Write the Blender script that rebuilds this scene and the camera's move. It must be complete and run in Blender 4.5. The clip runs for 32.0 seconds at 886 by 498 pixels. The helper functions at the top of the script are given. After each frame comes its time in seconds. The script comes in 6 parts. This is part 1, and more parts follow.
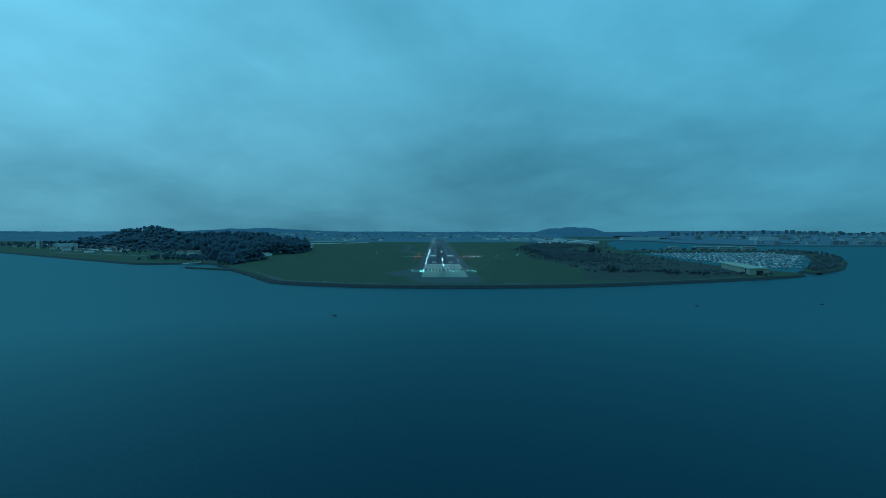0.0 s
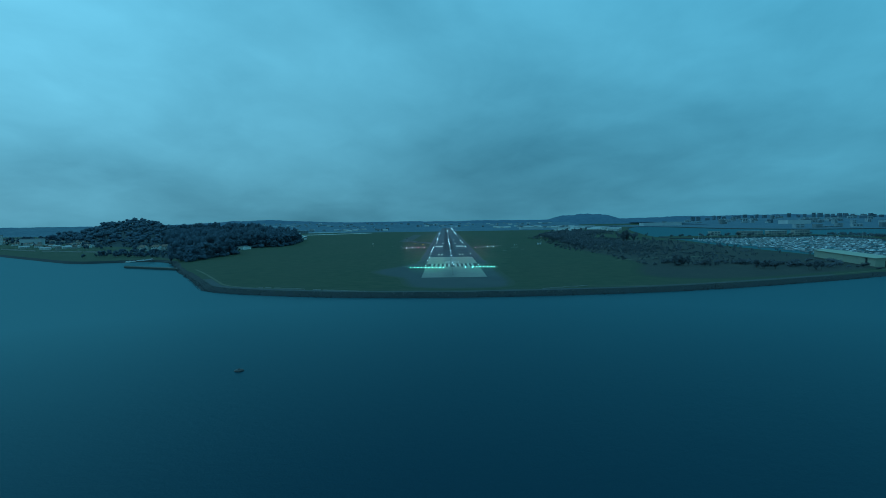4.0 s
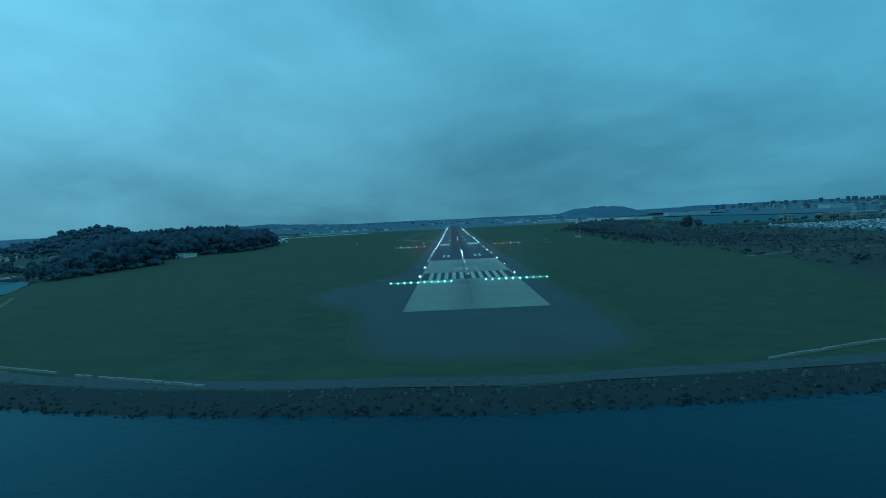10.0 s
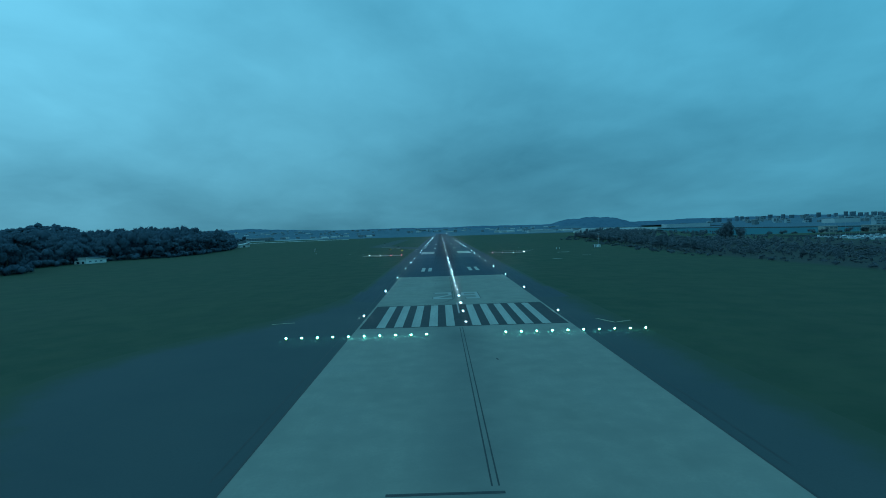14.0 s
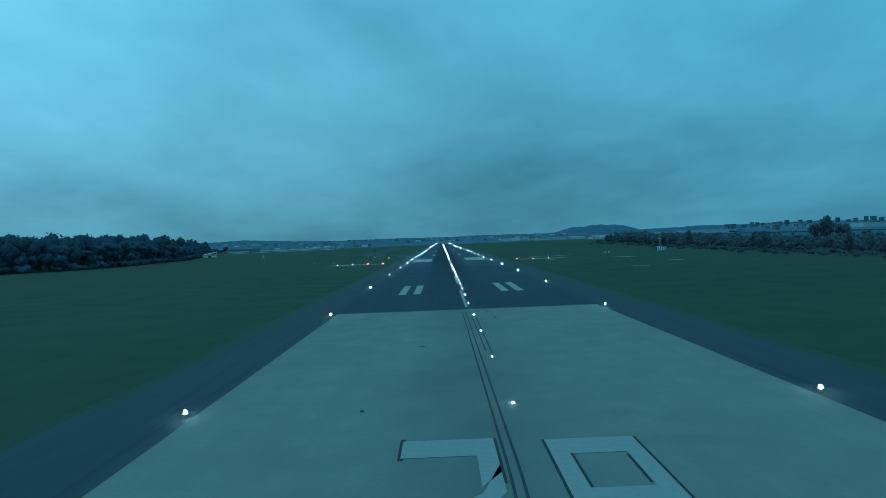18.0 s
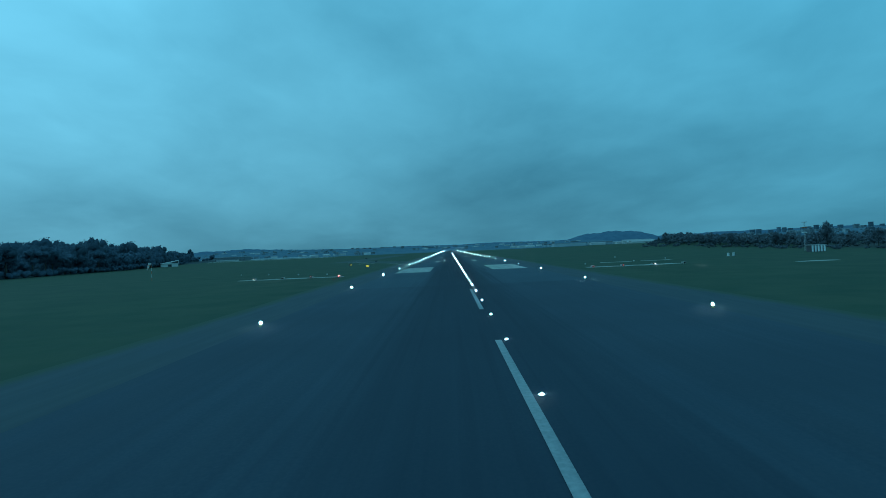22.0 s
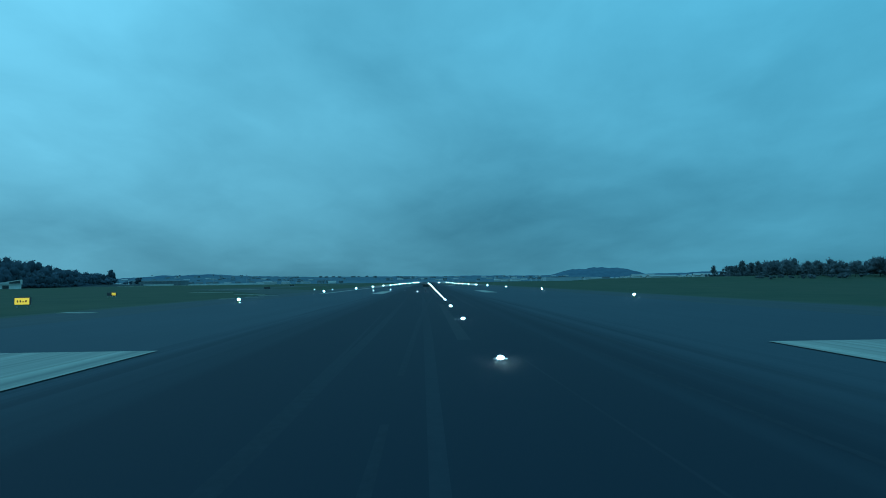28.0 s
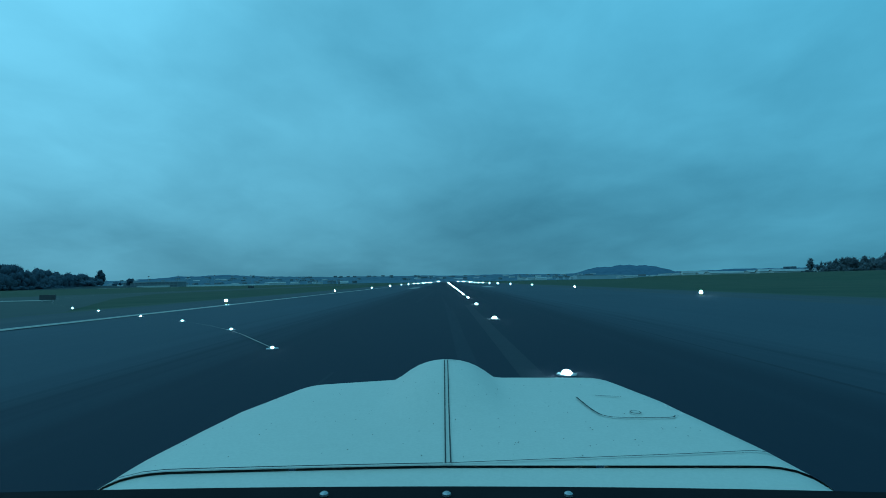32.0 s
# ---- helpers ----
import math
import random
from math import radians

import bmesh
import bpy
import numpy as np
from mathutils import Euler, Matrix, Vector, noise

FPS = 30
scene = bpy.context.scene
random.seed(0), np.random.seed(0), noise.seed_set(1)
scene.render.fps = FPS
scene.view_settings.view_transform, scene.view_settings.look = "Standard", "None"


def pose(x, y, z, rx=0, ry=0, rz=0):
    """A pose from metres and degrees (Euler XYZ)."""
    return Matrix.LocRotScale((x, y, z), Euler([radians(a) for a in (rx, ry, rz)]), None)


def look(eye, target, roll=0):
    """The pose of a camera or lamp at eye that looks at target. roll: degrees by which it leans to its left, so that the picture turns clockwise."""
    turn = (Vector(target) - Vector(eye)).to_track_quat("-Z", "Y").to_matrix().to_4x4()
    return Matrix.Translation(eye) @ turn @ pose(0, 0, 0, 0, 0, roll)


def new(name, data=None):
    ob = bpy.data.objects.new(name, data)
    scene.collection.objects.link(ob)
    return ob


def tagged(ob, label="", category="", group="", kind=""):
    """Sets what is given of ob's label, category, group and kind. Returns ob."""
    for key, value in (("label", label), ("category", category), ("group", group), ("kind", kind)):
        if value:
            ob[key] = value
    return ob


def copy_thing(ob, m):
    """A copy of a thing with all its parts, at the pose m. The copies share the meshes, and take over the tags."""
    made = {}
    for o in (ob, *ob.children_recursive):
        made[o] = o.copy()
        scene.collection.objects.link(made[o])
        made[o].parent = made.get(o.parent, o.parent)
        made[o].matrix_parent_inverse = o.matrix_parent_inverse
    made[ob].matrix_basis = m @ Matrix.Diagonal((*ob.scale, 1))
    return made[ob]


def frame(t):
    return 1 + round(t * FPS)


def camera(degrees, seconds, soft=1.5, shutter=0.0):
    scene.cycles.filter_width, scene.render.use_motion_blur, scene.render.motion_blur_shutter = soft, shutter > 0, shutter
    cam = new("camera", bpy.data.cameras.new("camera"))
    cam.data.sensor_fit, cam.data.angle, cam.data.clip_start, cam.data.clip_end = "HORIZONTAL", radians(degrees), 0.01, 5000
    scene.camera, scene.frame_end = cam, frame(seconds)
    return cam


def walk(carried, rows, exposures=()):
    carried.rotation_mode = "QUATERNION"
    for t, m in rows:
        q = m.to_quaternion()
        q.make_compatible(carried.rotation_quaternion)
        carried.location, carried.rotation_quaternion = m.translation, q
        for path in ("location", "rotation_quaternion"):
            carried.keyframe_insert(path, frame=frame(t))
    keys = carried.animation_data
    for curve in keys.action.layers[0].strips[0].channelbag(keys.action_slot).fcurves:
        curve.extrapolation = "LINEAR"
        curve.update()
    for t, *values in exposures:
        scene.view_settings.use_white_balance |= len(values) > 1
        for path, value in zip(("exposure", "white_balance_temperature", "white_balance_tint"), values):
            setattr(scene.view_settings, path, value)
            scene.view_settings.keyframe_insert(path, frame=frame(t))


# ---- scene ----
# ---- camera and its flight: seconds, x, y, z, yaw, pitch, roll ----
PATH = [
    (0.0, -7.24, -567.16, 42.96, -0.62, -1.95, -0.08),
    (0.5, -7.10, -549.77, 42.30, -1.07, -1.99, 2.67),
    (1.0, -6.94, -532.36, 41.65, -1.30, -1.03, 3.69),
    (1.5, -6.73, -514.90, 40.99, -0.82, -0.68, 3.00),
    (2.0, -6.48, -497.38, 40.35, -0.05, -1.38, 4.35),
    (2.5, -6.17, -479.79, 39.70, -0.36, -2.11, 2.47),
    (3.0, -5.85, -462.15, 39.03, -0.41, -2.59, 1.51),
    (3.5, -5.55, -444.49, 38.34, -0.20, -2.88, 1.11),
    (4.0, -5.31, -426.85, 37.60, 0.26, -3.04, 0.88),
    (4.5, -5.19, -409.26, 36.81, 0.99, -3.14, 0.46),
    (5.0, -5.22, -391.76, 35.95, 1.97, -3.23, -0.52),
    (5.5, -5.37, -374.42, 35.03, 1.40, -3.35, -1.04),
    (6.0, -5.70, -357.28, 34.06, 0.63, -3.49, -0.03),
    (6.5, -6.19, -340.43, 33.06, 1.17, -2.82, -0.23),
    (7.0, -6.74, -323.95, 32.05, 2.14, -2.84, -0.40),
    (7.5, -7.19, -307.89, 31.04, 2.66, -2.43, -0.95),
    (8.0, -7.44, -292.20, 30.05, 2.72, -2.60, -0.37),
    (8.5, -7.42, -276.78, 29.09, 2.92, -2.62, 0.89),
    (9.0, -7.13, -261.51, 28.16, 2.60, -2.62, 3.12),
    (9.5, -6.62, -246.30, 27.26, 1.65, -3.12, 3.83),
    (10.0, -6.00, -230.99, 26.39, 0.97, -3.05, 2.84),
    (10.5, -5.49, -215.38, 25.53, 0.47, -2.82, 2.40),
    (11.0, -5.17, -199.60, 24.70, 0.56, -2.56, 1.72),
    (11.5, -5.06, -183.71, 23.90, 0.80, -2.15, 0.44),
    (12.0, -5.10, -167.66, 23.12, 1.33, -1.96, 1.46),
    (12.5, -5.12, -151.46, 22.35, 1.64, -2.13, 3.24),
    (13.0, -4.96, -135.09, 21.57, 1.54, -2.00, 3.64),
    (13.5, -4.63, -118.65, 20.74, 0.47, -2.13, 2.41),
    (14.0, -4.31, -102.03, 19.87, -0.32, -2.12, 1.71),
    (14.5, -4.01, -85.26, 18.95, -0.75, -2.07, 1.22),
    (15.0, -3.78, -68.40, 18.00, -0.76, -2.06, 0.64),
    (15.5, -3.65, -51.52, 17.00, -0.29, -2.18, -0.34),
    (16.0, -3.65, -34.66, 15.97, 0.71, -2.53, -2.02),
    (16.5, -3.77, -17.98, 14.88, 1.20, -2.30, -3.32),
    (17.0, -3.89, -1.24, 13.79, 1.03, -2.23, -0.82),
    (17.5, -3.97, 15.66, 12.76, 0.36, -1.54, 2.66),
    (18.0, -4.01, 32.71, 11.81, -0.22, -0.95, 2.22),
    (18.5, -4.09, 49.85, 10.99, -0.18, -0.91, 1.52),
    (19.0, -4.18, 66.95, 10.26, 0.26, -0.96, 2.40),
    (19.5, -4.24, 83.95, 9.61, 0.25, -0.74, 3.30),
    (20.0, -4.23, 100.83, 9.02, -0.22, -0.98, 3.43),
    (20.5, -4.20, 117.55, 8.48, -0.07, -0.71, 3.42),
    (21.0, -4.05, 133.85, 7.98, 1.00, -0.15, 2.48),
    (21.5, -3.77, 149.82, 7.48, 1.43, -0.05, 2.49),
    (22.0, -3.32, 165.62, 6.97, 0.70, 0.01, 2.47),
    (22.5, -2.68, 181.35, 6.41, -0.58, -0.09, 1.74),
    (23.0, -2.08, 196.68, 5.86, -1.07, 0.57, -0.20),
    (23.5, -1.65, 211.97, 5.38, -1.07, 0.72, -2.02),
    (24.0, -1.50, 227.86, 5.01, -0.85, 0.89, -0.96),
    (24.5, -1.64, 243.92, 4.66, -0.77, 1.21, 1.41),
    (25.0, -1.95, 259.95, 4.33, -0.28, 1.56, 1.91),
    (25.5, -2.13, 276.00, 3.97, 0.59, 1.48, 1.48),
    (26.0, -2.06, 292.27, 3.59, 1.07, 1.34, 1.17),
    (26.5, -1.85, 308.40, 3.23, 1.11, 1.29, 1.10),
    (27.0, -1.60, 324.38, 2.88, 0.67, 1.52, 1.10),
    (27.5, -1.38, 340.27, 2.51, -0.25, 2.20, 0.97),
    (28.0, -1.30, 355.88, 2.14, -1.71, 3.48, 0.68),
    (28.5, -1.39, 370.24, 1.95, -1.93, 4.01, 1.49),
    (29.0, -1.57, 383.83, 1.89, -1.04, 3.11, 1.67),
    (29.5, -1.75, 397.02, 1.90, -0.15, 4.34, 1.38),
    (30.0, -1.85, 410.13, 1.93, 0.05, 4.05, 1.84),
    (30.5, -1.80, 423.49, 1.94, -0.04, 4.09, 1.87),
    (31.0, -1.70, 437.10, 1.94, -0.23, 4.36, 0.68),
    (31.5, -1.64, 450.99, 1.90, -0.33, 3.15, 1.04),
    (32.0, -1.60, 465.04, 1.85, 0.32, 3.45, 1.03),
]

cam = camera(79.8, 32.0, soft=0.9)
walk(cam, [(t, pose(x, y, z, 90 + pitch, roll, yaw)) for t, x, y, z, yaw, pitch, roll in PATH])

# ---- light: a closed overcast sky near dusk, brighter towards the left ----
world = bpy.data.worlds.new("overcast_sky")
scene.world = world
world.use_nodes = True
wn, wl = world.node_tree.nodes, world.node_tree.links
wn.clear()


def wnode(kind, **values):
    n = wn.new(kind)
    for key, value in values.items():
        n.inputs[key].default_value = value
    return n


w_out = wn.new("ShaderNodeOutputWorld")
w_back = wn.new("ShaderNodeBackground")
w_back.inputs["Strength"].default_value = 1.0
w_coord = wn.new("ShaderNodeTexCoord")
w_sep = wn.new("ShaderNodeSeparateXYZ")
wl.new(w_coord.outputs["Generated"], w_sep.inputs[0])
# clouds lie on a flat deck, so they draw together towards the horizon
w_deck = wn.new("ShaderNodeMath")
w_deck.operation = "MAXIMUM"
w_deck.inputs[1].default_value = 0.0
wl.new(w_sep.outputs["Z"], w_deck.inputs[0])
w_lift = wn.new("ShaderNodeMath")
w_lift.inputs[1].default_value = 0.26
wl.new(w_deck.outputs[0], w_lift.inputs[0])
w_flat = wn.new("ShaderNodeVectorMath")
w_flat.operation = "DIVIDE"
wl.new(w_coord.outputs["Generated"], w_flat.inputs[0])
wl.new(w_lift.outputs[0], w_flat.inputs[1])
w_map = wn.new("ShaderNodeMapping")
w_map.inputs["Scale"].default_value = (1.0, 0.80, 0.25)
w_map.inputs["Rotation"].default_value = (0.0, 0.0, 0.45)
w_map.inputs["Location"].default_value = (3.1, 1.7, 0.0)
wl.new(w_flat.outputs[0], w_map.inputs["Vector"])
w_noise = wnode("ShaderNodeTexNoise", Scale=0.95, Detail=8.0, Roughness=0.47, Distortion=0.25)
wl.new(w_map.outputs[0], w_noise.inputs["Vector"])
w_ramp = wn.new("ShaderNodeValToRGB")
w_ramp.color_ramp.elements[0].position, w_ramp.color_ramp.elements[0].color = 0.30, (0.056, 0.262, 0.390, 1)
w_ramp.color_ramp.elements[1].position, w_ramp.color_ramp.elements[1].color = 0.70, (0.136, 0.500, 0.704, 1)
w_fine = wnode("ShaderNodeTexNoise", Scale=3.4, Detail=6.0, Roughness=0.55, Distortion=0.4)
wl.new(w_map.outputs[0], w_fine.inputs["Vector"])
w_blend = wn.new("ShaderNodeMix")
w_blend.inputs[0].default_value = 0.20
wl.new(w_noise.outputs[0], w_blend.inputs[2])
wl.new(w_fine.outputs[0], w_blend.inputs[3])
wl.new(w_blend.outputs[0], w_ramp.inputs[0])
# the cloud deck thins upwards and towards the left, and is dull over the horizon
w_up = wn.new("ShaderNodeMapRange")
w_up.inputs["From Min"].default_value, w_up.inputs["From Max"].default_value = 0.0, 0.42
w_up.inputs["To Min"].default_value, w_up.inputs["To Max"].default_value = 0.79, 1.72
wl.new(w_sep.outputs["Z"], w_up.inputs["Value"])
w_side = wn.new("ShaderNodeMapRange")
w_side.inputs["From Min"].default_value, w_side.inputs["From Max"].default_value = -0.8, 0.8
wl.new(w_sep.outputs["X"], w_side.inputs["Value"])
w_prof = wn.new("ShaderNodeValToRGB")
w_prof.color_ramp.elements[0].position, w_prof.color_ramp.elements[0].color = 0.0, (1.1, 1.1, 1.1, 1)
w_prof.color_ramp.elements[1].position, w_prof.color_ramp.elements[1].color = 1.0, (0.82, 0.82, 0.82, 1)
for p, v in ((0.20, 0.95), (0.34, 0.78), (0.5, 0.75), (0.66, 0.77), (0.84, 0.775)):
    w_prof.color_ramp.elements.new(p).color = (v, v, v, 1)
wl.new(w_side.outputs[0], w_prof.inputs[0])
w_mul = wn.new("ShaderNodeMath")
w_mul.operation = "MULTIPLY"
wl.new(w_up.outputs[0], w_mul.inputs[0])
wl.new(w_prof.outputs[0], w_mul.inputs[1])
w_sky = wn.new("ShaderNodeTexSky")
w_sky.sky_type = "NISHITA"
w_sky.sun_disc = False
w_sky.sun_elevation, w_sky.sun_rotation = radians(63), radians(-54)
w_mix = wn.new("ShaderNodeMix")
w_mix.data_type = "RGBA"
w_mix.inputs[0].default_value = 0.997
wl.new(w_sky.outputs[0], w_mix.inputs[6])
wl.new(w_ramp.outputs[0], w_mix.inputs[7])
w_hue = wn.new("ShaderNodeValToRGB")
w_hue.color_ramp.elements[0].position, w_hue.color_ramp.elements[0].color = 0.1, (1.0, 1.0, 0.99, 1)
w_hue.color_ramp.elements[1].position, w_hue.color_ramp.elements[1].color = 0.85, (0.74, 0.96, 1.0, 1)
wl.new(w_side.outputs[0], w_hue.inputs[0])
w_tint = wn.new("ShaderNodeMix")
w_tint.data_type, w_tint.blend_type = "RGBA", "MULTIPLY"
w_tint.inputs[0].default_value = 1.0
wl.new(w_mix.outputs[2], w_tint.inputs[6])
wl.new(w_hue.outputs[0], w_tint.inputs[7])
wl.new(w_tint.outputs[2], w_back.inputs["Color"])
wl.new(w_mul.outputs[0], w_back.inputs["Strength"])
wl.new(w_back.outputs[0], w_out.inputs[0])

sun_data = bpy.data.lights.new("sun", "SUN")
sun_data.energy, sun_data.angle, sun_data.color = 0.36, radians(40), (0.22, 0.72, 1.0)
sun = new("sun", sun_data)
sun.matrix_world = look((-35, 25, 85), (0, 0, 0))


# ---- materials ----
def mat(name, color, rough=0.8, metal=0.0, scales=(), bump=0.0, bump_scale=20.0, spec=0.5, object_random=0.0):
    """A procedural surface: scales is a list of (size, strength, darker or lighter colour); noise in object space."""
    m = bpy.data.materials.new(name)
    m.use_nodes = True
    nt = m.node_tree
    b = nt.nodes["Principled BSDF"]
    b.inputs["Roughness"].default_value = rough
    b.inputs["Metallic"].default_value = metal
    b.inputs["Specular IOR Level"].default_value = spec
    coord = nt.nodes.new("ShaderNodeTexCoord")
    rgb = nt.nodes.new("ShaderNodeRGB")
    rgb.outputs[0].default_value = (*color, 1)
    last = rgb.outputs[0]
    for entry in scales:
        size, strength, other = entry[:3]
        stretch = entry[3] if len(entry) > 3 else (1, 1, 1)
        mp = nt.nodes.new("ShaderNodeMapping")
        mp.inputs["Scale"].default_value = stretch
        nt.links.new(coord.outputs["Object"], mp.inputs["Vector"])
        n = nt.nodes.new("ShaderNodeTexNoise")
        n.inputs["Scale"].default_value, n.inputs["Detail"].default_value = size, 5.0
        nt.links.new(mp.outputs[0], n.inputs["Vector"])
        r = nt.nodes.new("ShaderNodeMapRange")
        r.inputs["From Min"].default_value, r.inputs["From Max"].default_value = 0.38, 0.66
        r.inputs["To Min"].default_value, r.inputs["To Max"].default_value = 0.0, strength
        nt.links.new(n.outputs[0], r.inputs["Value"])
        mx = nt.nodes.new("ShaderNodeMix")
        mx.data_type = "RGBA"
        nt.links.new(r.outputs[0], mx.inputs[0])
        nt.links.new(last, mx.inputs[6])
        mx.inputs[7].default_value = (*other, 1)
        last = mx.outputs[2]
    if object_random:
        info = nt.nodes.new("ShaderNodeObjectInfo")
        hsv = nt.nodes.new("ShaderNodeHueSaturation")
        r = nt.nodes.new("ShaderNodeMapRange")
        r.inputs["To Min"].default_value, r.inputs["To Max"].default_value = 1 - object_random, 1 + object_random
        nt.links.new(info.outputs["Random"], r.inputs["Value"])
        nt.links.new(r.outputs[0], hsv.inputs["Value"])
        nt.links.new(last, hsv.inputs["Color"])
        last = hsv.outputs[0]
    nt.links.new(last, b.inputs["Base Color"])
    if bump:
        n = nt.nodes.new("ShaderNodeTexNoise")
        n.inputs["Scale"].default_value, n.inputs["Detail"].default_value = bump_scale, 6.0
        nt.links.new(coord.outputs["Object"], n.inputs["Vector"])
        bp = nt.nodes.new("ShaderNodeBump")
        bp.inputs["Strength"].default_value = bump
        nt.links.new(n.outputs[0], bp.inputs["Height"])
        nt.links.new(bp.outputs[0], b.inputs["Normal"])
    return m


def glow(name, color, strength):
    m = bpy.data.materials.new(name)
    m.use_nodes = True
    b = m.node_tree.nodes["Principled BSDF"]
    b.inputs["Base Color"].default_value = (*color, 1)
    b.inputs["Emission Color"].default_value = (*color, 1)
    b.inputs["Emission Strength"].default_value = strength
    return m


GRASS = mat("airfield_grass", (0.040, 0.070, 0.046), 0.95, scales=[(0.010, 0.8, (0.056, 0.078, 0.047)), (0.05, 0.75, (0.030, 0.053, 0.036)), (0.9, 0.5, (0.029, 0.051, 0.032)), (0.02, 0.6, (0.052, 0.066, 0.046), (1, 0.3, 1)), (0.25, 0.6, (0.032, 0.060, 0.035)), (0.12, 0.6, (0.064, 0.080, 0.050))], bump=0.6, bump_scale=2.0, spec=0.1)
BANK = mat("bank_stone", (0.026, 0.036, 0.042), 0.95, scales=[(0.3, 0.7, (0.028, 0.032, 0.028)), (2.0, 0.4, (0.048, 0.058, 0.062))], bump=0.9, bump_scale=1.2, spec=0.2)
ROCK = mat("riprap_rock", (0.030, 0.040, 0.046), 0.95, scales=[(0.25, 0.8, (0.034, 0.040, 0.041)), (1.5, 0.35, (0.072, 0.080, 0.082))], bump=0.5, bump_scale=4.0, spec=0.2)
# Asphalt base is blued to stand in for windscreen veil and sky reflection.
ASPHALT = mat("runway_asphalt", (0.025, 0.047, 0.070), 0.88, scales=[(0.02, 0.8, (0.036, 0.060, 0.083), (1, 0.25, 1)), (0.35, 0.6, (0.024, 0.038, 0.054), (1, 0.06, 1)), (6.0, 0.4, (0.055, 0.072, 0.090)), (1.6, 0.35, (0.020, 0.034, 0.050), (1, 0.015, 1)), (0.8, 0.22, (0.046, 0.064, 0.082), (1, 0.012, 1)), (0.06, 0.6, (0.024, 0.039, 0.056))], bump=0.3, bump_scale=60.0, spec=0.2)
SHOULDER = mat("shoulder_asphalt", (0.043, 0.063, 0.081), 0.92, scales=[(0.07, 0.45, (0.040, 0.060, 0.058)), (0.03, 0.7, (0.050, 0.066, 0.076)), (0.4, 0.5, (0.060, 0.077, 0.086), (1, 0.10, 1)), (1.1, 0.5, (0.030, 0.045, 0.056), (1, 0.06, 1)), (5.0, 0.3, (0.054, 0.060, 0.058))], bump=0.25, bump_scale=50.0, spec=0.2)
CONCRETE = mat("runway_concrete", (0.235, 0.235, 0.208), 0.88, scales=[(0.09, 0.8, (0.17, 0.172, 0.148)), (0.03, 0.7, (0.165, 0.165, 0.145), (1, 0.4, 1)), (0.3, 0.5, (0.275, 0.262, 0.22)), (3.0, 0.35, (0.19, 0.183, 0.155)), (0.7, 0.5, (0.20, 0.195, 0.17), (1, 0.08, 1))], bump=0.2, bump_scale=40.0, spec=0.25)
WHITE_PAINT = mat("worn_white_runway_paint", (0.37, 0.365, 0.325), 0.8, scales=[(0.2, 0.5, (0.29, 0.288, 0.262), (1, 0.3, 1)), (2.5, 0.5, (0.22, 0.222, 0.205)), (0.6, 0.6, (0.24, 0.24, 0.22), (1, 0.1, 1))], spec=0.3)
BLACK_PAINT = mat("black_runway_paint", (0.035, 0.038, 0.042), 0.85, scales=[(0.5, 0.5, (0.055, 0.058, 0.06)), (4.0, 0.4, (0.025, 0.026, 0.03))], spec=0.3)
YELLOW_PAINT = mat("worn_yellow_paint", (0.30, 0.27, 0.17), 0.8, scales=[(1.0, 0.9, (0.09, 0.10, 0.08))])
SEAL = mat("joint_sealant", (0.03, 0.032, 0.035), 0.8, scales=[(1.0, 0.5, (0.05, 0.05, 0.05))])
TRACK = mat("gravel_track", (0.115, 0.125, 0.09), 0.95, scales=[(0.05, 0.9, (0.062, 0.085, 0.05)), (0.8, 0.5, (0.16, 0.16, 0.13))], bump=0.3, bump_scale=15.0, spec=0.1)
WALL_CONC = mat("pale_concrete_kerb", (0.22, 0.22, 0.205), 0.9, scales=[(0.5, 0.6, (0.13, 0.135, 0.125)), (5.0, 0.3, (0.27, 0.27, 0.25))], bump=0.2)
# Leaf colours are blued and lightened: haze is painted into them.
LEAF = mat("haze_blue_foliage", (0.108, 0.160, 0.212), 0.95, scales=[(0.03, 0.8, (0.124, 0.174, 0.212)), (1.2, 0.3, (0.097, 0.144, 0.190))], spec=0.05, object_random=0.22)
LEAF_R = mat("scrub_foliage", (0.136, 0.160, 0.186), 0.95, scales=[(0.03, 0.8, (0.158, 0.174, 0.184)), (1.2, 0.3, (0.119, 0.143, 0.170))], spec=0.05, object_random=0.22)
BARK = mat("bark", (0.06, 0.05, 0.04), 0.95, scales=[(2.0, 0.6, (0.1, 0.085, 0.07), (4, 4, 0.6))], bump=0.5, bump_scale=8.0)
# Floor lightened and blued too, in step with the hazed foliage.
FLOOR_WOOD = mat("woodland_floor", (0.042, 0.060, 0.068), 0.95, scales=[(0.03, 0.8, (0.055, 0.072, 0.072)), (0.3, 0.5, (0.034, 0.050, 0.056))], bump=0.8, bump_scale=0.5, spec=0.05)
WHITEWASH = mat("white_render_wall", (0.52, 0.525, 0.51), 0.85, scales=[(0.15, 0.5, (0.42, 0.42, 0.40)), (2.0, 0.35, (0.58, 0.575, 0.55))], spec=0.3, object_random=0.28)
BEIGE = mat("beige_render_wall", (0.27, 0.27, 0.25), 0.85, scales=[(0.1, 0.5, (0.21, 0.21, 0.195)), (1.0, 0.35, (0.32, 0.315, 0.29))], spec=0.3, object_random=0.35)
ROOF_TILE = mat("clay_roof_tile", (0.16, 0.10, 0.08), 0.85, scales=[(0.4, 0.6, (0.11, 0.08, 0.07)), (4.0, 0.5, (0.20, 0.13, 0.1))], spec=0.3, object_random=0.25)
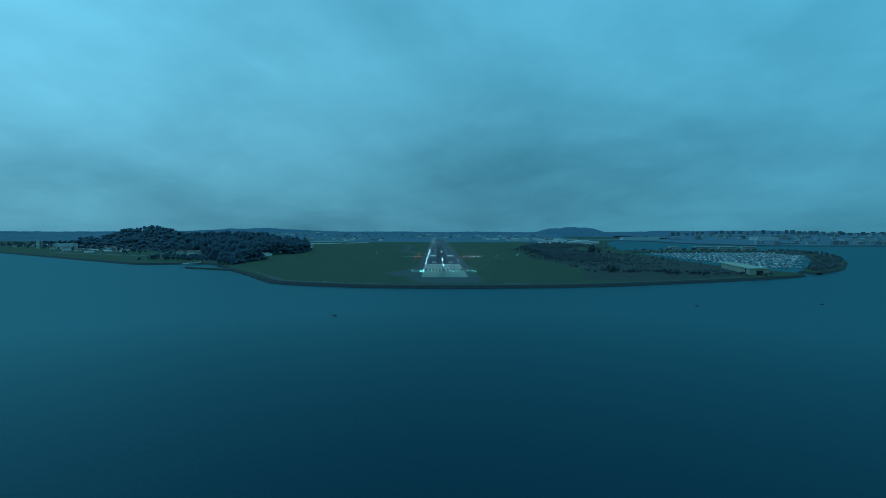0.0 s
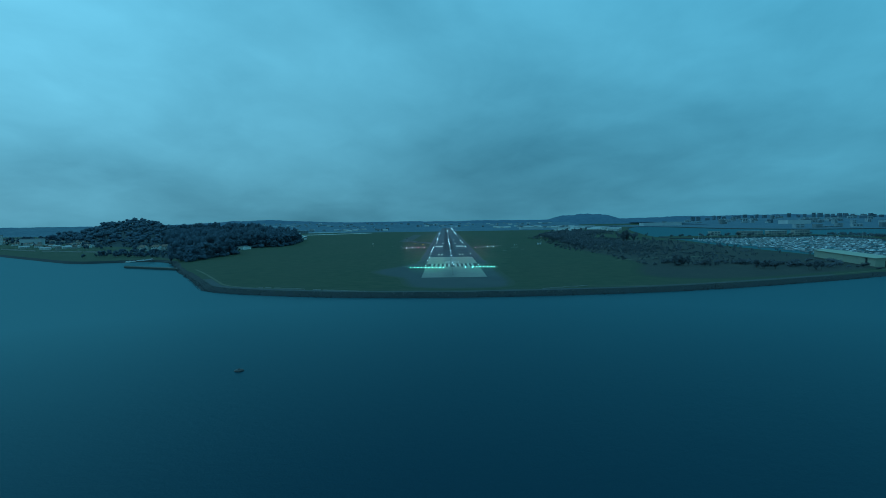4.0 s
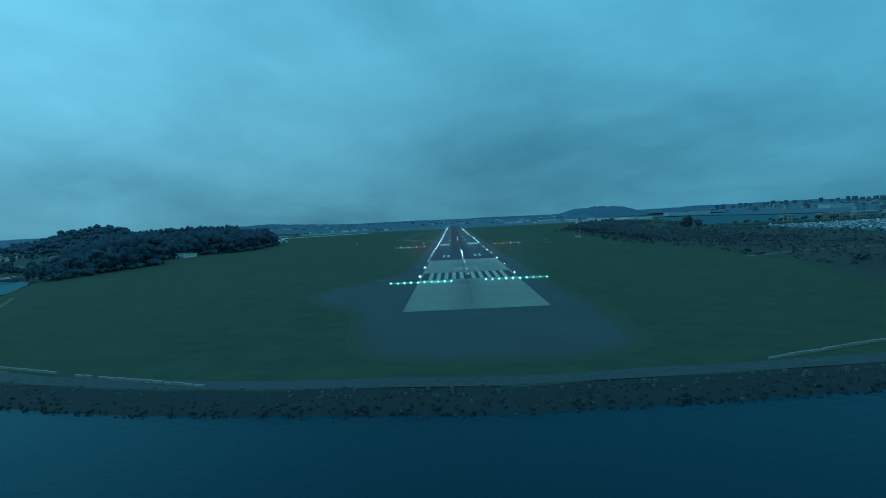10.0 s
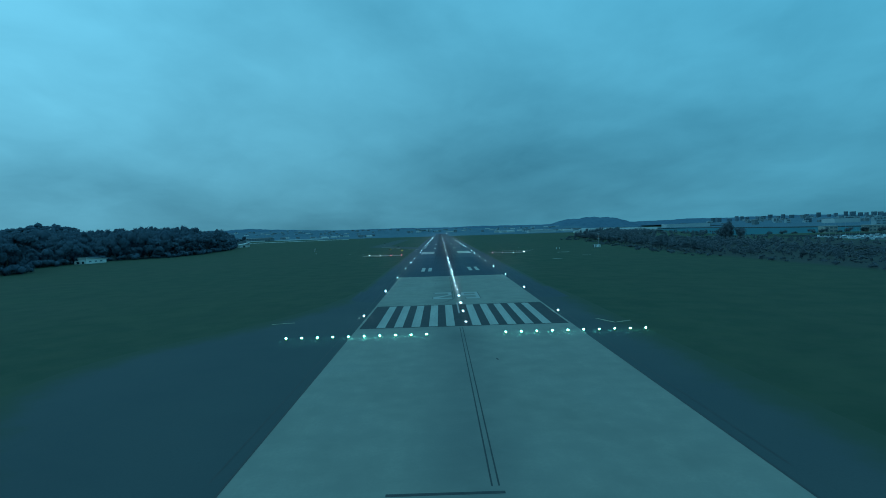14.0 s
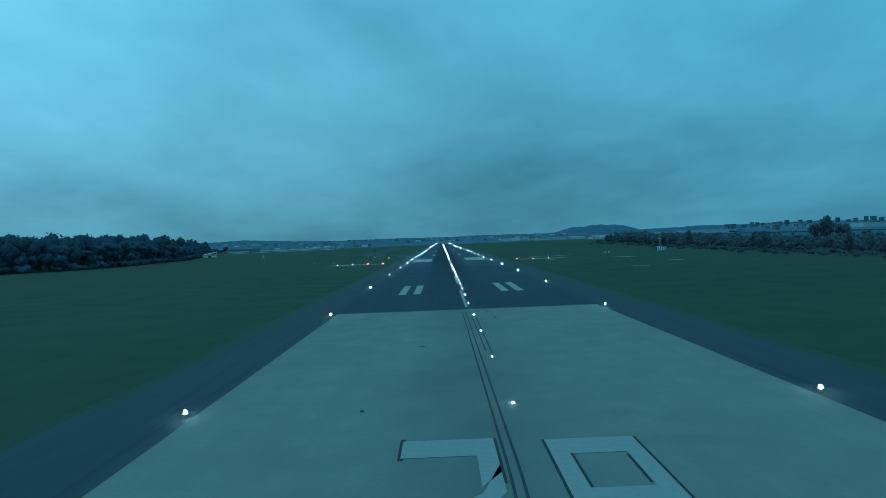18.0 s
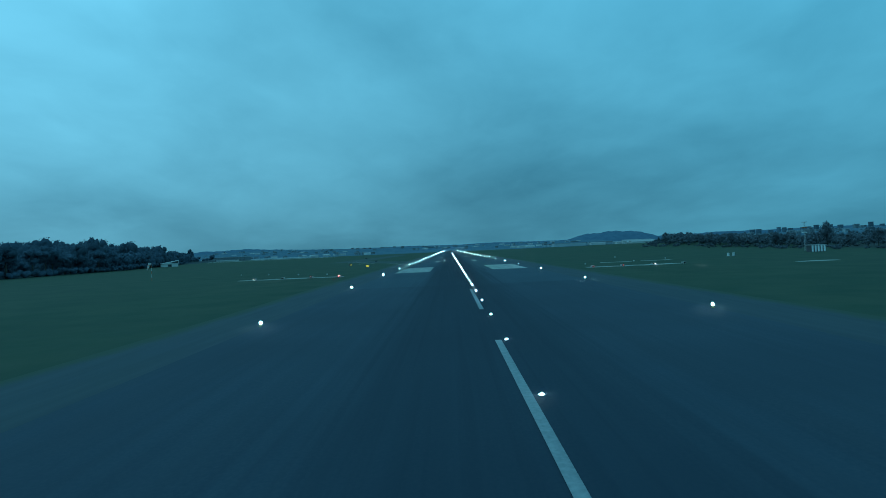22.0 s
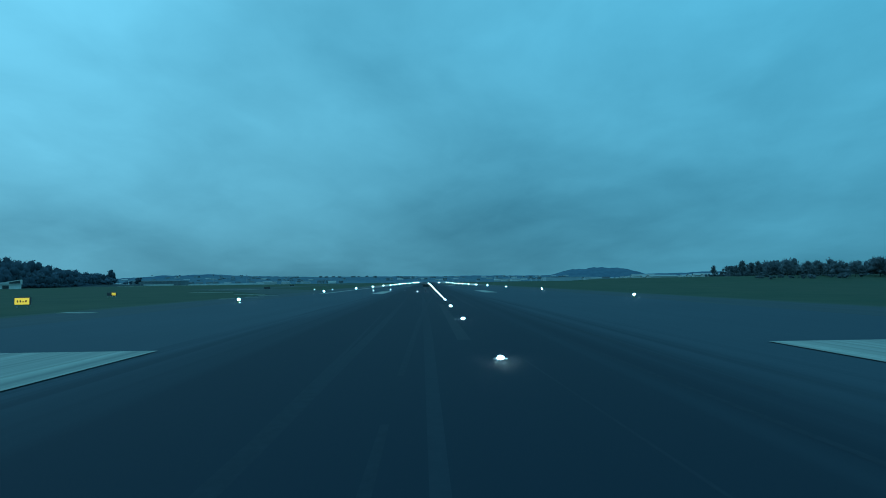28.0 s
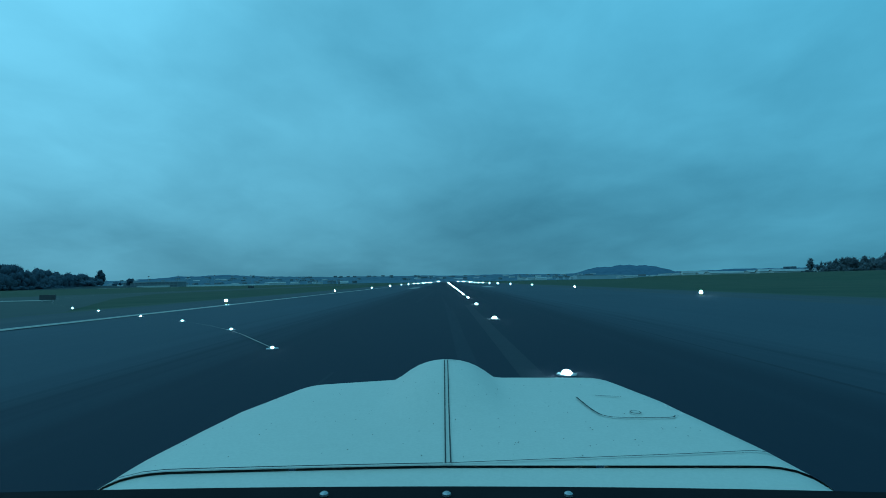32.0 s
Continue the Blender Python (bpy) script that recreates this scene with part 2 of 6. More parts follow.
ROOF_GREY = mat("grey_sheet_roof", (0.30, 0.31, 0.31), 0.6, scales=[(0.2, 0.6, (0.22, 0.23, 0.23)), (2.0, 0.4, (0.36, 0.36, 0.36), (1, 8, 1))], spec=0.4, object_random=0.2)
PANE = mat("dark_window_glass", (0.02, 0.025, 0.03), 0.12, scales=[(0.5, 0.4, (0.035, 0.04, 0.045))], spec=0.7)
METAL = mat("galvanised_steel", (0.38, 0.39, 0.40), 0.45, metal=0.8, scales=[(3.0, 0.5, (0.28, 0.29, 0.3))])
DARK_METAL = mat("dark_painted_steel", (0.05, 0.05, 0.055), 0.5, scales=[(3.0, 0.5, (0.08, 0.08, 0.085))])
YELLOW_BODY = mat("yellow_lamp_housing", (0.55, 0.36, 0.03), 0.5, scales=[(6.0, 0.4, (0.4, 0.27, 0.03))])
ORANGE = mat("orange_painted_steel", (0.55, 0.13, 0.03), 0.6, scales=[(3.0, 0.5, (0.42, 0.11, 0.03))])
WHITE_METAL = mat("white_painted_steel", (0.66, 0.66, 0.64), 0.5, scales=[(2.0, 0.4, (0.52, 0.52, 0.5))])
CLOTH_WHITE = mat("white_sock_cloth", (0.7, 0.7, 0.68), 0.9, scales=[(3.0, 0.5, (0.58, 0.58, 0.56))])
HULL = mat("white_boat_hull", (0.40, 0.43, 0.45), 0.3, scales=[(1.0, 0.4, (0.46, 0.48, 0.49))], object_random=0.55)
DECK = mat("grey_blue_boat_cover", (0.12, 0.16, 0.2), 0.8, scales=[(1.0, 0.4, (0.2, 0.22, 0.24))], object_random=0.6)
PONTOON = mat("grey_pontoon_boards", (0.25, 0.24, 0.22), 0.9, scales=[(0.5, 0.6, (0.18, 0.17, 0.16))])
# Distance haze is put into the blue of these hill and town colours.
HILL = mat("hazed_wooded_hill", (0.088, 0.150, 0.205), 1.0, scales=[(0.006, 0.7, (0.098, 0.165, 0.215)), (0.03, 0.6, (0.060, 0.110, 0.160))], spec=0.0)
HAZED_GROUND = mat("hazed_far_ground", (0.082, 0.140, 0.182), 1.0, scales=[(0.006, 0.7, (0.115, 0.18, 0.22)), (0.03, 0.6, (0.060, 0.112, 0.152)), (0.09, 0.6, (0.14, 0.20, 0.235))], spec=0.0)
# Facade colour is blued for haze as well.
FAR_WALL = mat("hazed_pale_facade", (0.24, 0.29, 0.31), 0.95, scales=[(0.05, 0.6, (0.16, 0.21, 0.24)), (0.4, 0.4, (0.24, 0.28, 0.30), (1, 1, 4))], spec=0.1, object_random=0.4)
FAR_WHITE = mat("distant_white_shed", (0.42, 0.46, 0.47), 0.9, scales=[(0.05, 0.5, (0.34, 0.38, 0.4))], spec=0.1)
LAMP_WHITE = glow("white_lamp_glass", (0.40, 0.88, 1.0), 115.0)
LAMP_CENTRE = glow("centre_lamp_glass", (0.46, 0.88, 1.0), 200.0)
# Pane colour lightened to imitate haze over the dark glass.
FAR_PANE = mat("hazed_window_glass", (0.10, 0.135, 0.155), 0.4, scales=[(0.5, 0.4, (0.07, 0.10, 0.12))])
SCRUB_FLOOR = mat("dry_scrub_ground", (0.054, 0.060, 0.058), 0.95, scales=[(0.03, 0.8, (0.068, 0.072, 0.064)), (0.3, 0.6, (0.040, 0.047, 0.046))], bump=0.8, bump_scale=0.6, spec=0.05)
LAMP_GREEN = glow("green_lamp_glass", (0.14, 0.98, 0.86), 42.0)
LAMP_RED = glow("red_lamp_glass", (1.0, 0.06, 0.06), 62.0)
LAMP_PAPI = glow("white_projector_glass", (0.8, 0.96, 1.0), 480.0)

nt = ROCK.node_tree
b = nt.nodes["Principled BSDF"]
geo = nt.nodes.new("ShaderNodeNewGeometry")
tone = nt.nodes.new("ShaderNodeMapRange")
tone.inputs["From Min"].default_value, tone.inputs["From Max"].default_value = 0.86, 1.0
nt.links.new(geo.outputs["Random Per Island"], tone.inputs["Value"])
mx = nt.nodes.new("ShaderNodeMix")
mx.data_type = "RGBA"
nt.links.new(tone.outputs[0], mx.inputs[0])
nt.links.new(b.inputs["Base Color"].links[0].from_socket, mx.inputs[6])
mx.inputs[7].default_value = (0.13, 0.135, 0.13, 1)
nt.links.new(mx.outputs[2], b.inputs["Base Color"])

# the lower stones are wet and dark
for m in (BANK, ROCK):
    nt = m.node_tree
    b = nt.nodes["Principled BSDF"]
    co = nt.nodes.new("ShaderNodeTexCoord")
    sp = nt.nodes.new("ShaderNodeSeparateXYZ")
    nt.links.new(co.outputs["Object"], sp.inputs[0])
    nz = nt.nodes.new("ShaderNodeTexNoise")
    nz.inputs["Scale"].default_value, nz.inputs["Detail"].default_value = 0.35, 6.0
    nt.links.new(co.outputs["Object"], nz.inputs["Vector"])
    ad = nt.nodes.new("ShaderNodeMath")
    ad.operation = "MULTIPLY_ADD"
    ad.inputs[1].default_value = 2.2
    nt.links.new(nz.outputs[0], ad.inputs[0])
    nt.links.new(sp.outputs["Z"], ad.inputs[2])
    wet = nt.nodes.new("ShaderNodeMapRange")
    wet.inputs["From Min"].default_value, wet.inputs["From Max"].default_value = -1.5, -0.4
    wet.inputs["To Min"].default_value, wet.inputs["To Max"].default_value = 0.8, 0.0
    nt.links.new(ad.outputs[0], wet.inputs["Value"])
    mx = nt.nodes.new("ShaderNodeMix")
    mx.data_type = "RGBA"
    nt.links.new(wet.outputs[0], mx.inputs[0])
    nt.links.new(b.inputs["Base Color"].links[0].from_socket, mx.inputs[6])
    mx.inputs[7].default_value = (0.026, 0.034, 0.038, 1)
    nt.links.new(mx.outputs[2], b.inputs["Base Color"])

# rubber laid down by landing aircraft darkens the middle of the runway
nt = ASPHALT.node_tree
b = nt.nodes["Principled BSDF"]
co = nt.nodes.new("ShaderNodeTexCoord")
sp = nt.nodes.new("ShaderNodeSeparateXYZ")
nt.links.new(co.outputs["Object"], sp.inputs[0])
mp = nt.nodes.new("ShaderNodeMapping")
mp.inputs["Scale"].default_value = (0.7, 0.004, 1)
nt.links.new(co.outputs["Object"], mp.inputs[0])
nz = nt.nodes.new("ShaderNodeTexNoise")
nz.inputs["Scale"].default_value, nz.inputs["Detail"].default_value = 1.0, 6.0
nt.links.new(mp.outputs[0], nz.inputs["Vector"])
off = nt.nodes.new("ShaderNodeMath")
off.inputs[1].default_value = 1.5
nt.links.new(sp.outputs["X"], off.inputs[0])
ab = nt.nodes.new("ShaderNodeMath")
ab.operation = "ABSOLUTE"
nt.links.new(off.outputs[0], ab.inputs[0])
sub = nt.nodes.new("ShaderNodeMath")
sub.operation = "ADD"
nt.links.new(ab.outputs[0], sub.inputs[0])
ns = nt.nodes.new("ShaderNodeMath")
ns.operation = "MULTIPLY"
ns.inputs[1].default_value = 6.0
nt.links.new(nz.outputs[0], ns.inputs[0])
nt.links.new(ns.outputs[0], sub.inputs[1])
band = nt.nodes.new("ShaderNodeMapRange")
band.interpolation_type = "SMOOTHSTEP"
band.inputs["From Min"].default_value, band.inputs["From Max"].default_value = 7.4, 12.4
band.inputs["To Min"].default_value, band.inputs["To Max"].default_value = 0.97, 0.0
nt.links.new(sub.outputs[0], band.inputs["Value"])
along = nt.nodes.new("ShaderNodeMapRange")
along.inputs["From Min"].default_value, along.inputs["From Max"].default_value = 120.0, 300.0
nt.links.new(sp.outputs["Y"], along.inputs["Value"])
both = nt.nodes.new("ShaderNodeMath")
both.operation = "MULTIPLY"
nt.links.new(band.outputs[0], both.inputs[0])
nt.links.new(along.outputs[0], both.inputs[1])
mx = nt.nodes.new("ShaderNodeMix")
mx.data_type = "RGBA"
nt.links.new(both.outputs[0], mx.inputs[0])
nt.links.new(b.inputs["Base Color"].links[0].from_socket, mx.inputs[6])
mx.inputs[7].default_value = (0.009, 0.019, 0.032, 1)
nt.links.new(mx.outputs[2], b.inputs["Base Color"])
mp = nt.nodes.new("ShaderNodeMapping")
mp.inputs["Scale"].default_value = (1.5, 0.018, 1)
mp.inputs["Rotation"].default_value = (0, 0, math.radians(0.35))
nt.links.new(co.outputs["Object"], mp.inputs[0])
nz = nt.nodes.new("ShaderNodeTexNoise")
nz.inputs["Scale"].default_value, nz.inputs["Detail"].default_value, nz.inputs["Roughness"].default_value = 1.0, 5.0, 0.6
nt.links.new(mp.outputs[0], nz.inputs["Vector"])
dark = nt.nodes.new("ShaderNodeMapRange")
dark.inputs["From Min"].default_value, dark.inputs["From Max"].default_value = 0.50, 0.62
dark.inputs["To Min"].default_value, dark.inputs["To Max"].default_value = 0.0, 0.6
nt.links.new(nz.outputs[0], dark.inputs["Value"])
fringe = nt.nodes.new("ShaderNodeMapRange")
fringe.interpolation_type = "SMOOTHSTEP"
fringe.inputs["From Min"].default_value, fringe.inputs["From Max"].default_value = 7.2, 10.6
fringe.inputs["To Min"].default_value, fringe.inputs["To Max"].default_value = 1.0, 0.0
nt.links.new(ab.outputs[0], fringe.inputs["Value"])
first = nt.nodes.new("ShaderNodeMath")
first.operation = "MULTIPLY"
nt.links.new(dark.outputs[0], first.inputs[0])
nt.links.new(fringe.outputs[0], first.inputs[1])
second = nt.nodes.new("ShaderNodeMath")
second.operation = "MULTIPLY"
nt.links.new(first.outputs[0], second.inputs[0])
nt.links.new(along.outputs[0], second.inputs[1])
fine = nt.nodes.new("ShaderNodeMix")
fine.data_type = "RGBA"
nt.links.new(second.outputs[0], fine.inputs[0])
nt.links.new(b.inputs["Base Color"].links[0].from_socket, fine.inputs[6])
fine.inputs[7].default_value = (0.010, 0.020, 0.034, 1)
nt.links.new(fine.outputs[2], b.inputs["Base Color"])

# the concrete is grimy along its middle, more on one side
cn = CONCRETE.node_tree
cb = cn.nodes["Principled BSDF"]
cc = cn.nodes.new("ShaderNodeTexCoord")
cm = cn.nodes.new("ShaderNodeMapping")
cm.inputs["Location"].default_value, cm.inputs["Scale"].default_value = (0.28, 0, 0), (0.14, 0.004, 0.0)
cn.links.new(cc.outputs["Object"], cm.inputs[0])
cw = cn.nodes.new("ShaderNodeTexNoise")
cw.inputs["Scale"].default_value, cw.inputs["Detail"].default_value = 0.06, 6.0
cn.links.new(cc.outputs["Object"], cw.inputs["Vector"])
cg = cn.nodes.new("ShaderNodeTexGradient")
cg.gradient_type = "SPHERICAL"
cn.links.new(cm.outputs[0], cg.inputs[0])
ck = cn.nodes.new("ShaderNodeMath")
ck.operation = "MULTIPLY"
cn.links.new(cg.outputs["Fac"], ck.inputs[0])
cn.links.new(cw.outputs[0], ck.inputs[1])
cx = cn.nodes.new("ShaderNodeMix")
cx.data_type = "RGBA"
cn.links.new(ck.outputs[0], cx.inputs[0])
cn.links.new(cb.inputs["Base Color"].links[0].from_socket, cx.inputs[6])
cx.inputs[7].default_value = (0.075, 0.088, 0.090, 1)
cn.links.new(cx.outputs[2], cb.inputs["Base Color"])

# a later, paler surface course begins some way along
fresh = nt.nodes.new("ShaderNodeMapRange")
fresh.inputs["From Min"].default_value, fresh.inputs["From Max"].default_value = 266.0, 267.5
fresh.inputs["To Max"].default_value = 0.40
nt.links.new(sp.outputs["Y"], fresh.inputs["Value"])
lighter = nt.nodes.new("ShaderNodeMix")
lighter.data_type = "RGBA"
nt.links.new(fresh.outputs[0], lighter.inputs[0])
nt.links.new(mx.inputs[6].links[0].from_socket, lighter.inputs[6])
lighter.inputs[7].default_value = (0.044, 0.076, 0.098, 1)
nt.links.new(lighter.outputs[2], mx.inputs[6])

# old pavement whose margin is overgrown with grass
OVERGROWN = mat("overgrown_old_pavement", (0.050, 0.068, 0.073), 0.92, scales=[(0.04, 0.8, (0.066, 0.083, 0.084)), (0.3, 0.5, (0.060, 0.075, 0.077)), (4.0, 0.3, (0.05, 0.06, 0.062))], bump=0.25, bump_scale=40.0, spec=0.15)
for m, over in ((OVERGROWN, (0.046, 0.066, 0.045, 1)), (SCRUB_FLOOR, (0.046, 0.068, 0.046, 1)), (SHOULDER, (0.042, 0.064, 0.042, 1))):
    nt = m.node_tree
    b = nt.nodes["Principled BSDF"]
    inner = nt.nodes.new("ShaderNodeAttribute")
    inner.attribute_name = "inside"
    co = nt.nodes.new("ShaderNodeTexCoord")
    nz = nt.nodes.new("ShaderNodeTexNoise")
    nz.inputs["Scale"].default_value, nz.inputs["Detail"].default_value, nz.inputs["Roughness"].default_value = 0.18, 8.0, 0.65
    nt.links.new(co.outputs["Object"], nz.inputs["Vector"])
    sm = nt.nodes.new("ShaderNodeMath")
    nt.links.new(inner.outputs["Fac"], sm.inputs[0])
    nt.links.new(nz.outputs[0], sm.inputs[1])
    edge = nt.nodes.new("ShaderNodeMapRange")
    edge.interpolation_type = "SMOOTHSTEP"
    edge.inputs["From Min"].default_value, edge.inputs["From Max"].default_value = 0.62, 1.3
    edge.inputs["To Min"].default_value, edge.inputs["To Max"].default_value = 1.0, 0.0
    nt.links.new(sm.outputs[0], edge.inputs["Value"])
    mx = nt.nodes.new("ShaderNodeMix")
    mx.data_type = "RGBA"
    nt.links.new(edge.outputs[0], mx.inputs[0])
    nt.links.new(b.inputs["Base Color"].links[0].from_socket, mx.inputs[6])
    mx.inputs[7].default_value = over
    nt.links.new(mx.outputs[2], b.inputs["Base Color"])

# leaves let some light through
for leafy in (LEAF, LEAF_R):
    nt = leafy.node_tree
    b = nt.nodes["Principled BSDF"]
    thin = nt.nodes.new("ShaderNodeBsdfTranslucent")
    nt.links.new(b.inputs["Base Color"].links[0].from_socket, thin.inputs["Color"])
    mixed = nt.nodes.new("ShaderNodeMixShader")
    mixed.inputs[0].default_value = 0.45
    nt.links.new(b.outputs[0], mixed.inputs[1])
    nt.links.new(thin.outputs[0], mixed.inputs[2])
    nt.links.new(mixed.outputs[0], nt.nodes["Material Output"].inputs["Surface"])

# sea water with small wind ripples
WATER = bpy.data.materials.new("bay_water")
WATER.use_nodes = True
nt = WATER.node_tree
b = nt.nodes["Principled BSDF"]
nt.nodes.remove(b)
deep_water = nt.nodes.new("ShaderNodeBsdfDiffuse")
deep_water.inputs["Color"].default_value = (0.003, 0.026, 0.044, 1)
shine = nt.nodes.new("ShaderNodeBsdfGlossy")
shine.inputs["Color"].default_value = (0.42, 0.95, 1.0, 1)
shine.inputs["Roughness"].default_value = 0.28
fresnel = nt.nodes.new("ShaderNodeFresnel")
fresnel.inputs["IOR"].default_value = 1.33
damp = nt.nodes.new("ShaderNodeMath")
damp.operation = "MULTIPLY"
damp.inputs[1].default_value = 0.46
nt.links.new(fresnel.outputs[0], damp.inputs[0])
cap = nt.nodes.new("ShaderNodeMath")
cap.operation = "MINIMUM"
cap.inputs[1].default_value = 0.185
nt.links.new(damp.outputs[0], cap.inputs[0])
blend = nt.nodes.new("ShaderNodeMixShader")
nt.links.new(cap.outputs[0], blend.inputs[0])
nt.links.new(deep_water.outputs[0], blend.inputs[1])
nt.links.new(shine.outputs[0], blend.inputs[2])
nt.links.new(blend.outputs[0], nt.nodes["Material Output"].inputs["Surface"])
co = nt.nodes.new("ShaderNodeTexCoord")
heights = []
for size, w in ((0.05, 1.0), (0.6, 0.6), (2.5, 0.35)):
    n = nt.nodes.new("ShaderNodeTexNoise")
    n.inputs["Scale"].default_value, n.inputs["Detail"].default_value = size, 4.0
    nt.links.new(co.outputs["Object"], n.inputs["Vector"])
    k = nt.nodes.new("ShaderNodeMath")
    k.operation = "MULTIPLY"
    k.inputs[1].default_value = w
    nt.links.new(n.outputs[0], k.inputs[0])
    if heights:
        a = nt.nodes.new("ShaderNodeMath")
        nt.links.new(heights[-1], a.inputs[0])
        nt.links.new(k.outputs[0], a.inputs[1])
        heights.append(a.outputs[0])
    else:
        heights.append(k.outputs[0])
bp = nt.nodes.new("ShaderNodeBump")
bp.inputs["Strength"].default_value, bp.inputs["Distance"].default_value = 0.55, 0.35
nt.links.new(heights[-1], bp.inputs["Height"])
for receiver in (deep_water, shine):
    nt.links.new(bp.outputs[0], receiver.inputs["Normal"])


# ---- mesh helpers ----
def mesh(name, verts, faces, material=None, smooth=False):
    me = bpy.data.meshes.new(name)
    me.from_pydata([tuple(v) for v in verts], [], [tuple(q) for q in faces])
    if material:
        me.materials.append(material)
    if smooth:
        me.shade_smooth()
    me.update()
    return me


class Shape:
    """Collects vertices and faces of one part."""

    def __init__(self):
        self.v, self.f = [], []

    def add(self, verts, faces):
        k = len(self.v)
        self.v += [tuple(q) for q in verts]
        self.f += [tuple(i + k for i in q) for q in faces]
        return self

    def box(self, x0, y0, z0, x1, y1, z1, taper=0.0):
        a = taper
        vs = [(x0, y0, z0), (x1, y0, z0), (x1, y1, z0), (x0, y1, z0), (x0 + a, y0 + a, z1), (x1 - a, y0 + a, z1), (x1 - a, y1 - a, z1), (x0 + a, y1 - a, z1)]
        return self.add(vs, [(3, 2, 1, 0), (4, 5, 6, 7), (0, 1, 5, 4), (1, 2, 6, 5), (2, 3, 7, 6), (3, 0, 4, 7)])

    def tube(self, p0, p1, r0, r1, n=8, caps=True):
        p0, p1 = Vector(p0), Vector(p1)
        q = (p1 - p0).to_track_quat("Z", "Y")
        vs = []
        for p, r in ((p0, r0), (p1, r1)):
            vs += [p + q @ Vector((r * math.cos(2 * math.pi * i / n), r * math.sin(2 * math.pi * i / n), 0)) for i in range(n)]
        fs = [(i, (i + 1) % n, n + (i + 1) % n, n + i) for i in range(n)]
        if caps:
            fs += [tuple(range(n))[::-1], tuple(range(n, 2 * n))]
        return self.add(vs, fs)

    def lathe(self, profile, n=10, at=(0, 0, 0)):
        vs = [(at[0] + r * math.cos(2 * math.pi * i / n), at[1] + r * math.sin(2 * math.pi * i / n), at[2] + z) for r, z in profile for i in range(n)]
        fs = [(k * n + i, k * n + (i + 1) % n, (k + 1) * n + (i + 1) % n, (k + 1) * n + i) for k in range(len(profile) - 1) for i in range(n)]
        fs += [tuple(range(n))[::-1], tuple(range((len(profile) - 1) * n, len(profile) * n))]
        return self.add(vs, fs)

    def mesh(self, name, material, smooth=False):
        return mesh(name, self.v, self.f, material, smooth)


def part(name, shape, material, parent, label="", smooth=False):
    ob = new(name, shape.mesh(name, material, smooth) if isinstance(shape, Shape) else shape)
    ob.parent = parent
    return tagged(ob, label) if label else ob


def thing(name, at=(0, 0, 0), rz=0.0, label="", category="", group="", kind=""):
    ob = new(name)
    ob.empty_display_size = 0.2
    ob.matrix_basis = pose(*at, 0, 0, rz)
    return tagged(ob, label, category, group, kind)


def sheet(name, points, z, material, label, category, kind="structure", thick=0.0):
    """A flat paved or painted area from its outline, anticlockwise."""
    from mathutils.geometry import tessellate_polygon
    pts = [Vector((x, y, z)) for x, y in points]
    tris = [t for t in tessellate_polygon([pts])]
    tris = [t if (pts[t[1]] - pts[t[0]]).cross(pts[t[2]] - pts[t[0]]).z > 0 else t[::-1] for t in tris]
    vs, fs = [tuple(p) for p in pts], [tuple(t) for t in tris]
    if thick:
        n = len(vs)
        vs += [(x, y, z - thick) for x, y, _ in vs]
        fs += [((i + 1) % n, i, n + i, n + (i + 1) % n) for i in range(n)]
    return tagged(new(name, mesh(name, vs, fs, material)), label, category, "", kind)


def rect(x0, y0, x1, y1):
    return [(x0, y0), (x1, y0), (x1, y1), (x0, y1)]


def smooth_line(pts, rounds=2):
    for _ in range(rounds):
        out = [pts[0]]
        for (a, b), (c, d) in zip(pts, pts[1:]):
            out += [(0.75 * a + 0.25 * c, 0.75 * b + 0.25 * d), (0.25 * a + 0.75 * c, 0.25 * b + 0.75 * d)]
        pts = out + [pts[-1]]
    return pts


# ---- water and land ----
WATER_Z = -2.3
tagged(new("water", mesh("water", [(-4900, -4500, WATER_Z), (4900, -4500, WATER_Z), (4900, 4300, WATER_Z), (-4900, 4300, WATER_Z)], [(0, 1, 2, 3)], WATER)), "dark blue-green bay water with small wind ripples", "water", "", "structure")

SHORE_LEFT = [(-4400, 3300), (-2600, 1850), (-1500, 970), (-873, 491), (-627, 302), (-470, 180), (-400, 128), (-366, 140), (-325, 150), (-298, 128), (-268, 80), (-243, 32), (-205, -25), (-163, -95), (-152, -114), (-127, -129), (-100, -139), (-74, -147), (-46, -152), (0, -156)]
SHORE_RIGHT = [(0, -156), (45, -154), (93, -149), (140, -139), (190, -122), (250, -100), (315, -72), (360, -48), (374, -24), (362, 20), (348, 80), (352, 180), (362, 290), (385, 420), (400, 560), (425, 690), (470, 860), (570, 1220), (690, 1600), (840, 1930), (905, 1720), (880, 1290), (960, 1070), (1060, 1022), (1330, 1025), (2300, 1110), (4700, 1350)]
outline = smooth_line(SHORE_LEFT) + smooth_line(SHORE_RIGHT)[1:]
rng = random.Random(4)


from mathutils.geometry import delaunay_2d_cdt


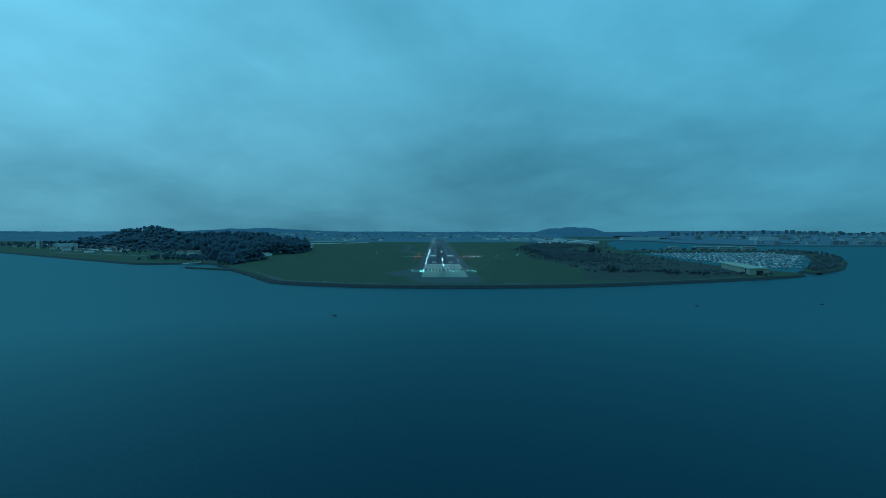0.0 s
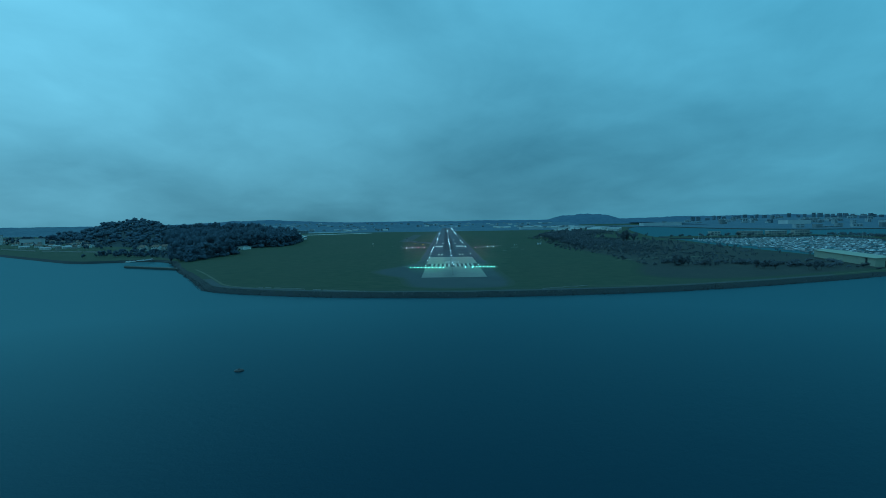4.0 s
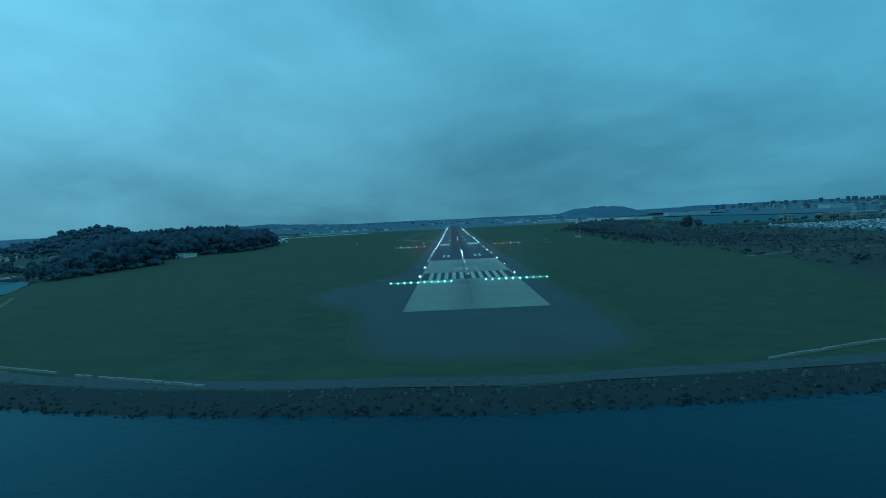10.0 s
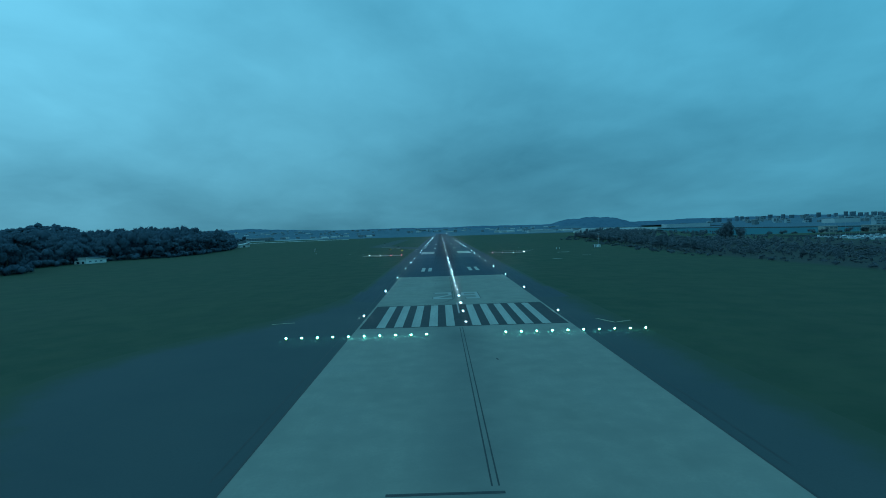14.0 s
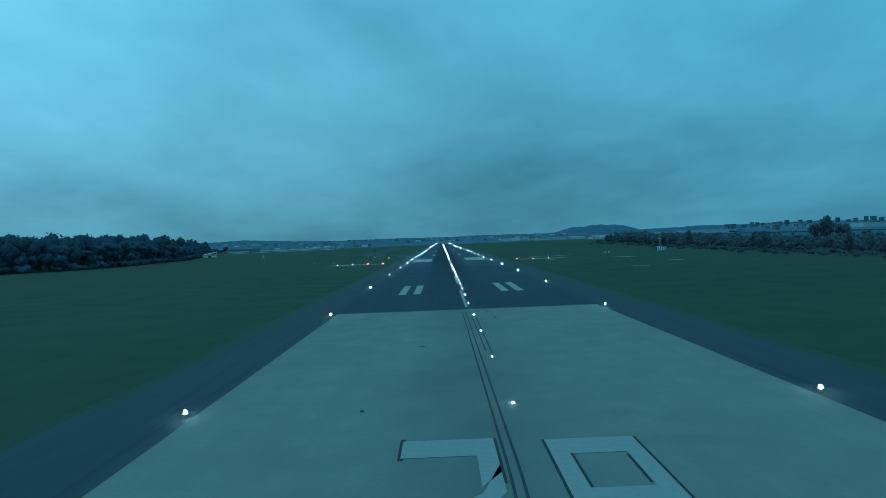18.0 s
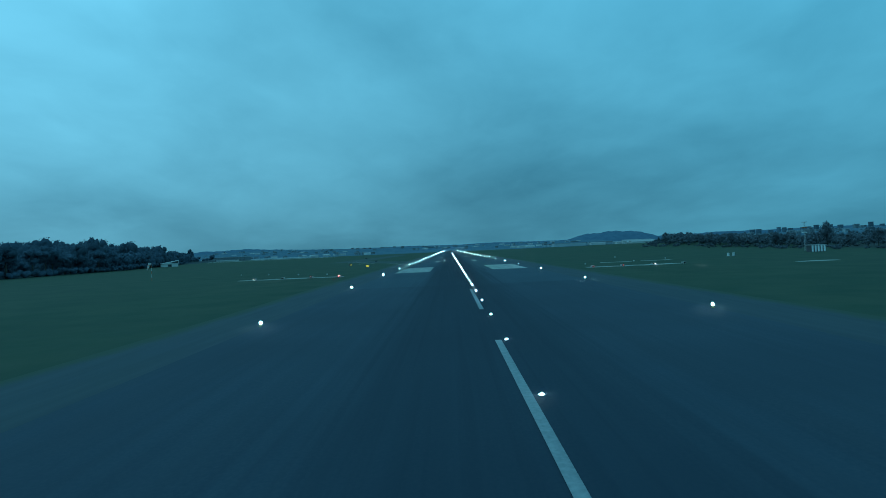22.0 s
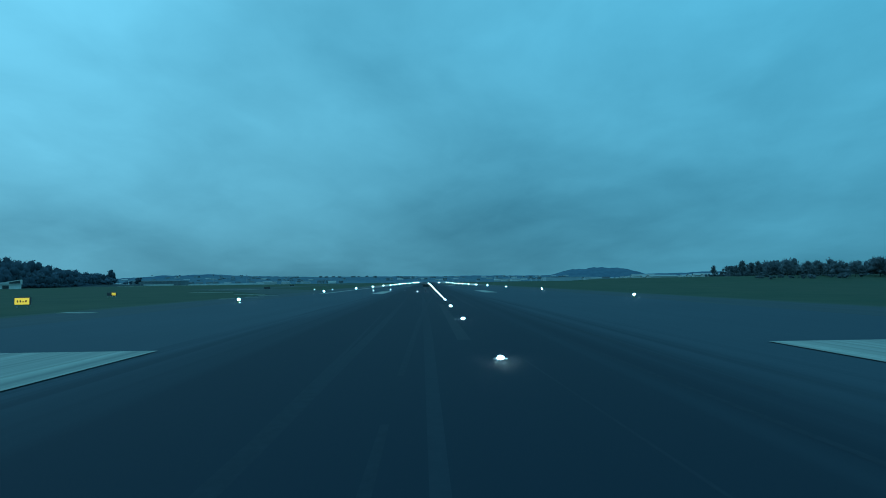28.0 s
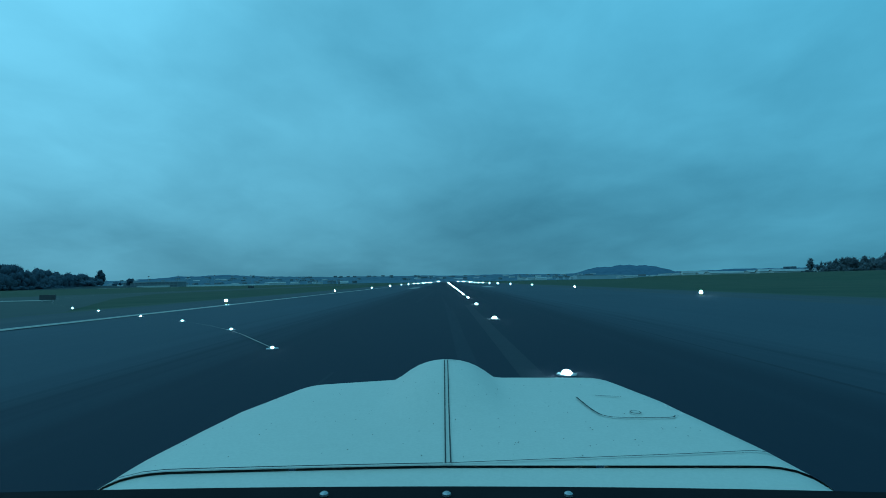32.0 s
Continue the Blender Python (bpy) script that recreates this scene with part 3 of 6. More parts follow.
def coast(name, line, closed_by, material_top, label, wide=5.2):
    """Land with a sloping stone bank down to the water along the line."""
    n = len(line)
    top, low = [], []
    for i, (x, y) in enumerate(line):
        a, b = line[max(i - 1, 0)], line[min(i + 1, n - 1)]
        d = Vector((b[0] - a[0], b[1] - a[1]))
        d = d.normalized() if d.length else Vector((1, 0))
        nx, ny = -d.y, d.x
        j = rng.uniform(-0.8, 0.8)
        wd = wide if -300 < x < 290 else min(wide, 4.5)
        top.append((x + nx * (wd + j), y + ny * (wd + j)))
        low.append((x - nx * 1.6, y - ny * 1.6))
    ring = [Vector(p) for p in top + closed_by]
    filled = delaunay_2d_cdt(ring, [], [list(range(len(ring)))], 1, 0.001)
    tris = [t if (filled[0][t[1]] - filled[0][t[0]]).cross(filled[0][t[2]] - filled[0][t[0]]) > 0 else t[::-1] for t in filled[2]]
    ground = tagged(new(name, mesh(name, [(p.x, p.y, 0.0) for p in filled[0]], tris, material_top)), label, "ground", "", "structure")
    vs = [(x, y, 0.0) for x, y in top] + [(x, y, WATER_Z - 1.2) for x, y in low]
    fs = [(n + i, n + i + 1, i + 1, i) for i in range(n - 1)]
    bank = new("shore_bank", mesh("shore_bank", vs, fs, BANK))
    tagged(bank, "sloping bank of dark stone along the water", "bank", "", "structure")
    return ground, top


ground, bank_top = coast("ground", outline, [(4700, 4250), (-4400, 4250)], GRASS, "flat green airfield grass and open land", 7.0)
# outer mole of the marina, with its own bank
MOLE = [(390, -24), (424, 4), (476, 52), (530, 120), (582, 184), (645, 272), (700, 357), (735, 450), (742, 520), (730, 575)]
MOLE_IN = [(690, 560), (700, 500), (690, 455), (660, 385), (610, 305), (550, 215), (500, 150), (450, 85), (412, 38), (382, 2)]
coast("ground_mole", smooth_line(MOLE) + smooth_line(MOLE_IN) + MOLE[:1], [], GRASS, "narrow grassed harbour mole")
# far quay between the marina and the estuary
QUAY = [(405, 545), (440, 535), (560, 560), (700, 575), (735, 590), (720, 650), (600, 640), (480, 630), (420, 640)]
coast("ground_quay", smooth_line(QUAY) + QUAY[:1], [], GRASS, "low quay behind the marina")

PALE_APRON = mat("pale_apron_concrete", (0.46, 0.46, 0.44), 0.85, scales=[(0.05, 0.6, (0.38, 0.385, 0.37)), (0.5, 0.4, (0.5, 0.5, 0.48))], spec=0.2)

# ---- runway and other pavements ----
RWY_END = 2330.0
sheet("runway", rect(-22.5, 122.3, 22.5, RWY_END), 0.035, ASPHALT, "dark asphalt runway with rubber-stained middle", "runway", thick=0.03)
sheet("runway_threshold_slab", rect(-22.0, -76, 22.0, 122.0), 0.04, CONCRETE, "pale worn concrete runway end with joints", "runway", thick=0.035)

def soft_pavement(name, line, inset, z, label, material=OVERGROWN, category="pavement", joined_below=-1e9):
    """Old pavement with a grass-grown margin of the given width; no margin where it joins other pavement."""
    line = smooth_line(line + line[:1], 3)[:-1]
    n = len(line)
    inside = []
    for i, (x, y) in enumerate(line):
        a, c = line[i - 3], line[(i + 3) % n]
        d = Vector((c[0] - a[0], c[1] - a[1])).normalized()
        inside.append((x - d.y * inset, y + d.x * inset))
    filled = delaunay_2d_cdt([Vector(p) for p in inside], [], [list(range(n))], 1, 0.001)
    m = len(filled[0])
    vs = [(p.x, p.y, z) for p in filled[0]] + [(x, y, z - 0.004) for x, y in line] + [(x, y, z) for x, y in inside]
    fs = [t if (filled[0][t[1]] - filled[0][t[0]]).cross(filled[0][t[2]] - filled[0][t[0]]) > 0 else t[::-1] for t in filled[2]]
    fs += [(m + i, m + (i + 1) % n, m + n + (i + 1) % n, m + n + i) for i in range(n)]
    me = mesh(name, vs, fs, material)
    me.attributes.new("inside", "FLOAT", "POINT").data.foreach_set("value", [1.0] * m + [1.0 if y < joined_below else 0.0 for x, y in line] + [1.0] * n)
    return tagged(new(name, me), label, category, "", "structure")


soft_pavement("pavement_blast_pad", [(-22, 118), (-31, 84), (-35, 46), (-46, 12), (-61, -12), (-63, -34), (-50, -60), (-36, -76), (-33, -108), (-27, -130), (0, -137), (30, -135), (37, -112), (36, -75), (34, 0), (34, 50), (31, 84), (22, 118), (0, 126)], 9.5, 0.010, "dull tarred pavement overgrown at its edges before the runway end")
for side in (-1, 1):
    far_side = [(side * (31.3 + 0.7 * noise.noise((y * 0.02, side, 0))), float(y)) for y in range(46, 2330, 24)]
    near_side = [(side * 14.0, float(y)) for y in range(46, 2330, 24)]
    soft_pavement("pavement_shoulder", far_side[::-1] + near_side if side < 0 else far_side + near_side[::-1], 3.0, 0.014, "grey asphalt runway shoulder fading into the grass", SHOULDER, joined_below=72.0)
# perimeter track that follows the bank
for track_line, half in (([(-216, 16), (-192, -20), (-154, -83), (-143, -102), (-123, -116.5), (-98, -126.5)], 0.9), ([(74, -132), (105, -134), (142, -126), (192, -109), (250, -87.5), (305, -61.5), (338, -44)], 0.6)):
    tl = smooth_line(track_line)
    side_a, side_b = [], []
    for i, (x, y) in enumerate(tl):
        a, c = tl[max(i - 1, 0)], tl[min(i + 1, len(tl) - 1)]
        d = Vector((c[0] - a[0], c[1] - a[1])).normalized()
        side_a.append((x + d.y * half, y - d.x * half))
        side_b.append((x - d.y * half, y + d.x * half))
    sheet("pavement_perimeter_track", side_a + side_b[::-1], 0.015, TRACK, "narrow pale gravel perimeter track along the shore", "pavement")
sheet("pavement_field_path", [(148, 46), (186, 65), (242, 78), (242, 82), (185, 70), (147, 51)], 0.012, TRACK, "pale gravel path across the grass", "pavement")
sheet("pavement_apron", [(-460, 1150), (-250, 1330), (-262, 1385), (-475, 1200)], 0.015, PALE_APRON, "pale concrete apron far along the airfield", "pavement")
TAXI = mat("taxiway_asphalt", (0.042, 0.060, 0.058), 0.92, scales=[(0.05, 0.7, (0.050, 0.068, 0.064)), (0.5, 0.5, (0.036, 0.052, 0.05), (1, 0.2, 1))], bump=0.2, bump_scale=40.0, spec=0.2)
sheet("pavement_taxiway", [(-30.4, 505), (-52, 545), (-70, 590), (-70, 1040), (-93, 1040), (-93, 560), (-62, 520), (-30.4, 455)][::-1], 0.02, TAXI, "grey asphalt taxiway that leaves the runway", "pavement")
# Blue sheets over the green ground stand in for haze on far land.
sheet("ground_port_land", [(925, 1740), (900, 1300), (980, 1085), (1070, 1035), (2300, 1122), (4600, 1362), (4600, 2300), (700, 2300), (760, 1960)], 0.02, HAZED_GROUND, "built-up port land across the estuary, coloured with distance haze", "ground")
sheet("ground_far_fields", [(-2600, 2000), (-1400, 1500), (-420, 1480), (500, 1460), (640, 1600), (740, 1900), (690, 2400), (-2600, 2400)], 0.015, HAZED_GROUND, "far fields beyond the airfield, coloured with distance haze", "ground")
soft_pavement("ground_scrub", [(215, 490), (170, 440), (152, 300), (151, 150), (156, 60), (148, 0), (124, -50), (118, -92), (150, -113), (200, -104), (250, -84), (305, -60), (340, -38), (350, 10), (345, 80), (350, 180), (358, 290), (370, 420), (345, 480), (280, 500)], 14.0, 0.008, "dry brown ground under and around the scrub", SCRUB_FLOOR, "ground")


def stripe(name, points, material, label, z=0.062, category="marking"):
    return sheet(name, points, z, material, label, category)


# threshold: ten white bars, with black painted between them
stripe("threshold_backing", rect(-21.4, 5.4, 21.4, 36.8), BLACK_PAINT, "black paint behind the threshold bars", 0.050)
for i in range(5):
    for s in (-1, 1):
        x0, x1 = sorted((s * (1.8 + 3.6 * i), s * (3.6 + 3.6 * i)))
        tagged(stripe("threshold_bar", rect(x0, 6, x1, 36), WHITE_PAINT, "worn white bar painted across the runway end"), group="threshold bars", kind="")
stripe("threshold_centre_line", rect(-0.55, 22, -0.2, 40), WHITE_PAINT, "thin white line between the threshold bars", 0.066)


FIGURE = mat("faded_figure_paint", (0.27, 0.272, 0.252), 0.85, scales=[(0.3, 0.5, (0.25, 0.25, 0.235)), (3.0, 0.4, (0.33, 0.33, 0.31))])


def figure(cells, ends, x, y, w, h):
    """A runway figure of straight painted bars, on the grid of its cell, with black slivers at the bar ends."""
    shape, rim = Shape(), Shape()
    for cell in cells:
        shape.add([(x + a * w, y + c * h, 0.062) for a, c in cell], [tuple(range(len(cell)))])
    for a, c0, c1 in ends:
        rim.add([(x + a * w - 0.16, y + c0 * h, 0.058), (x + a * w + 0.16, y + c0 * h, 0.058), (x + a * w + 0.16, y + c1 * h, 0.058), (x + a * w - 0.16, y + c1 * h, 0.058)], [(0, 1, 2, 3)])
    tagged(new("runway_figure", shape.mesh("runway_figure", FIGURE)), "faded pale runway figure of straight bars", "marking", "", "structure")
    tagged(new("runway_figure_rim", rim.mesh("runway_figure_rim", BLACK_PAINT)), "black slivers beside the runway figure", "marking", "", "structure")


figure([[(0, 0), (1, 0), (1, 0.15), (0, 0.15)], [(0, 0.15), (0.26, 0.15), (1, 0.56), (1, 0.76), (0.80, 0.56), (0, 0.30)], [(0.80, 0.76), (0.80, 0.60), (1, 0.70), (1, 0.84), (0.80, 0.84)], [(0.04, 0.84), (1, 0.84), (1, 1), (0.04, 1)]],
       [(0, 0, 0.30), (0.04, 0.82, 1.02), (1.0, 0.62, 1.0), (1.0, 0, 0.15)], -6.9, 48.5, 5.5, 15.2)
figure([[(0.2, 0), (1, 0), (1, 0.14), (0.2, 0.14)], [(0.80, 0.14), (1, 0.14), (1, 1), (0.80, 1)], [(0, 0.46), (0.80, 0.46), (0.80, 0.60), (0, 0.60)], [(0, 0.60), (0.2, 0.60), (0.2, 0.86), (0, 0.86)], [(0, 0.86), (0.80, 0.86), (0.80, 1), (0, 1)]],
       [(0, 0.46, 1.0), (0.2, -0.02, 0.14), (1.0, 0, 1.0), (0.2, 0.60, 0.86), (0.80, 0.62, 0.84)], 1.5, 48.0, 5.1, 15.2)
RUBBERED = mat("rubber_blackened_paint", (0.016, 0.026, 0.038), 0.88, scales=[(0.25, 0.5, (0.026, 0.036, 0.047), (1, 0.08, 1)), (3.0, 0.5, (0.016, 0.024, 0.034))], spec=0.25)
DASH_PAINT = mat("tyre_worn_white_paint", (0.27, 0.285, 0.29), 0.85, scales=[(1.4, 0.7, (0.14, 0.16, 0.17), (1, 0.05, 1)), (4.0, 0.5, (0.34, 0.35, 0.35))], spec=0.2)
# dashed centre line
y = 125.0
while y < RWY_END - 30:
    worn = 240 < y < 900
    stripe("centre_dash", rect(-0.24, y, 0.24, y + 30), RUBBERED if worn else DASH_PAINT, "centre-line dash blackened by tyre rubber" if worn else "worn white centre-line dash on asphalt", 0.039 if worn else 0.062)
    y += 50.0
# black sealed joints and old lines on the concrete
for x, y0, y1 in ((-0.9, -62, 4), (-0.35, -62, 4), (-1.0, 66, 118), (-0.45, 66, 82), (0.0, 37, 44), (-0.45, 82, 118), (0.25, 88, 112), (0.8, 86, 112)):
    stripe("sealed_joint", rect(x - 0.07, y0, x + 0.07, y1), SEAL, "black sealed joint along the concrete", 0.054)
for shift in (0.0, 0.55):
    old = smooth_line([(-9.5, 37.6), (-6.0, 39.5), (-3.0, 43.0), (-1.6, 48.0), (-1.0, 56.0), (-1.0, 66.0)], 3)
    stripe("old_lead_line", [(x + shift - 0.08, y) for x, y in old][::-1] + [(x + shift + 0.08, y) for x, y in old], SEAL, "old blackened lead line curving over the concrete", 0.055)
stripe("sealed_joint", rect(-9, -63.2, 0, -62.8), SEAL, "black sealed joint across the concrete", 0.054)
for x, y, w, l in ((3.5, 113.0, 0.16, 2.4), (2.9, 119.0, 0.14, 1.8), (-6.8, 92.0, 0.45, 0.7), (-10.2, 70.0, 0.3, 0.6), (9.0, 41.0, 0.35, 0.5), (3.6, -22.0, 0.3, 1.0)):
    stripe("repair_patch", [(x, y), (x + w, y - l * 0.2), (x + w * 1.4, y - l), (x + w * 0.3, y - l)][::-1], SEAL, "small dark repair patch in the concrete", 0.055)
stripe("sealed_joint", rect(-22, 121.6, 22, 122.3), SEAL, "black joint between concrete and asphalt", 0.054)
stripe("sealed_joint", rect(-23, -76.2, 23, -75.8), SEAL, "black joint between concrete and pad", 0.054)
for s in (-1, 1):
    stripe("sealed_joint", rect(s * 22 - 0.12, -76, s * 22 + 0.12, 122), SEAL, "black joint along the concrete edge", 0.054)
    stripe("sealed_joint", rect(s * 23.5 - 0.07, -60, s * 23.5 + 0.07, 122), SEAL, "dark line beside the concrete edge", 0.026)
AIM_PAINT = mat("streaked_white_paint", (0.36, 0.355, 0.315), 0.8, scales=[(1.6, 0.85, (0.15, 0.158, 0.15), (1, 0.02, 1)), (0.5, 0.5, (0.42, 0.41, 0.37), (1, 0.1, 1)), (4.0, 0.4, (0.27, 0.268, 0.245)), (5.0, 0.6, (0.17, 0.175, 0.165), (1, 0.01, 1))], spec=0.3)
# touchdown bars, aiming point and later single bars
for s in (-1, 1):
    for x0, x1, y0, y1, name in ((9.0, 10.7, 150, 172.5, "touchdown_bar"), (12.3, 14.0, 150, 172.5, "touchdown_bar"), (9.8, 20.6, 330, 373, "aiming_block"), (9.0, 11.2, 450, 472.5, "touchdown_bar"), (9.0, 11.2, 600, 622.5, "touchdown_bar")):
        a, c = sorted((s * x0, s * x1))
        stripe(name, rect(a, y0, c, y1), AIM_PAINT if name == "aiming_block" else WHITE_PAINT, "broad white aiming block with tyre streaks" if name == "aiming_block" else "white touchdown bar painted on asphalt")
# black tyre marks left by landing aircraft
TYRE_MARK = mat("tyre_mark_rubber", (0.012, 0.022, 0.034), 0.88, scales=[(0.5, 0.8, (0.018, 0.031, 0.046), (1, 0.04, 1)), (5.0, 0.4, (0.022, 0.035, 0.050))], spec=0.2)
q = random.Random(55)
for k in range(30):
    x = q.choice((-1, 1)) * abs(q.gauss(4.0, 2.0))
    y, ln = q.uniform(238, 720), q.uniform(18, 110)
    w, sl, bow = q.uniform(0.08, 0.26), q.uniform(-0.012, 0.012), q.uniform(-0.0002, 0.0002)
    if not 330 - ln < y < 374 or abs(x) < 8.5:
        n = 6
        pts = [(x + sl * ln * i / n + bow * (ln * i / n) ** 2, y + ln * i / n, w * (0.25 + 0.75 * math.sin(math.pi * min(1.0, 0.12 + i / n)))) for i in range(n + 1)]
        z = 0.0362 + 0.00004 * k
        streak = Shape().add([v for px, py, pw in pts for v in ((px - pw, py, z), (px + pw, py, z))], [(2 * i, 2 * i + 1, 2 * i + 3, 2 * i + 2) for i in range(n)])
        tagged(new("tyre_mark", streak.mesh("tyre_mark", TYRE_MARK)), "long black tyre mark streaked along the runway", "marking", "", "structure")
# runway edge line beside the turn-off, and the curved lead-off line
stripe("edge_line", rect(-21.5, 455, -20.6, 640), WHITE_PAINT, "thin white runway edge line")
lead = smooth_line([(-6.5, 480), (-10.3, 486.5), (-15, 492), (-20, 497), (-27.8, 505), (-34, 511), (-52, 532), (-78, 570), (-82, 640)])
la = [(x - 0.06, y + 0.06) for x, y in lead] + [(x + 0.06, y - 0.06) for x, y in lead[::-1]]
stripe("lead_off_line", la[::-1], WHITE_PAINT, "thin pale lead-off line curving to the taxiway")
# faded yellow bits on the pads beside the threshold
for pts in ([(28.0, 9.6), (30.4, 4.2), (31.0, 4.4), (28.7, 9.8)], [(30.4, 4.2), (34.6, 6.2), (34.4, 6.9), (30.6, 4.9)], [(-42, 14.0), (-37.2, 15.2), (-37.3, 15.9), (-42.1, 14.7)]):
    stripe("pad_mark", pts, YELLOW_PAINT, "faded yellow mark at the pavement edge", 0.03)
# concrete drain covers and slabs in the grass
SLAB_CONC = mat("grass_grown_concrete", (0.38, 0.38, 0.34), 0.92, scales=[(0.16, 0.6, (0.17, 0.18, 0.145), (1, 2.5, 1)), (0.7, 0.6, (0.42, 0.42, 0.38)), (3.0, 0.4, (0.22, 0.222, 0.20))], bump=0.2, spec=0.15)


def worn_slab(x0, y0, x1, y1, label):
    """A slab whose edge the grass has eaten away unevenly."""
    q = random.Random(int(x0 * 7 + y0))
    n = max(3, int((x1 - x0) / 2.5))
    lower = [(x0 + (x1 - x0) * k / n, y0 + (y1 - y0) * q.uniform(0.0, 0.35)) for k in range(n + 1)]
    upper = [(x0 + (x1 - x0) * k / n, y1 - (y1 - y0) * q.uniform(0.0, 0.35)) for k in range(n + 1)]
    sheet("concrete_slab", lower + upper[::-1], 0.05, SLAB_CONC, label, "slab", "", 0.05)


for x0, y0, x1, y1 in ((-67, 322.0, -57, 326.5), (-57.0, 321.8, -46, 327.5), (-46, 322.0, -35.5, 326.5), (35.5, 314.0, 46, 319.0), (46, 314.5, 55, 320.0), (55, 315.5, 64, 320), (48, 345, 58, 349), (62, 346, 72, 350), (84, 298, 94, 302), (-60, 488, -50, 491), (-76, 540, -60, 545), (-38.5, 459.2, -35.2, 461.0), (-34.5, 455.0, -31.5, 456.4), (-30.5, 448.2, -27.2, 449.8), (-29.4, 438.4, -26.8, 439.8), (-30.2, 430.2, -28.2, 431.6), (-29.8, 397.2, -27.0, 399.0), (64, 220, 70, 222), (90, 250, 96, 253)):
    worn_slab(x0, y0, x1, y1, "worn pale concrete slab half lost in the grass")


# ---- runway lamps ----
def edge_lamp(name, label, group, glass, r=0.135):
    lamp = thing(name, (0, 0, -50), 0, label, "lamp", group)
    part("base", Shape().lathe([(0.16, 0.0), (0.16, 0.05), (0.06, 0.08), (0.05, 0.22)], 8), YELLOW_BODY, lamp)
    # Plate added under the glass to keep the lamp's glow off the ground.
    part("dish", Shape().lathe([(0.06, 0.19), (0.25, 0.22), (0.26, 0.235), (0.08, 0.238)], 10), DARK_METAL, lamp)
    part("glass", Shape().lathe([(r * 0.6, 0.24), (r, 0.30), (r, 0.38), (r * 0.75, 0.46), (r * 0.25, 0.50)], 8), glass, lamp, "glowing lamp glass")
    return lamp


def place(master, spots):
    """The master goes to the first spot, copies to the others."""
    for m in spots[1:]:
        copy_thing(master, m)
    master.matrix_basis = spots[0]


EDGE_D, EDGE_0 = 49.5, 20.65
place(edge_lamp("runway_edge_lamp", "white elevated lamp lit at the runway edge", "runway edge lamps", LAMP_WHITE),
      [pose(s * 22.6, EDGE_0 + EDGE_D * k, 0.0) for k in range(47) for s in (-1, 1)])
place(edge_lamp("threshold_lamp", "green-white threshold lamp lit before the bars", "threshold lamps", LAMP_GREEN, 0.19),
      [pose(s * (7.4 + 2.92 * k), -3.6, 0.03) for k in range(10) for s in (-1, 1)])
centre = thing("centre_line_lamp", (0, 0, -50), 0, "small flush lamp lit along the centre line", "lamp", "centre line lamps")
part("rim", Shape().lathe([(0.20, 0.0), (0.19, 0.02), (0.14, 0.025)], 8), METAL, centre)
part("glass", Shape().lathe([(0.088, 0.02), (0.088, 0.05), (0.065, 0.075), (0.02, 0.085)], 8), LAMP_CENTRE, centre, "glowing lamp glass")
place(centre, [pose(0.65, 10.2 + 15 * k, 0.04) for k in range(154)])
taxi_spots = [(-1.2, 460.5), (-1.7, 467.5), (-3.4, 472.5), (-6.5, 480), (-10.3, 486.5), (-15, 492), (-20, 497), (-27.8, 505), (-34, 511)]
taxi = thing("lead_off_lamp", (0, 0, -50), 0, "small flush lamp lit along the lead-off curve", "lamp", "lead-off lamps")
part("rim", Shape().lathe([(0.18, 0.0), (0.17, 0.02), (0.12, 0.025)], 8), METAL, taxi)
part("glass", Shape().lathe([(0.042, 0.02), (0.042, 0.045), (0.03, 0.06), (0.01, 0.064)], 8), LAMP_CENTRE, taxi, "glowing lamp glass")
place(taxi, [pose(x, y, 0.04) for x, y in taxi_spots])


# ---- approach slope projectors ----
PROJECTOR = mat("weathered_grey_paint", (0.36, 0.37, 0.35), 0.6, scales=[(3.0, 0.5, (0.25, 0.25, 0.23))])
BLACK_TUBE = mat("black_tube", (0.003, 0.003, 0.003), 1.0, scales=[(4.0, 0.4, (0.005, 0.005, 0.005))], spec=0.0)


def papi(at, red):
    t = thing("approach_slope_projector", at, 0, "grey projector box showing a %s light" % ("red" if red else "white"), "lamp", "approach slope projectors")
    t.matrix_basis = pose(*at) @ Matrix.Diagonal((0.70, 0.60, 0.74, 1))
    part("housing", Shape().box(-0.50, -0.2, 0.40, 0.50, 0.6, 0.86, 0.05), PROJECTOR, t)
    for x in (-0.38, 0.38):
        for y in (-1.7, 0.45):
            part("leg", Shape().tube((x, y, 0), (x, y, 0.42), 0.04, 0.04, 6), METAL, t)
    for x in (-0.26, 0.26):
        part("lens", Shape().tube((x, -0.20, 0.63), (x, -0.24, 0.63), 0.24, 0.24, 12), LAMP_RED if red else LAMP_PAPI, t, "red glowing lens" if red else "white glowing lens")
        # Barrel and hood are added, long enough to cut the lens light off sideways.
        part("barrel", Shape().tube((x, -0.2, 0.63), (x, -2.22, 0.63), 0.245, 0.25, 14, False), BLACK_TUBE, t, "dark barrel added to hide the lens from the side")
    part("hood", Shape().box(-0.52, -2.25, 0.85, 0.52, -0.2, 0.89).box(-0.53, -2.25, 0.38, -0.49, -0.2, 0.87).box(0.49, -2.25, 0.38, 0.53, -0.2, 0.87).box(-0.52, -2.25, 0.36, 0.52, -0.2, 0.40), PROJECTOR, t)


for s, y in ((-1, 321.5), (1, 313.0)):
    for k, x in enumerate((36.0, 44.2, 52.6, 61.0)):
        papi((s * x, y, 0.0), k < 2)

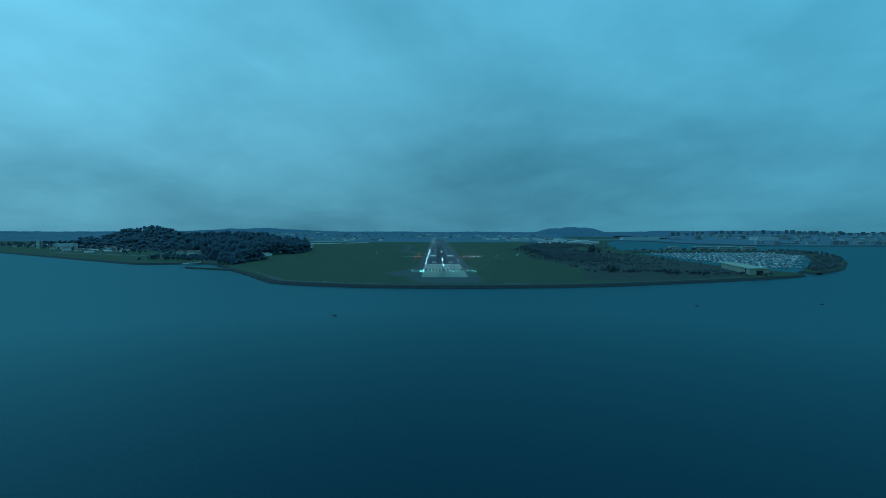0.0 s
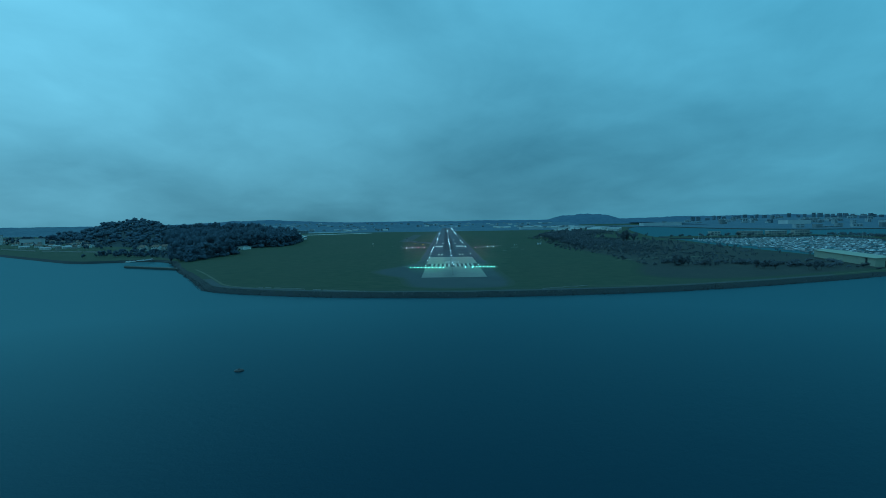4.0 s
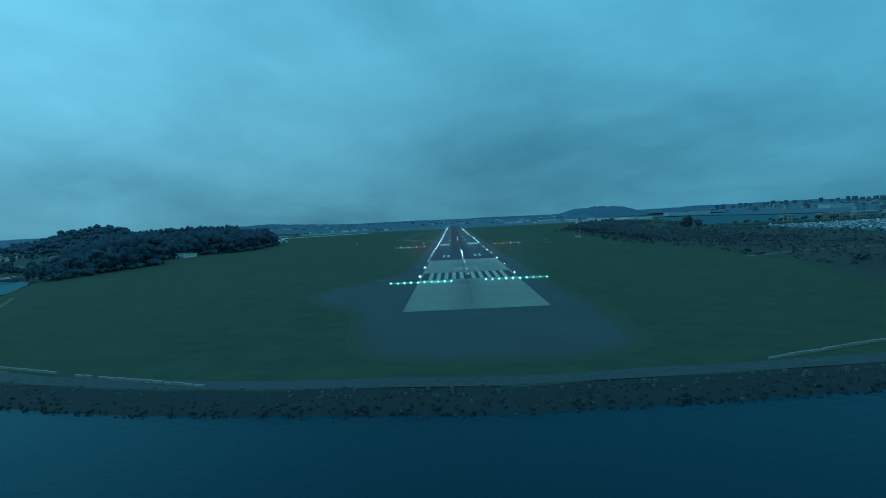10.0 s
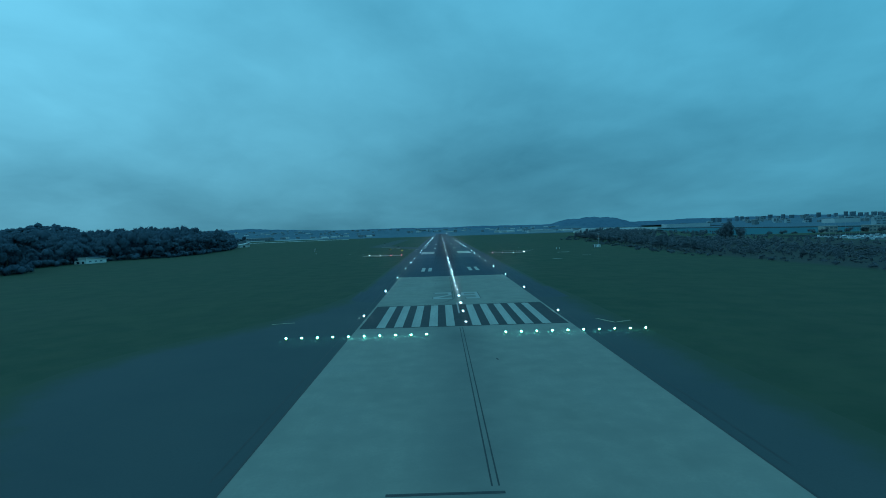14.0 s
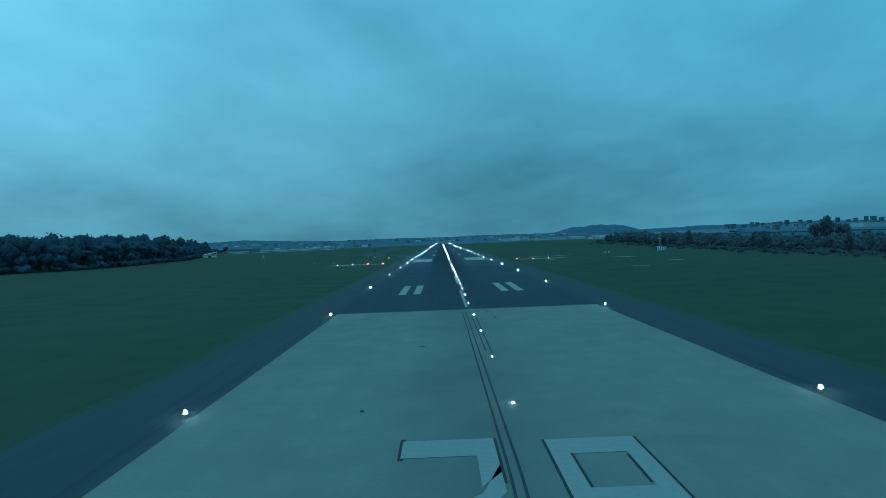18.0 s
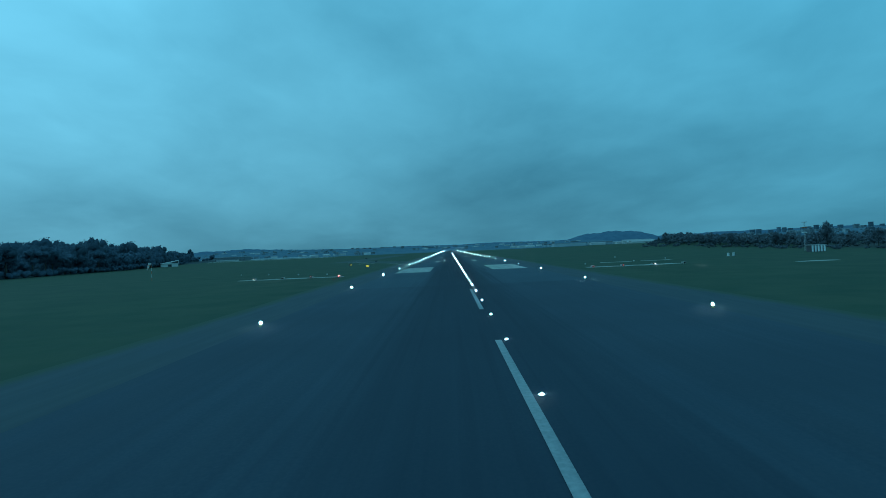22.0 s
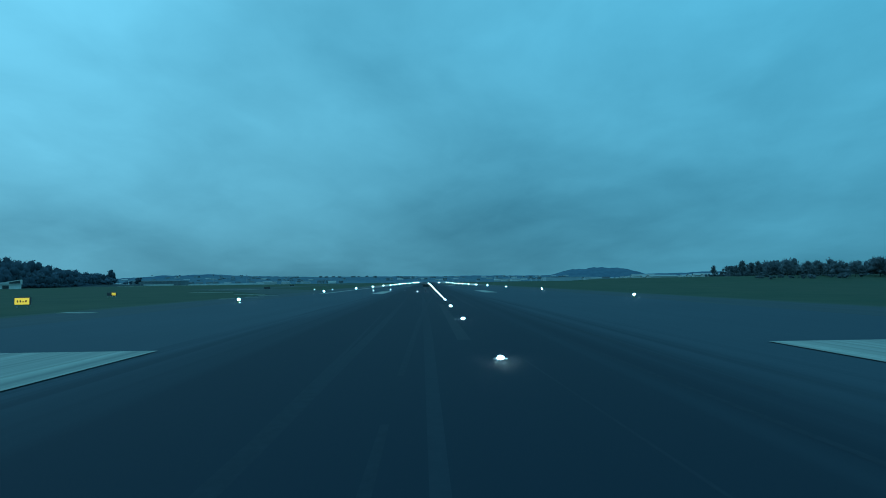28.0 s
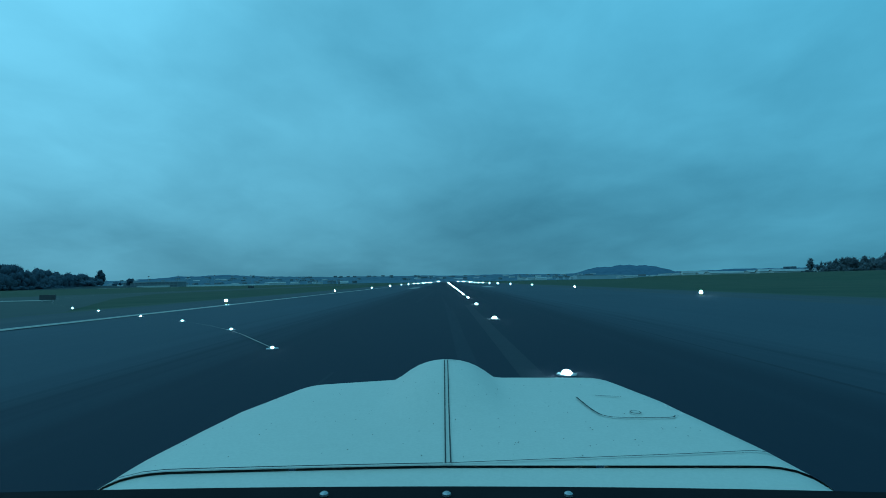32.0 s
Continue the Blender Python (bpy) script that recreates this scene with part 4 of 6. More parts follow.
# ---- windsock ----
SOCK_PALE = mat("faded_pink_sock_cloth", (0.80, 0.42, 0.36), 0.9, scales=[(3.0, 0.5, (0.7, 0.36, 0.3))])
sock = thing("windsock", (-112.5, 358, 0), 0, "faded pink and white windsock hanging limp on a banded pole", "windsock")
for k in range(5):
    part("pole_section", Shape().tube((0, 0, 1.2 * k), (0, 0, 1.2 * k + 1.2), 0.07, 0.07, 8), CLOTH_WHITE if k % 2 else ORANGE, sock)
part("arm", Shape().tube((0, 0, 5.98), (-0.5, 0, 6.25), 0.04, 0.03, 6), METAL, sock)
part("ring", Shape().tube((-0.42, 0, 6.42), (-0.48, 0, 6.32), 0.50, 0.50, 12, False), METAL, sock)
for k in range(5):
    a, c = [(-0.46 - 1.15 * math.sin(1.1 * j / 5), 6.38 - 0.50 * j) for j in (k, k + 1)]
    part("sock_band", Shape().tube((a[0], 0, a[1]), (c[0], 0, c[1]), 0.49 - 0.06 * k, 0.49 - 0.06 * (k + 1), 12, False), SOCK_PALE if k % 2 else CLOTH_WHITE, sock)

# ---- striped equipment hut, its mast, small cabinets ----
HUT_WHITE = mat("fresh_white_panel", (0.88, 0.88, 0.86), 0.6, scales=[(2.0, 0.3, (0.78, 0.78, 0.75))])
hut = thing("equipment_hut", (134, 366, 0), 8, "small hut with white and dark vertical stripes", "hut")
part("body", Shape().box(-2.9, -1.2, 0.0, 2.9, 1.2, 2.5), DARK_METAL, hut)
for k in range(5):
    part("stripe_panel", Shape().box(-2.85 + 1.23 * k, -1.26, 0.08, -2.12 + 1.23 * k, -1.2, 2.46), HUT_WHITE, hut, "white painted panel")
part("roof", Shape().box(-3.05, -1.4, 2.5, 3.05, 1.4, 2.65, 0.05), ROOF_GREY, hut)
part("door", Shape().box(2.9, -0.4, 0.1, 2.95, 0.5, 2.1), WHITE_METAL, hut)


def mast(at, h, label, arms=3, r=0.16):
    m = thing("lattice_mast", at, 0, label, "mast")
    for x, y in ((-0.3, -0.2), (0.3, -0.2), (0, 0.3)):
        part("leg", Shape().tube((x, y, 0), (x * 0.6, y * 0.6, h), r * 0.4, r * 0.3, 5), METAL, m)
    brace = Shape()
    n = int(h / 0.9)
    for k in range(n):
        z0, z1 = h * k / n, h * (k + 1) / n
        brace.tube((-0.3, -0.2, z0), (0.28, -0.18, z1), 0.03, 0.03, 4)
        brace.tube((0.3, -0.2, z0), (0, 0.28, z1), 0.03, 0.03, 4)
    part("bracing", brace, METAL, m)
    for k in range(arms):
        z = h * (0.62 + 0.18 * k)
        part("antenna", Shape().box(-0.9, -0.15, z, 0.9, 0.15, z + 0.35), ORANGE if k % 2 else WHITE_METAL, m)
    return m


mast((140, 381, 0), 11.6, "tall banded lattice antenna mast beside the scrub")
for x, y in ((96, 356), (99, 358)):
    c = thing("field_cabinet", (x, y, 0), 10, "small white equipment cabinet in the grass", "cabinet", "field cabinets")
    part("body", Shape().box(-0.3, -0.25, 0.1, 0.3, 0.25, 1.25, 0.02), WHITE_METAL, c)
    part("door", Shape().box(-0.24, -0.28, 0.2, 0.24, -0.24, 1.15), WHITE_METAL, c)
    part("plinth", Shape().box(-0.6, -0.5, 0, 0.6, 0.5, 0.1), WALL_CONC, c)
# low light boxes in the grass
for x, y in ((-57, 352), (-86, 374), (-72, 365), (-45, 344), (60, 349), (76, 362), (41, 340), (70, 402)):
    c = thing("field_light_box", (x, y, 0), 0, "low white light box standing in the grass", "lamp", "field light boxes")
    part("body", Shape().box(-0.17, -0.14, 0.0, 0.17, 0.14, 0.30, 0.03), WHITE_METAL, c)
    part("lid", Shape().box(-0.19, -0.16, 0.30, 0.19, 0.16, 0.34), METAL, c)

# ---- taxiway signs ----
SIGN_FACE = glow("lit_yellow_sign_face", (0.95, 0.70, 0.08), 0.62)
BLACK_FACE = mat("black_sign_face", (0.02, 0.02, 0.02), 0.5, scales=[(2.0, 0.4, (0.035, 0.035, 0.035))])


def sign(at, rz, w, h, dark, label):
    s = thing("taxiway_sign", at, rz, label, "sign", "taxiway signs")
    part("case", Shape().box(-w / 2, -0.12, 0.28, w / 2, 0.12, 0.28 + h), DARK_METAL, s)
    if not dark:
        part("face", Shape().box(-w / 2 + 0.05, -0.14, 0.33, w / 2 - 0.05, -0.12, 0.23 + h), SIGN_FACE, s, "lit yellow sign face")
        for k in range(4):
            x = -w * 0.27 + w * 0.18 * k
            part("character_bar", Shape().box(x - 0.045 * w, -0.155, 0.28 + 0.34 * h, x + 0.035 * w, -0.14, 0.28 + (0.62 if k != 2 else 0.50) * h), BLACK_FACE, s)
    for x in (-w * 0.35, w * 0.35):
        part("post", Shape().tube((x, 0, 0), (x, 0, 0.3), 0.05, 0.05, 6), METAL, s)


sign((-41.5, 410, 0), 4, 1.45, 0.75, False, "lit yellow taxiway sign with dark marks on posts")
sign((-56.9, 452, 0), 4, 0.75, 0.55, False, "lit yellow taxiway sign beside a black panel")
sign((-57.7, 452, 0), 4, 0.75, 0.55, True, "black taxiway sign panel beside a yellow one")
sign((-55, 536, 0), 4, 2.0, 0.65, True, "dark back of a taxiway sign on posts")
sign((-88, 700, 0), 4, 2.6, 0.8, True, "dark back of a taxiway sign on posts")

# ---- trees ----
def tri_cloud(blobs, n, size, seed, twiggy=False):
    """Leaf clumps as small quads round a set of blobs, with rough dark cores; or upright sprays of twigs."""
    r = np.random.RandomState(seed)
    vs, fs = [], []
    w = np.array([b[3] ** 2 for b in blobs])
    pick = r.choice(len(blobs), n, p=w / w.sum())
    for k in pick:
        cx, cy, cz, rad, flat = blobs[k]
        d = r.normal(size=3)
        d /= np.linalg.norm(d)
        q = np.array([cx, cy, cz]) + d * np.array([rad, rad, rad * flat]) * (r.uniform(0.55, 1.12) if twiggy else r.uniform(0.86, 1.10))
        a = r.normal(size=3)
        if twiggy:
            a = a * 0.45 + np.array([d[0] * 0.5, d[1] * 0.5, 1.0])
        a /= np.linalg.norm(a)
        c = np.cross(a, r.normal(size=3))
        c /= np.linalg.norm(c)
        s, wide = size * r.uniform(0.5, 1.3), 0.6
        if twiggy:
            s, wide = s * 1.7, 0.20
        i = len(vs)
        vs += [tuple(q - a * s), tuple(q + c * s * wide), tuple(q + a * s), tuple(q - c * s * wide)]
        fs.append((i, i + 1, i + 2, i + 3))
    for cx, cy, cz, rad, flat in blobs:
        n1, n2 = 6, 4
        i = len(vs)
        for j in range(n2):
            ph = math.pi * (j + 0.5) / n2
            for k in range(n1):
                th = 2 * math.pi * (k + 0.5 * (j % 2)) / n1
                q = rad * (r.uniform(0.45, 0.72) if twiggy else r.uniform(0.74, 0.98))
                vs.append((cx + q * math.sin(ph) * math.cos(th), cy + q * math.sin(ph) * math.sin(th), cz + q * flat * math.cos(ph)))
        for j in range(n2 - 1):
            for k in range(n1):
                fs.append((i + j * n1 + k, i + (j + 1) * n1 + k, i + (j + 1) * n1 + (k + 1) % n1, i + j * n1 + (k + 1) % n1))
        fs += [tuple(i + k for k in range(n1)), tuple(i + (n2 - 1) * n1 + k for k in range(n1))[::-1]]
    return vs, fs


def tree(kind, h, seed, leaf, label, group):
    r = random.Random(seed)
    t = thing("tree" if kind != "bush" else "bush", (0, 0, -80), 0, label, "tree" if kind != "bush" else "bush", group)
    trunk, blobs = Shape(), []
    lean = r.uniform(-0.06, 0.06) * h
    if kind == "pine":      # high flat-topped crown on a bare trunk
        zc = h * 0.74
        for k in range(7):
            a, d = 2 * math.pi * k / 7 + r.uniform(-0.3, 0.3), h * r.uniform(0.12, 0.24)
            blobs.append((lean + d * math.cos(a), d * math.sin(a), zc + r.uniform(-0.06, 0.10) * h, h * r.uniform(0.11, 0.16), 0.75))
        blobs.append((lean, 0, zc + 0.10 * h, h * 0.17, 0.8))
        blobs.append((lean * 0.6, 0.05 * h, zc - 0.2 * h, h * 0.12, 0.9))
    elif kind == "tall":    # tall oval crown
        for k in range(9):
            f = k / 8
            a = k * 2.4 + r.uniform(-0.4, 0.4)
            w = math.sin(math.pi * (0.12 + 0.80 * f))
            blobs.append((lean * f + 0.13 * h * w * math.cos(a), 0.13 * h * w * math.sin(a), h * (0.25 + 0.66 * f), h * (0.07 + 0.10 * w), 1.1))
    elif kind == "round":
        for k in range(8):
            a, d = k * 2.4, h * r.uniform(0.08, 0.24)
            blobs.append((d * math.cos(a), d * math.sin(a), h * r.uniform(0.38, 0.80), h * r.uniform(0.14, 0.22), 0.95))
    else:                   # bush
        for k in range(6):
            a, d = k * 1.9, h * r.uniform(0.15, 0.62)
            blobs.append((d * math.cos(a), d * math.sin(a), h * r.uniform(0.22, 0.58), h * r.uniform(0.24, 0.40), 0.85))
    top = h * (0.72 if kind == "pine" else 0.6 if kind != "bush" else 0.3)
    trunk.tube((0, 0, -0.4), (lean * 0.5, 0, top * 0.55), h * 0.022, h * 0.017, 7)
    trunk.tube((lean * 0.5, 0, top * 0.55), (lean, 0, top), h * 0.017, h * 0.010, 7)
    for b in blobs[:6]:
        trunk.tube((lean * 0.7, 0, top * 0.70), (b[0], b[1], b[2]), h * 0.010, h * 0.004, 5)
    part("trunk", trunk, BARK, t)
    vs, fs = tri_cloud(blobs, (560 if kind != "bush" else 300) + (120 if leaf is LEAF_R else 0), h * 0.029 + 0.10, seed, leaf is LEAF_R)
    part("crown", mesh("crown", vs, fs, leaf, True), leaf, t)
    return t


def grove(masters, spots, seed):
    r = random.Random(seed)
    for i, (x, y, z, s) in enumerate(spots):
        m = masters[r.randrange(len(masters))]
        c = copy_thing(m, pose(x, y, z, 0, 0, r.uniform(0, 360)) @ Matrix.Diagonal((s * r.uniform(0.9, 1.12), s * r.uniform(0.9, 1.12), s, 1)))


def drop(masters):
    """Take the patterns themselves away once they have been copied."""
    for m in masters:
        for o in [*m.children_recursive, m]:
            bpy.data.objects.remove(o)


# wooded hill behind the wood and the shore houses
def between(keys, q):
    for (d0, a), (d1, c) in zip(keys, keys[1:]):
        if q <= d1:
            return a + (c - a) * max(0.0, (q - d0) / (d1 - d0))
    return keys[-1][1]


def hill_height(x, y):
    s, reach = x / (y + 392.0), math.hypot(x, y + 392.0)
    crest = between([(-0.80, 0), (-0.73, 8), (-0.705, 15), (-0.675, 27), (-0.655, 36), (-0.63, 42), (-0.585, 44), (-0.56, 37), (-0.54, 27), (-0.50, 26), (-0.45, 21), (-0.42, 16), (-0.385, 9), (-0.34, 5), (-0.30, 0)], s)
    foot = between([(-0.80, 1400), (-0.73, 1260), (-0.705, 1120), (-0.65, 1040), (-0.59, 960), (-0.50, 980), (-0.30, 1200)], s)
    f = max(0.0, min(1.0, (reach - foot) / (1790.0 - foot))) if reach < 1790 else max(0.0, 1 - (reach - 1790) / 420.0)
    return crest * f * f * (3 - 2 * f)


# edge of the wood: it runs beside the airfield, then draws away from it
def wood_edge(y):
    k = [(60, -285), (90, -266), (235, -266), (275, -304), (385, -310), (420, -272), (480, -270), (640, -296), (780, -346), (1000, -432), (1300, -560), (1420, -620)]
    for (y0, x0), (y1, x1) in zip(k, k[1:]):
        if y <= y1:
            return x0 + (x1 - x0) * (max(y, y0) - y0) / (y1 - y0)
    return k[-1][1]


def rise_height(x, y):
    a = max(0.0, min(1.0, (wood_edge(y) - 4 - x) / 120.0))
    c = math.exp(-((y - 330) / 240.0) ** 2) * 5 + 15 * math.exp(-((y - 1020) / 300.0) ** 2)
    e = max(0.0, min(1.0, (x + 0.56 * (y + 385) + 20) / 90.0))
    g = max(0.0, min(1.0, (y - 90) / 120.0)) * max(0.0, min(1.0, (1450 - y) / 160.0))
    sm = a * a * (3 - 2 * a)
    return (c * sm + 1.0 * a) * e * g


def heightfield(name, x0, x1, y0, y1, step, fun, material, label, category, kind="structure"):
    nx, ny = int((x1 - x0) / step) + 1, int((y1 - y0) / step) + 1
    vs = [(x0 + i * step, y0 + j * step, fun(x0 + i * step, y0 + j * step)) for j in range(ny) for i in range(nx)]
    fs = [(j * nx + i, j * nx + i + 1, (j + 1) * nx + i + 1, (j + 1) * nx + i) for j in range(ny - 1) for i in range(nx - 1)]
    fs = [q for q in fs if max(vs[k][2] for k in q) > -0.3]
    return tagged(new(name, mesh(name, vs, fs, material, True)), label, category, "", kind)


def thicket(name, material, label, category, spots, seed, n=125, size=0.85, slim=0.0):
    """Dense far foliage that nobody could count, as one mesh."""
    rr = random.Random(seed)
    forms = []
    for k in range(5):
        blobs = []
        for j in range(5):
            a, d = j * 2.2 + k, rr.uniform(0.1, 0.34) * (1 - slim)
            blobs.append((d * math.cos(a), d * math.sin(a), rr.uniform(0.30, 0.80), rr.uniform(0.17, 0.27) * (1 - 0.4 * slim), 1.0))
        vs, fs = tri_cloud(blobs, n, 0.050, seed * 7 + k, material is LEAF_R)
        forms.append((np.array(vs), fs))
    V, F, base = [], [], 0
    for x, y, z, h in spots:
        v, f = forms[rr.randrange(5)]
        a = rr.uniform(0, 6.28)
        R = np.array([[math.cos(a), math.sin(a), 0], [-math.sin(a), math.cos(a), 0], [0, 0, 1]])
        V.append((v @ R) * np.array([h * size, h * size, h]) + np.array([x, y, z]))
        F += [tuple(i + base for i in q) for q in f]
        base += len(v)
    return tagged(new(name, mesh(name, np.concatenate(V).tolist(), F, material, True)), label, category, "", "stuff")


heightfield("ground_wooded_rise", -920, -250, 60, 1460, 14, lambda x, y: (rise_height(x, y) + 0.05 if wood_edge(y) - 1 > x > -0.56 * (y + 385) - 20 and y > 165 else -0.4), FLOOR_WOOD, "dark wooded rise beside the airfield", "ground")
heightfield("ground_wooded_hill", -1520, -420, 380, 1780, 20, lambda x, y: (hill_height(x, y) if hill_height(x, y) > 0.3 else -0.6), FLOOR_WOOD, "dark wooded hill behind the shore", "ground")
wood_patterns = [tree(k, h, 20 + i, LEAF, "dark evergreen tree at the edge of the wood", "trees of the wood") for i, (k, h) in enumerate((("round", 20), ("tall", 22), ("round", 17), ("tall", 22), ("pine", 23), ("pine", 21)))]
under_patterns = [tree("bush", h, 60 + i, LEAF, "dark dense undergrowth bush under the trees", "undergrowth of the wood") for i, h in enumerate((5.5, 7.0, 6.0))]
r = random.Random(11)
front, low, deep = [], [], []
y = 104.0
while y < 1330:
    x = wood_edge(y) - r.uniform(3, 9)
    size = (0.42 + 0.58 * min(1.0, (y - 90) / 150.0)) * r.uniform(0.55, 1.08) * (1.32 if r.random() < 0.16 else 1.0)
    if y < 760:
        front.append((x, y + r.uniform(-3, 3), rise_height(x, y), size))
    else:
        deep.append((x, y + r.uniform(-3, 3), rise_height(x, y), 20.0 * size))
    if y < 500:
        x = wood_edge(y) - r.uniform(15, 24)
        front.append((x, y + r.uniform(3, 8), rise_height(x, y), (0.42 + 0.58 * min(1.0, (y - 90) / 150.0)) * r.uniform(0.7, 1.08) * (1.25 if r.random() < 0.16 else 1.0)))
    low.append((wood_edge(y) - r.uniform(-1, 4), y + r.uniform(-3, 3), 0.0, r.uniform(0.8, 1.25)))
    y += r.uniform(7.5, 10.5) if y < 700 else r.uniform(6.5, 9)
y = 84.0
while y < 1340:
    for row in range(11):
        x = wood_edge(y) - 26 - row * r.uniform(13, 30)
        deep.append((x, y + r.uniform(-6, 6), rise_height(x, y) - 1, (0.45 + 0.55 * max(0.0, min(1.0, (y - 90) / 170.0))) * (r.uniform(14, 21) if r.random() < 0.82 else r.uniform(24, 31))))
    deep.append((wood_edge(y) - 12, y, 0, r.uniform(8, 13)))
    y += 10.5
for k in range(60):     # thin growth between the wood and the inlet
    deep.append((-285 - r.uniform(0, 60), 150 + r.uniform(0, 60), 0, r.uniform(3, 7)))
deep = [q for q in deep if q[0] > -0.56 * (q[1] + 385)]
for k in range(110):     # hedge and low trees round the head of the inlet
    x = -300 - 140 * r.random()
    deep.append((x, 172 + 0.2 * (-300 - x) + 110 * r.random(), 0.0, r.uniform(4.0, 8.5)))
for k in range(420):     # scattered trees among and behind the shore houses
    f = r.random()
    x, y = -480 - 900 * f, 400 + 640 * f + r.uniform(-40, 330)
    deep.append((x, y, hill_height(x, y) - 0.5, r.uniform(4.5, 11)))
crown_spots = []
for i in range(48):      # trees that cover the hill
    for j in range(40):
        x, y = -1480 + 22 * i + r.uniform(-9, 9), 420 + 33 * j + r.uniform(-13, 13)
        z = hill_height(x, y)
        if z > 2.0 and math.hypot(x, y + 392) < 1840:
            crown_spots.append((x, y, z - 1.0, r.uniform(9, 16) + (5 if r.random() < 0.12 else 0)))
grove(wood_patterns, front, 3)
far_hedge = [(455 + 190 * f + r.uniform(-12, 12), 1440 + 150 * f + r.uniform(-20, 20), 0.0, r.uniform(5.5, 10.5)) for f in [k / 54 for k in range(55)]]
grove(under_patterns, low, 5)
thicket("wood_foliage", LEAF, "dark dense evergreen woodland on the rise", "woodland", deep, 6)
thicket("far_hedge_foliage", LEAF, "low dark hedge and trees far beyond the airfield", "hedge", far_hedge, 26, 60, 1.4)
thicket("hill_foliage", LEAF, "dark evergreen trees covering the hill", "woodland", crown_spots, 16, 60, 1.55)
lone = tree("tall", 32, 91, LEAF, "tall dark tree standing above the end of the wood", "")
lone.matrix_basis = pose(-606, 1392, 0.0)
small = tree("round", 17, 92, LEAF, "small round dark tree beside the tall one", "")
small.matrix_basis = pose(-560, 1400, 0.0)


def scrub_edge(y):
    return 150 + 6 * math.sin(y / 60) + 7 * math.sin(y / 17 + 1) * math.sin(y / 41) + (0 if y < 350 else (y - 350) * 0.05) + (0 if y < 620 else (y - 620) * 0.38)


def embank(x, y):
    g = max(0.0, min(1.0, (y - 480) / 160.0)) * max(0.0, min(1.0, (x - 95 - 0.10 * (y - 480)) / 80.0))
    return 3.2 * g * g * (3 - 2 * g)


heightfield("ground_embankment", 70, 360, 470, 1010, 12, lambda x, y: embank(x, y) + 0.004 - (0.5 if embank(x, y) < 0.01 else 0), GRASS, "low grassy embankment beside the runway", "ground")
scrub_patterns = [tree(k, h, 120 + i, LEAF_R, "grey-green scrub tree beside the airfield", "trees of the scrub") for i, (k, h) in enumerate((("round", 9.5), ("tall", 12), ("round", 11), ("tall", 10)))]
bush_patterns = [tree("bush", h, 160 + i, LEAF_R, "grey-green scrub bush beside the airfield", "bushes of the scrub") for i, h in enumerate((3.6, 4.6, 3.0))]
front, low, deep = [], [], []
y = -6.0
while y < 930:
    h = 0.32 + 0.70 * min(1, max(0, (y - 110) / 280))
    if 350 < y < 500:
        h *= 0.82
    elif y >= 500:
        h *= 0.82 + 0.18 * min(1.0, (y - 500) / 150.0)
    x = scrub_edge(y) + r.uniform(16, 36)
    front.append((x, y + r.uniform(-3, 3), embank(x, y), h * r.uniform(0.5, 1.0) * (1.25 if r.random() < 0.12 else 1.0)))
    if y > 480:
        x = scrub_edge(y) + r.uniform(22, 44)
        deep.append((x, y + r.uniform(-3, 3), embank(x, y) - 0.4, h * r.uniform(8.0, 12.0)))
    x = scrub_edge(y) + r.uniform(0, 16)
    low.append((x, y + r.uniform(-3, 3), embank(x, y), r.uniform(0.35, 0.8)))
    for row in range(7):
        x = scrub_edge(y) + 28 + row * r.uniform(8, 14)
        deep.append((x, y + r.uniform(-5, 5), embank(x, y), h * r.uniform(4.5, 9.0)))
    y += r.uniform(6.5, 9.5)
for k in range(60):     # bushes between the grass and the yard, and along the shore
    f = r.random()
    low.append((178 + 130 * f + r.uniform(-12, 12), -10 - 62 * f * r.uniform(0.2, 1.0) + r.uniform(-10, 25), 0.0, r.uniform(0.7, 1.4)))
for k in range(220):
    yy = 55 + 480 * r.random()
    deep.append((235 + 110 * r.random(), yy, 0.0, r.uniform(3.0, 6.5) * (0.6 + 0.4 * min(1.0, yy / 330.0))))
brush = []
for k in range(1500):    # low brush that closes the scrub
    y = 10 + 912 * r.random()
    x = scrub_edge(y) + r.uniform(-1, 12) + 115 * r.random()
    if (y > 60 or x < 250) and noise.noise((x * 0.035, y * 0.035, 4.0)) > -0.22:
        brush.append((x, y, embank(x, y) - 0.3, r.uniform(2.4, 4.6) * (1.25 if y > 480 else 1.0) * (0.42 + 0.58 * min(1.0, y / 320.0)) * (0.5 if x < scrub_edge(y) + 26 else 1.0)))
thicket("brush", LEAF_R, "low brown-green brush between the scrub trees", "brush", brush, 18, 64, 1.9)
for k in range(60):     # row of trees before the far quay road
    deep.append((230 + 170 * r.random(), 560 + 260 * r.random(), 0.0, r.uniform(6, 11)))
mo, mi = smooth_line(MOLE), smooth_line(MOLE_IN[::-1])
for k in range(260):
    f = r.uniform(0.10, 0.99)
    i, j, g = int(f * (len(mo) - 1)), int(f * (len(mi) - 1)), r.uniform(0.12, 0.88)
    deep.append((mo[i][0] * g + mi[j][0] * (1 - g), mo[i][1] * g + mi[j][1] * (1 - g), 0.0, r.uniform(4, 8)))
grove(scrub_patterns, front, 7)
grove(bush_patterns, low, 9)
grove(scrub_patterns, [(x, yy, embank(x, yy), s) for x, yy, s in ((300, 905, 1.2), (318, 900, 1.1), (336, 912, 1.2), (280, 424, 1.45), (288, 432, 1.6), (296, 426, 1.4), (284, 440, 1.5), (302, 438, 1.3))], 12)
